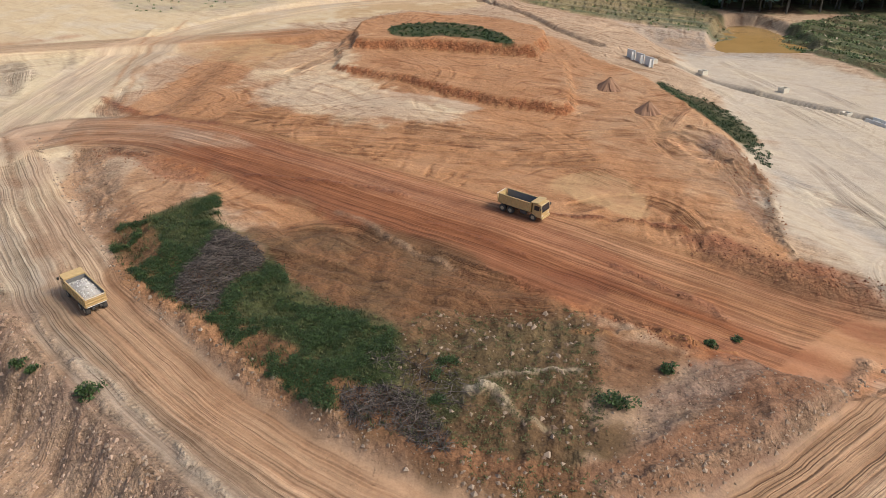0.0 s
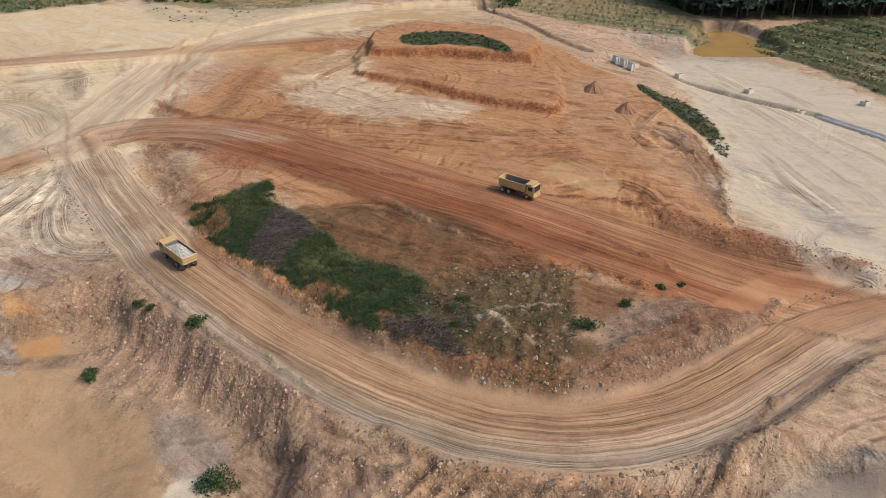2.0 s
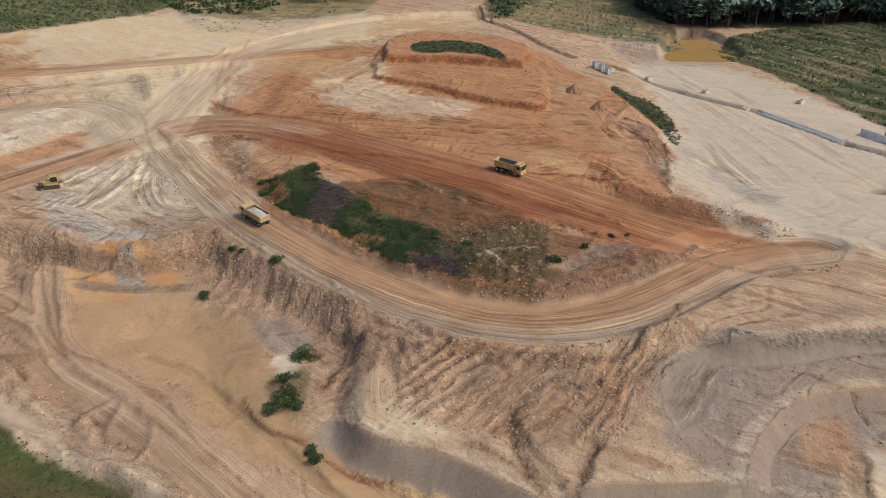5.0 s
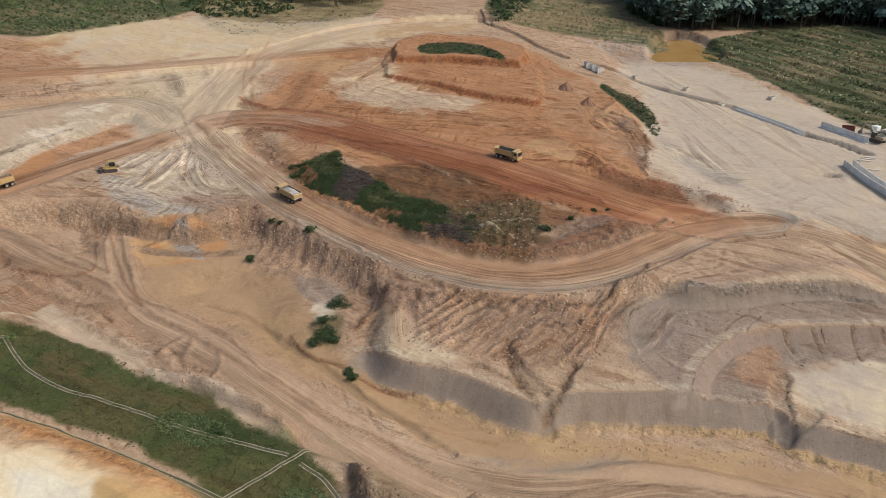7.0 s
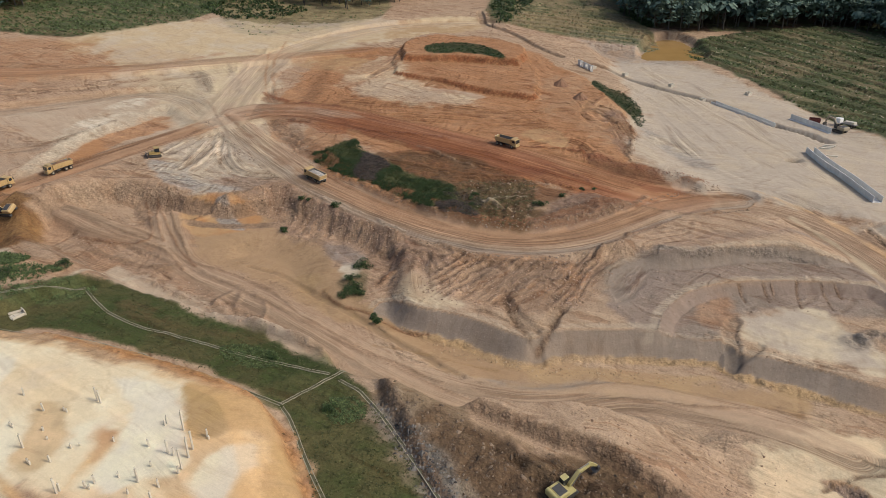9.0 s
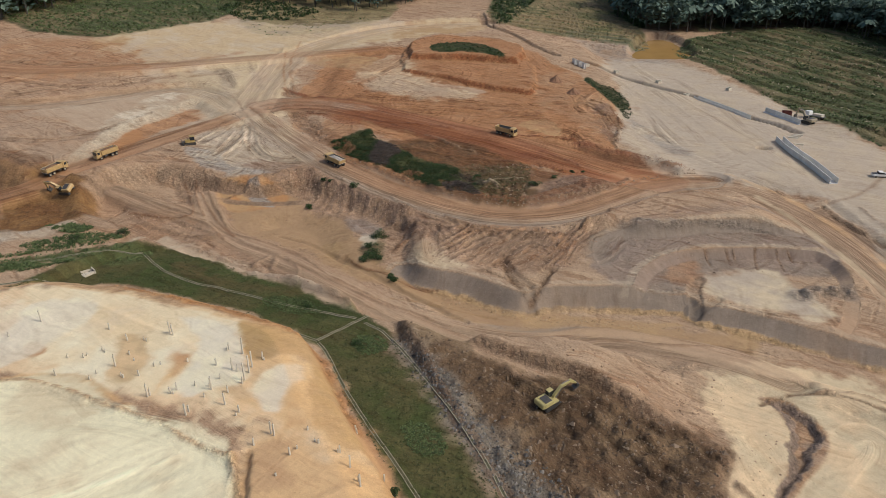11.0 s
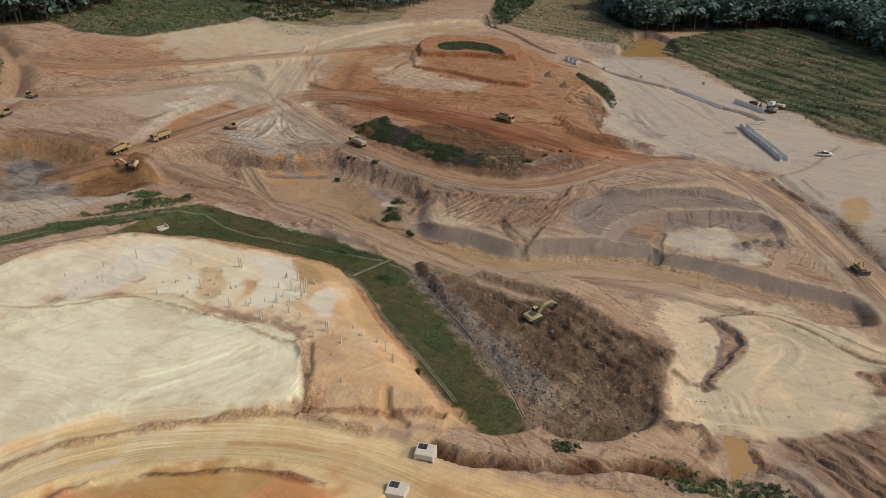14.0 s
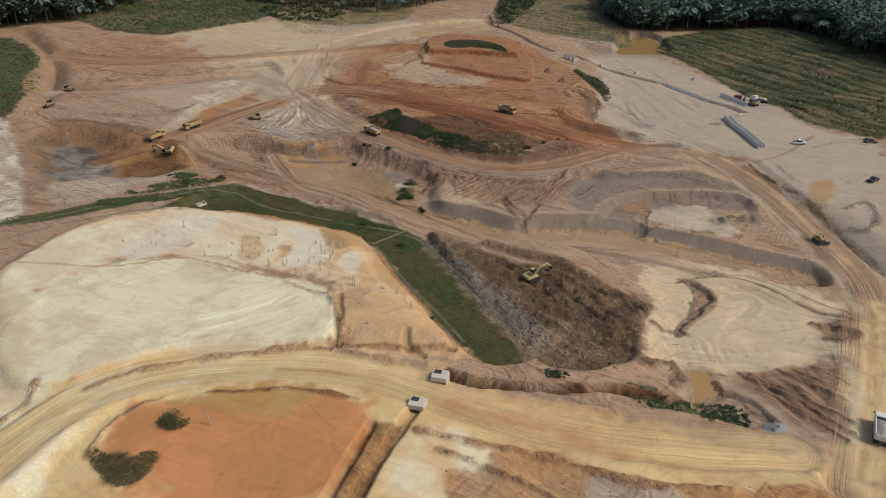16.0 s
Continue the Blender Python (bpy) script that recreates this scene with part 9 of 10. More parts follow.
        for i in range(nx - 1):
            for j in range(ny - 1):
                bm.faces.new((grid[i][j], grid[i + 1][j], grid[i + 1][j + 1], grid[i][j + 1]))
        r = np.random.default_rng(3)
        p = np.column_stack([r.uniform(-3.2, 1.7, 160), r.uniform(-1.1, 1.1, 160), np.zeros(160)])
        p[:, 2] = 2.2 + 0.6 * np.sin(np.pi * (p[:, 0] + 3.3) / 5.1) * np.sin(np.pi * (p[:, 1] + 1.17) / 2.34)
        v, f = pebbles(p, r.uniform(0.06, 0.2, 160), r)
        vs = [bm.verts.new(q) for q in v]
        for a, b_, c in f:
            bm.faces.new((vs[a], vs[b_], vs[c]))
        part("load", bm, material, bed, "heaped crushed rock load" if load == "rock" else "brown earth load")
    return t


def heading_pose(x, y, dx, dy, up=0.0):
    """Stands a vehicle on the ground, nose towards (dx, dy), following the slope."""
    d = Vector((dx, dy, 0)).normalized()
    n = Vector((-d.y, d.x, 0))
    h = [ground_at(x + d.x * k, y + d.y * k) for k in (-2.4, 2.4)]
    g = [ground_at(x + n.x * k, y + n.y * k) for k in (-1.2, 1.2)]
    f = Vector((d.x * 4.8, d.y * 4.8, h[1] - h[0])).normalized()
    l = Vector((n.x * 2.4, n.y * 2.4, g[1] - g[0]))
    u = f.cross(l).normalized()
    l = u.cross(f)
    m = Matrix((f, l, u)).transposed().to_4x4()
    m.translation = Vector((x, y, (sum(h) + sum(g)) / 4 + up))
    return m


def place(ob, m):
    ob.matrix_basis = m
    return ob


place(dump_truck("rock", "dusty yellow dump truck loaded with pale rock on the haul road"), heading_pose(-43.4, 70.6, -0.73, 0.68))
place(dump_truck(None, "empty dusty yellow dump truck driving down the red road"), heading_pose(12.0, 91.2, 0.81, -0.59))
place(dump_truck("earth", "dusty yellow dump truck with an earth load on the western road"), heading_pose(-117.0, 74.6, -0.6, -0.8))
place(dump_truck("earth", "dusty yellow dump truck being loaded beside an excavator"), heading_pose(-127.6, 62.6, 0.42, 0.9))
white_truck = dump_truck("rock", "pale dump truck loaded with rock on the eastern haul road")
for o in white_truck.children_recursive:
    if o.data.materials[0] == YELLOW:
        o.data.materials[0] = WHITE
place(white_truck, heading_pose(69.3, -95.2, 0.48, 0.88))


def crawler(parent, y, length, r, w):
    """A track with its shoes, idlers and rollers."""
    bm = B()
    prof = []
    for k in range(9):
        a = math.pi / 2 + math.pi * k / 8
        prof.append((-length / 2 + r + r * math.cos(a), r + r * math.sin(a)))
    for k in range(9):
        a = -math.pi / 2 + math.pi * k / 8
        prof.append((length / 2 - r + r * math.cos(a), r + r * math.sin(a)))
    prism(bm, prof, y - w / 2, y + w / 2)
    shoes = int(length / 0.22)
    for i in range(shoes):
        x = -length / 2 + r + (length - 2 * r) * i / (shoes - 1)
        box(bm, (0.06, w, 0.05), (x, y, 2 * r + 0.02))
        box(bm, (0.06, w, 0.05), (x, y, -0.0))
    track = part("track", bm, STEEL, parent, "muddy steel track")
    for x in (-length / 2 + r, 0, length / 2 - r):
        bm = B()
        rod(bm, (x, y - w * 0.53, r), (x, y + w * 0.53, r), r * 0.6, r * 0.6, 10)
        part("roller", bm, STEEL, track)


def link(parent, name, pts, w, material, label=""):
    bm = B()
    prism(bm, pts, -w / 2, w / 2, 0.02)
    return part(name, bm, material, parent, label)


def excavator(label, paint, low):
    """A crawler excavator, its boom along +x; low: the stick reaches down."""
    t = thing("excavator", label, "excavator", "excavators on the site")
    for s in (-1, 1):
        crawler(t, s * 1.15, 4.2, 0.45, 0.6)
    bm = B()
    box(bm, (2.2, 1.7, 0.4), (0, 0, 0.75), 0.05)
    rod(bm, (0, 0, 0.9), (0, 0, 1.15), 0.75, 0.75, 16)
    part("undercarriage", bm, STEEL, t)
    bm = B()
    box(bm, (3.9, 2.6, 0.25), (-0.5, 0, 1.25), 0.05)
    prism(bm, [(-2.3, 1.35), (-0.1, 1.35), (-0.1, 2.15), (-2.2, 2.2)], -1.3, 1.3, 0.08)
    house = part("house", bm, paint, t)
    bm = B()
    prism(bm, [(-2.95, 1.2), (-2.3, 1.15), (-2.25, 2.3), (-2.75, 2.3), (-2.95, 2.0)], -1.3, 1.3, 0.1)
    part("counterweight", bm, paint, house)
    bm = B()
    box(bm, (1.7, 1.9, 0.06), (-1.2, -0.1, 2.22), 0.02)
    part("engine_cover", bm, STEEL, house, "dark engine cover")
    bm = B()
    prism(bm, [(0.0, 1.35), (1.4, 1.35), (1.45, 2.1), (1.15, 2.95), (0.0, 2.95)], 0.3, 1.25, 0.05)
    cab = part("cab", bm, GLASS, house, "dark glazed cab")
    bm = B()
    box(bm, (1.25, 1.0, 0.07), (0.58, 0.77, 2.98), 0.03)
    part("cab_roof", bm, paint, cab)
    if low:
        boom = [(0.8, 1.3), (1.0, 1.9), (2.7, 4.1), (5.3, 4.2), (5.6, 3.9), (3.0, 3.4), (1.3, 1.5)]
        stick = [(4.9, 4.5), (5.4, 4.55), (6.5, 1.7), (6.2, 1.5), (5.2, 3.6)]
        bucket = [(6.1, 1.7), (6.6, 1.7), (6.9, 1.0), (6.3, 0.4), (5.6, 0.6), (6.2, 0.85)]
    else:
        boom = [(0.8, 1.3), (1.0, 1.9), (2.8, 3.6), (5.4, 3.5), (5.6, 3.2), (3.1, 3.0), (1.3, 1.5)]
        stick = [(5.0, 3.7), (5.5, 3.75), (7.4, 1.9), (7.2, 1.65), (5.4, 3.0)]
        bucket = [(7.1, 1.9), (7.55, 1.85), (7.8, 1.2), (7.3, 0.6), (6.6, 0.8), (7.2, 1.1)]
    link(t, "boom", boom, 0.55, paint)
    link(t, "stick", stick, 0.4, paint)
    link(t, "bucket", bucket, 1.1, STEEL, "worn steel bucket")
    bm = B()
    for s in (-0.36, 0.36):
        rod(bm, (1.3, s, 1.4), (2.9, s, 3.4), 0.09, 0.07, 8)
    rod(bm, (3.0, 0, boom[2][1] + 0.3), (stick[0][0], 0, stick[0][1] + 0.1), 0.1, 0.08, 8)
    part("hydraulic_ram", bm, INNER, t, "grey hydraulic rams")
    return t


place(excavator("yellow excavator loading a truck from the brown bank", YELLOW, True), heading_pose(-117.9, 49.6, -0.93, 0.36))
place(excavator("yellow-green excavator digging on the dark rubble slope", EXC_YELLOW, False), heading_pose(9.2, -39.8, 0.80, 0.60) @ Matrix.Scale(0.9, 4))
place(excavator("dusty white excavator beside precast concrete at the drain works", HUB, True), heading_pose(126.5, 114.0, -0.3, 0.95))


def bulldozer(label, canopy=False):
    t = thing("bulldozer", label, "bulldozer", "bulldozers on the site")
    for s in (-1, 1):
        crawler(t, s * 0.95, 3.4, 0.45, 0.55)
    bm = B()
    prism(bm, [(-1.4, 0.6), (1.6, 0.6), (1.7, 1.6), (0.3, 1.8), (-0.2, 1.7), (-1.4, 1.5)], -0.6, 0.6, 0.05)
    body = part("body", bm, DOZER_YELLOW, t)
    bm = B()
    for s in (-1, 1):
        box(bm, (2.6, 0.6, 0.1), (-0.2, s * 0.95, 1.05), 0.03)
    part("mudguard", bm, DOZER_YELLOW, body)
    bm = B()
    if canopy:
        for x in (-1.2, 0.2):
            for y in (-0.7, 0.7):
                rod(bm, (x, y, 1.5), (x, y, 2.75), 0.06, 0.06, 6)
    else:
        prism(bm, [(-1.3, 1.5), (0.1, 1.6), (0.0, 2.75), (-1.25, 2.75)], -0.75, 0.75, 0.04)
    cab = part("cab", bm, STEEL if canopy else GLASS, t, "" if canopy else "dark glazed cab")
    bm = B()
    box(bm, (1.7, 1.8, 0.1), (-0.6, 0, 2.8), 0.04)
    part("roof", bm, DOZER_YELLOW, cab)
    bm = B()
    rod(bm, (0.9, 0.3, 1.6), (0.9, 0.3, 2.4), 0.06, 0.06, 8)
    part("exhaust", bm, STEEL, t)
    bm = B()
    prism(bm, [(2.35, 0.02), (2.5, 0.05), (2.38, 0.6), (2.55, 1.25), (2.42, 1.25), (2.25, 0.6)], -1.65, 1.65)
    part("blade", bm, STEEL, t, "curved steel blade")
    bm = B()
    for s in (-1, 1):
        box(bm, (2.6, 0.14, 0.2), (1.1, s * 1.35, 0.5), 0.02)
        rod(bm, (1.3, s * 0.5, 1.4), (2.3, s * 0.6, 0.9), 0.07, 0.06, 8)
    part("push_arm", bm, STEEL, t)
    return t


place(bulldozer("dusty bulldozer levelling the pale tip"), heading_pose(-93.9, 85.6, -0.85, -0.5))
place(bulldozer("dirty yellow bulldozer driving down the eastern haul road", True), heading_pose(95.9, -15.2, 0.1, -1.0))
place(bulldozer("dusty yellow bulldozer at the edge of the far cut"), heading_pose(-191.0, 122.0, 0.9, -0.3))
place(bulldozer("yellow bulldozer on the far tipped slope"), heading_pose(-183.5, 92.0, -0.4, -0.9))


def car(label, paint, pickup):
    t = thing("car", label, "car", "cars on the eastern flat")
    bm = B()
    prism(bm, [(-2.5, 0.45), (2.5, 0.45), (2.55, 0.75), (2.35, 1.0), (1.3, 1.08), (-2.5, 1.08)], -0.9, 0.9, 0.06)
    body = part("body", bm, paint, t)
    roof = [(1.35, 1.05), (0.55, 1.7), (-0.85, 1.72), (-1.0, 1.05)] if pickup else [(1.35, 1.05), (0.55, 1.7), (-1.9, 1.7), (-2.4, 1.05)]
    bm = B()
    prism(bm, roof, -0.8, 0.8, 0.05)
    part("windows", bm, GLASS, body, "dark windows")
    bm = B()
    box(bm, (1.3 if pickup else 2.3, 1.45, 0.05), (-0.15 if pickup else -0.65, 0, 1.73), 0.02)
    part("roof", bm, paint, body)
    if pickup:
        bm = B()
        box(bm, (1.35, 1.5, 0.04), (-1.78, 0, 1.1))
        part("load_bed", bm, STEEL, body, "dark load bed")
    for s in (-1, 1):
        bm = B()
        box(bm, (0.06, 0.35, 0.15), (2.46, s * 0.65, 0.86), 0.02)
        part("headlight", bm, LAMP, body)
    for x in (1.55, -1.55):
        for s in (-1, 1):
            wheel(t, x, s * 0.8, 0.37, 0.24)
    return t


place(car("white pickup parked on the pale flat", WHITE, True), heading_pose(124.0, 61.8, 0.95, -0.1))
place(car("dark car parked on the pale flat", BLACKCAR, False), heading_pose(152.5, 63.6, 0.95, -0.1))
place(car("dark pickup parked on the pale flat", BLACKCAR, True), heading_pose(131.8, 23.5, 0.75, 0.5))


# ---- concrete works ----
def at(ob, x, y, dx, dy, up=0.0):
    ob.matrix_basis = pose(x, y, ground_at(x, y) + up, 0, 0, math.degrees(math.atan2(dy, dx)))
    return ob


def drain_segment(label):
    """A precast channel piece, 2 m long."""
    t = thing("drain_segment", label, "concrete drain", "precast drain segments")
    bm = B()
    box(bm, (1.96, 2.6, 0.22), (0, 0, 0.11), 0.02)
    part("base_slab", bm, CONCRETE, t)
    for s in (-1, 1):
        bm = B()
        prism(bm, [(-0.98, 0.22), (0.98, 0.22), (0.98, 1.9), (-0.98, 1.9)], s * 1.08, s * 1.28, 0.02)
        part("side_wall", bm, CONCRETE, t)
    return t


def along(points, step):
    p = smooth_line(points, False, 2)
    s = np.concatenate([[0], np.cumsum(np.linalg.norm(np.diff(p, axis=0), axis=1))])
    out = []
    for v in np.arange(step / 2, s[-1], step):
        i = min(np.searchsorted(s, v) - 1, len(p) - 2)
        d = (p[i + 1] - p[i]) / (s[i + 1] - s[i])
        out.append((*(p[i] + d * (v - s[i])), *d))
    return out


first = None
for x, y, dx, dy in along([(107.4, 94.5), (106.6, 84), (107.4, 71), (107.2, 57)], 2.0):
    if first is None:
        first = drain_segment("grey precast concrete drain segment standing on the pale flat")
        at(first, x, y, dx, dy, -0.1)
    else:
        copy_thing(first, pose(x, y, ground_at(x, y) - 0.1, 0, 0, math.degrees(math.atan2(dy, dx))))
for x, y, dx, dy in along([(96.2, 152.3), (100.9, 140.3), (105.5, 129.3), (108.2, 121.4)], 2.0):
    copy_thing(first, pose(x, y, ground_at(x, y), 0, 0, math.degrees(math.atan2(dy, dx))))

block = None
for x, y, dx, dy in along([(116.8, 129), (119.7, 121.5), (122.8, 113.2)], 1.35):
    if block is None:
        block = thing("precast_panel", "grey precast wall panel stored upright in a row", "concrete panel", "stored precast panels")
        bm = B()
        box(bm, (1.25, 0.18, 1.9), (0, 0, 0.95), 0.02)
        part("upright", bm, CONCRETE, block)
        bm = B()
        box(bm, (1.25, 1.1, 0.18), (0, -0.5, 0.09), 0.02)
        part("foot", bm, CONCRETE, block)
        at(block, x, y, dx, dy)
    else:
        copy_thing(block, pose(x, y, ground_at(x, y), 0, 0, math.degrees(math.atan2(dy, dx)) + rng.uniform(-3, 3)))

for i, (x, y) in enumerate(((52.8, 194), (54.4, 190.5), (56, 187))):
    t = thing("headwall_panel", "grey concrete headwall panel at the trench's end", "concrete panel", "headwall panels")
    bm = B()
    box(bm, (3.4, 0.3, 2.6), (0, 0, 1.1), 0.03)
    part("panel", bm, CONCRETE, t)
    bm = B()
    box(bm, (0.3, 1.0, 2.2), (1.3, -0.6, 1.0), 0.03)
    part("buttress", bm, CONCRETE, t)
    at(t, x, y, 0.42, -0.9)
for x, y in ((58.0, 190.5), (72, 189.5), (87.4, 173.3), (94.6, 155.8), (114, 160)):
    t = thing("drain_sump", "pale concrete drain sump beside the trench", "concrete sump", "drain sumps")
    bm = B()
    for dx, dy, w, d in ((0.85, 0, 0.2, 1.9), (-0.85, 0, 0.2, 1.9), (0, 0.85, 1.5, 0.2), (0, -0.85, 1.5, 0.2)):
        box(bm, (w, d, 1.3), (dx, dy, 0.55), 0.02)
    part("wall", bm, CREAMCONCRETE, t)
    # dark plate inside the walls: the opening's shade put into its colour
    bm = B()
    box(bm, (1.5, 1.5, 0.05), (0, 0, 0.5))
    part("floor_slab", bm, GRATE_HOLE, t, "dark plate painted as the shaded opening")
    at(t, x, y, 0.4, -0.9)
for x, y in ((112.2, 90.5), (113.6, 97.5), (115.2, 98.8), (116.4, 100)):
    t = thing("concrete_beam", "pale concrete beam lying on the ground", "concrete beam", "lying beams")
    bm = B()
    box(bm, (3.2, 0.5, 0.45), (0, 0, 0.2), 0.03)
    box(bm, (3.2, 0.9, 0.12), (0, 0, 0.02), 0.02)
    part("beam", bm, CREAMCONCRETE, t)
    at(t, x, y, 0.9, -0.3)
skip = thing("skip", "dark red steel skip near the precast panels", "skip")
bm = B()
for s in (-1, 1):
    box(bm, (3.4, 0.08, 1.5), (0, s * 0.95, 0.9), 0.02)
    box(bm, (0.08, 1.9, 1.5), (s * 1.68, 0, 0.9), 0.02)
box(bm, (3.4, 1.9, 0.1), (0, 0, 0.2))
part("body", bm, REDBOX, skip)
bm = B()
for x in (-1.2, -0.4, 0.4, 1.2):
    for s in (-1, 1):
        box(bm, (0.1, 0.08, 1.4), (x, s * 1.02, 0.9), 0.01)
part("rib", bm, REDBOX, skip)
at(skip, 123.2, 124.5, 0.9, -0.3)
flatbed = thing("flatbed_truck", "white flatbed truck standing by the drain works", "truck")
bm = B()
box(bm, (2.0, 2.3, 2.0), (2.6, 0, 1.7), 0.12)
cab = part("cab", bm, WHITE, flatbed)
bm = B()
box(bm, (0.04, 2.0, 0.8), (3.61, 0, 2.15))
part("windscreen", bm, GLASS, cab)
bm = B()
box(bm, (5.2, 2.4, 0.2), (-1.1, 0, 1.2), 0.02)
part("deck", bm, INNER, flatbed)
bm = B()
box(bm, (3.6, 2.0, 0.8), (-1.4, 0, 1.72), 0.05)
part("load", bm, CREAMCONCRETE, flatbed, "stacked pale concrete")
for x in (2.4, -1.6, -2.7):
    for s in (-1, 1):
        wheel(flatbed, x, s * 0.95, 0.5, 0.35)
place(flatbed, heading_pose(131.5, 119.5, -0.5, 0.85))


def culvert_inlet(x, y, level, turn, label):
    """A concrete chamber set into the road's edge, open below on two sides, with a grated hatch."""
    t = thing("culvert_inlet", label, "culvert inlet", "culvert inlets")
    bm = B()
    box(bm, (4.0, 3.5, 0.3), (0, 0, 2.6), 0.04)
    roof = part("roof_slab", bm, CREAMCONCRETE, t)
    for sx in (-1, 1):
        bm = B()
        box(bm, (0.3, 3.5, 3.0), (sx * 1.9, 0, 0.97), 0.03)
        part("side_wall", bm, CREAMCONCRETE, t)
    bm = B()
    box(bm, (3.5, 0.3, 3.0), (0, 1.6, 0.97), 0.03)
    part("back_wall", bm, CREAMCONCRETE, t)
    bm = B()
    box(bm, (3.5, 0.25, 1.1), (0, -1.6, 1.9), 0.03)
    part("lintel", bm, CREAMCONCRETE, t)
    bm = B()
    box(bm, (1.9, 1.5, 0.05), (-0.75, 0.7, 2.77), 0.01)
    hatch = part("hatch", bm, GRATE_HOLE, roof, "dark grated hatch")
    bm = B()
    for i in range(3):
        box(bm, (0.05, 1.5, 0.04), (-1.4 + 0.65 * i, 0.7, 2.81))
    for j in range(2):
        box(bm, (1.9, 0.05, 0.04), (-0.75, 0.45 + 0.5 * j, 2.82))
    part("hatch_bar", bm, INNER, roof)
    t.matrix_basis = pose(x, y, level - 1.0, 0, 0, turn) @ Matrix.Scale(0.78, 4)
    return t


culvert_inlet(-14.2, -85.8, 2.1, -14, "pale concrete culvert inlet with a dark hatch beside a trench")
culvert_inlet(-18.4, -93.6, 1.8, -14, "pale concrete culvert inlet with a dark hatch below the road")


def lined_drain(points, label):
    """Two low concrete kerbs and a sunk channel along a line."""
    p = smooth_line(points, False, 3)
    top = tagged(new("drain"), label, "concrete drain", kind="structure")
    d = np.gradient(p, axis=0)
    d /= np.linalg.norm(d, axis=1)[:, None]
    n = np.stack([-d[:, 1], d[:, 0]], 1)
    for name, a, b, lift, mat in (("kerb", 0.20, 0.32, 0.10, OLDCONCRETE), ("kerb", -0.32, -0.20, 0.10, OLDCONCRETE), ("channel", -0.20, 0.20, 0.04, MOSS)):
        bm = B()
        rings = []
        for q, m in zip(p, n):
            u, w = q + m * a, q + m * b
            z = ground_at(*q) + lift - 0.1 * max(0.0, noise.noise(Vector((q[0], q[1], 3.0)) * 0.35) + 0.1)
            rings.append([bm.verts.new((*u, z - 0.7)), bm.verts.new((*u, z)), bm.verts.new((*w, z)), bm.verts.new((*w, z - 0.7))])
        for r0, r1 in zip(rings, rings[1:]):
            for k in range(3):
                bm.faces.new((r0[k], r1[k], r1[k + 1], r0[k + 1]))
        bmesh.ops.recalc_face_normals(bm, faces=bm.faces)
        part(name, bm, mat, top)


def drain_outlet(x, y, dx, dy):
    """A cast apron with a headwall, two wing walls and a dark disc for the pipe's shaded mouth."""
    t = thing("drain_outlet", "pale concrete drain outlet with wing walls below the grass strip", "drain outlet")
    bm = B()
    box(bm, (3.6, 2.6, 0.2), (1.2, 0, 0.05), 0.03)
    part("apron", bm, CREAMCONCRETE, t)
    bm = B()
    box(bm, (0.3, 3.2, 1.4), (-0.7, 0, 0.6), 0.03)
    wall = part("headwall", bm, CREAMCONCRETE, t)
    bm = B()
    rod(bm, (-0.56, 0, 0.55), (-0.5, 0, 0.55), 0.45, 0.45, 16)
    part("pipe_mouth", bm, GRATE_HOLE, wall, "dark disc painted as the shaded pipe mouth")
    for side in (-1, 1):
        bm = B()
        box(bm, (3.4, 0.25, 0.9), (1.1, side * 1.5, 0.35), 0.03, Matrix.Rotation(side * 0.22, 3, 'Z'))
        part("wing_wall", bm, CREAMCONCRETE, t)
    at(t, x, y, dx, dy)
    t.matrix_basis = t.matrix_basis @ Matrix.Scale(0.7, 4)


drain_outlet(-90.9, 4.8, -4.20, -4.40)
DRAIN = "narrow weathered concrete drain through the grass"
lined_drain([(-82.4, 14), (-77.3, 8.4), (-72.7, 4.3), (-65.7, 0.3), (-56.5, -2.7), (-44, -8.2), (-34.3, -11.3), (-27.4, -13.5)], DRAIN)
lined_drain([(-96, 0), (-84, -2.5), (-71.6, -6.4), (-61.3, -10.2), (-51.7, -13.6), (-42.5, -17.3), (-34.2, -21.5)], DRAIN)
lined_drain([(-24.7, -12), (-27.9, -15.2), (-31.7, -18.7), (-34.3, -21.2)], DRAIN)
lined_drain([(-34, -22), (-32.0, -24.8), (-27.1, -35.8), (-20.4, -47.7), (-14.8, -57), (-9, -68)], DRAIN)
lined_drain([(-25.5, -15), (-20.7, -18.6), (-13.3, -31), (-5.3, -46.8), (0.6, -61), (3.6, -72.5)], DRAIN)
lined_drain([(-141.6, -25.8), (-128.8, -13.4), (-111.9, -5.7), (-96, 0)], DRAIN)
lined_drain([(-147.4, -16.3), (-131.9, -7.6), (-114, 3.5), (-97.9, 9.2), (-82.8, 14.6)], DRAIN)

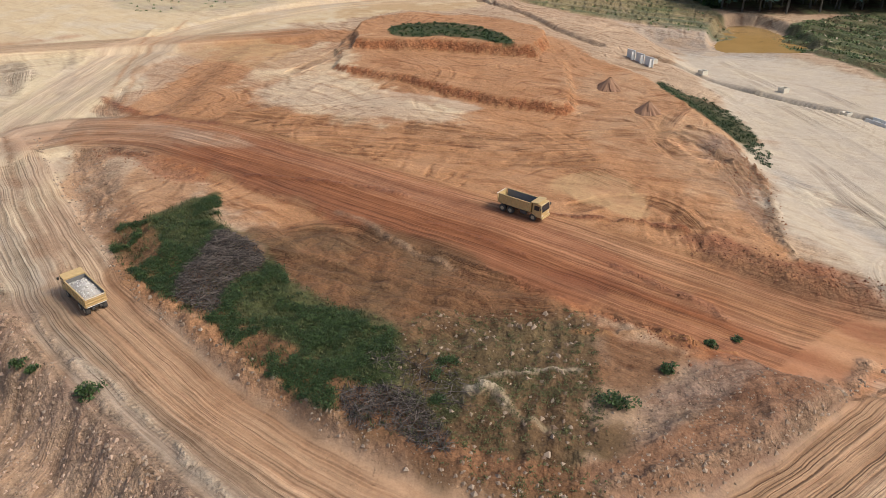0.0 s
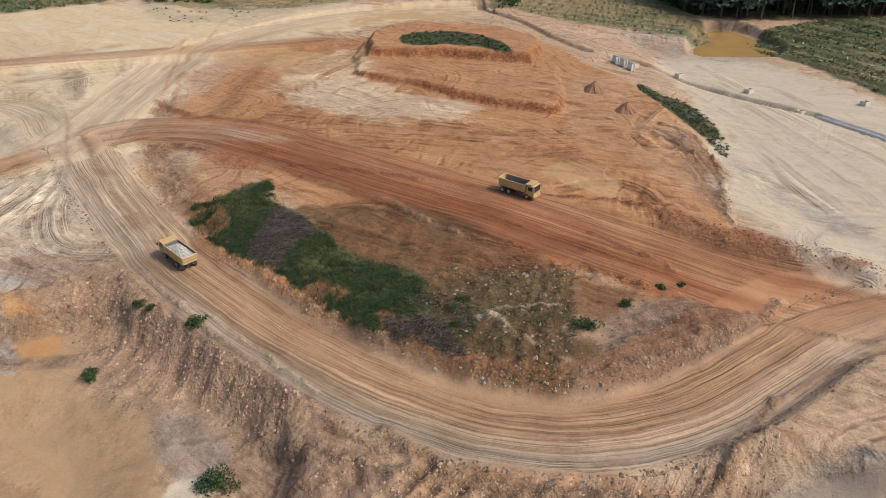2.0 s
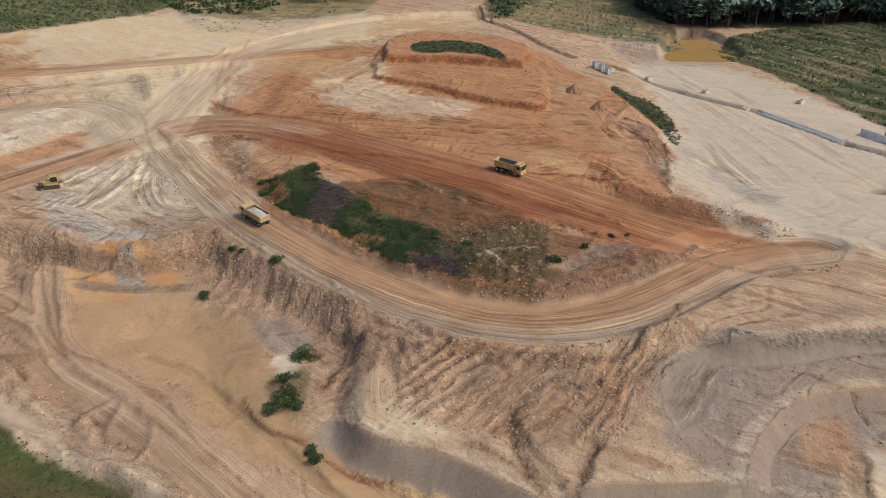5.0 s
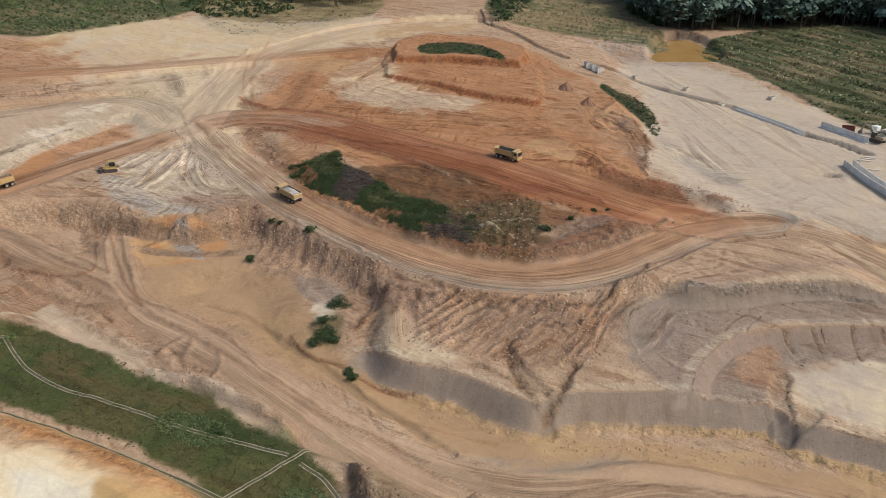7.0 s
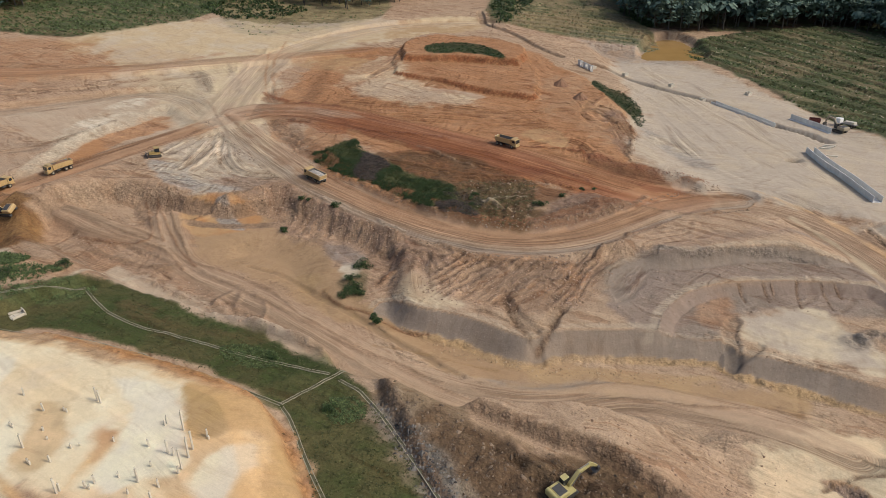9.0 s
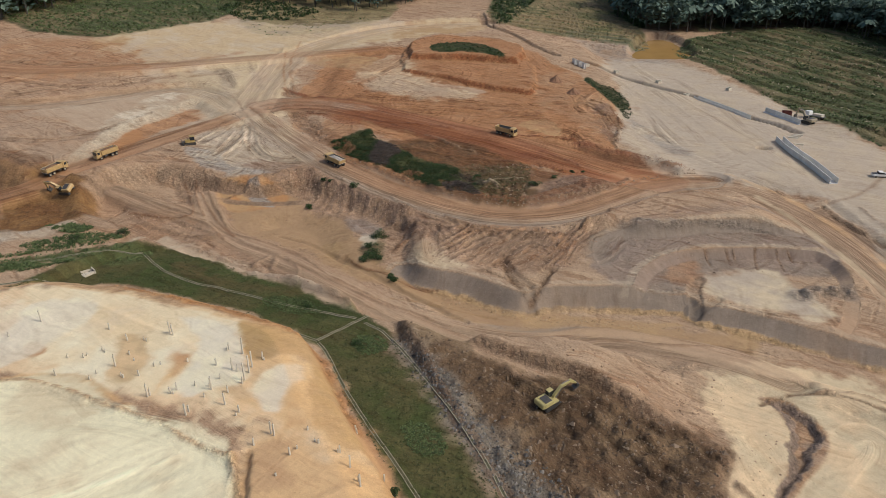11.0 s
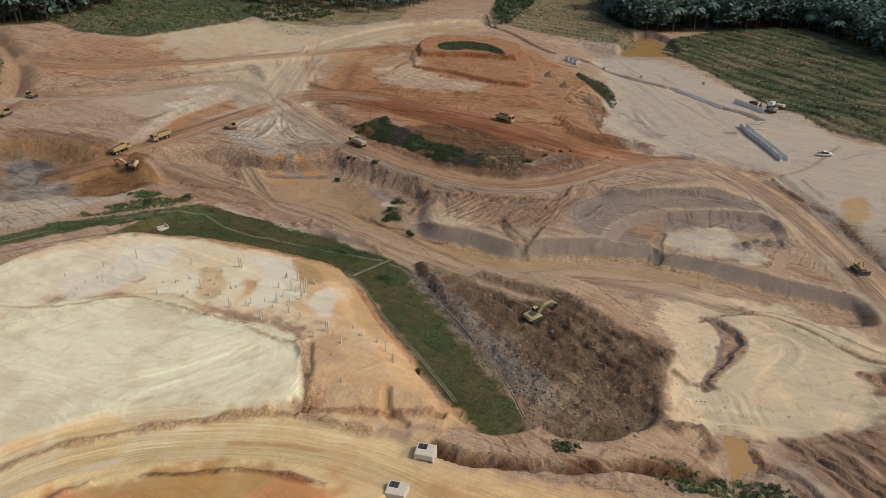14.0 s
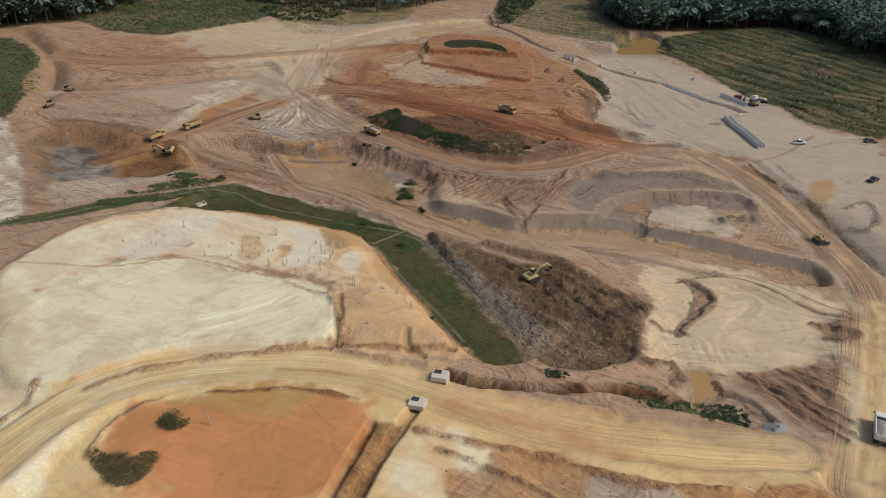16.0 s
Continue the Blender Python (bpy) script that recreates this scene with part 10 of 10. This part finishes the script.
# ---- foundation piles on the white slope ----
PILES = collections.OrderedDict()  # heights, places
PILES[0.8] = [(-68.7, -39.1), (-69.1, -40.8), (-70.5, -32.7), (-64.3, -29.4), (-64.1, -39.9), (-58.5, -36.8), (-53.6, -44.6), (-48.1, -42.8), (-48.0, -32.8), (-40.7, -35.7), (-28.4, -55.8), (-24.8, -57.3), (-50.6, -42.6), (-48.2, -45.5), (-65.2, -33.7), (-72.9, -34.7), (-72.6, -34.1), (-75.8, -34.7), (-92.0, -32.4), (-93.7, -34.6), (-94.4, -37.6), (-89.9, -28.2), (-100.2, -31.4), (-30.8, -57.3), (-54.1, -35.9), (-69.9, -33.1), (-63.7, -29.8), (-63.6, -40.3), (-63.7, -35.5), (-59.5, -37.2), (-47.0, -40.7), (-27.8, -56.1), (-32.8, -62.5), (-29.9, -53.3), (-41.8, -50.0)]
PILES[1.5] = [(-72.2, -25.9), (-67.3, -29.5), (-61.1, -39.8), (-54.1, -44.5), (-53.3, -43.6), (-49.5, -49.1), (-48.7, -37.0), (-47.8, -32.4), (-44.5, -38.9), (-42.8, -42.2), (-44.6, -44.4), (-41.5, -49.2), (-41.1, -35.2), (-37.4, -56.5), (-31.6, -58.5), (-24.5, -57.3), (-23.3, -48.4), (-21.1, -62.7), (-18.0, -59.2), (-30.1, -69.5), (-89.9, -34.3), (-92.9, -27.1), (-75.4, -39.7), (-57.3, -44.9), (-23.6, -47.5)]
PILES[2.6] = [(-86.4, -23.3), (-66.3, -37.1), (-60.2, -27.3), (-57.5, -45.3), (-49.7, -49.9), (-47.6, -43.6), (-44.2, -47.5), (-45.5, -38.5), (-35.4, -54.0), (-34.8, -54.5), (-22.7, -60.1), (-20.8, -63.6), (-59.5, -27.9)]
PILES[3.6] = [(-44.9, -33.9), (-42.6, -41.4), (-42.4, -39.3), (-42.3, -37.7)]


def pile(height):
    t = thing("foundation_pile", "slender pale concrete pile standing in the bare slope", "pile", "foundation piles")
    bm = B()
    box(bm, (0.24, 0.24, height + 0.6), (0, 0, (height - 0.6) / 2), 0.02)
    part("shaft", bm, CREAMCONCRETE, t)
    bm = B()
    for s in (-0.05, 0.05):
        rod(bm, (s, s, height), (s, s, height + 0.25), 0.015, 0.015, 4)
    part("rebar", bm, STEEL, t)
    return t


for tall, places in PILES.items():
    first = None
    for x, y in places:
        m = pose(x, y, ground_at(x, y) - 0.35 * rng.random(), rng.normal(0, 1.5), rng.normal(0, 1.5), rng.uniform(0, 90))
        if first is None:
            first = pile(tall)
            first.matrix_basis = m
        else:
            copy_thing(first, m)
pole = thing("timber_pole", "leaning pale timber pole on the orange mound", "pole")
bm = B()
rod(bm, (0, 0, -0.6), (-0.5, 0, 5.2), 0.13, 0.1, 8)
part("shaft", bm, TIMBER, pole)
pole.location = (-55.5, -100.1, ground_at(-55.5, -100.1))
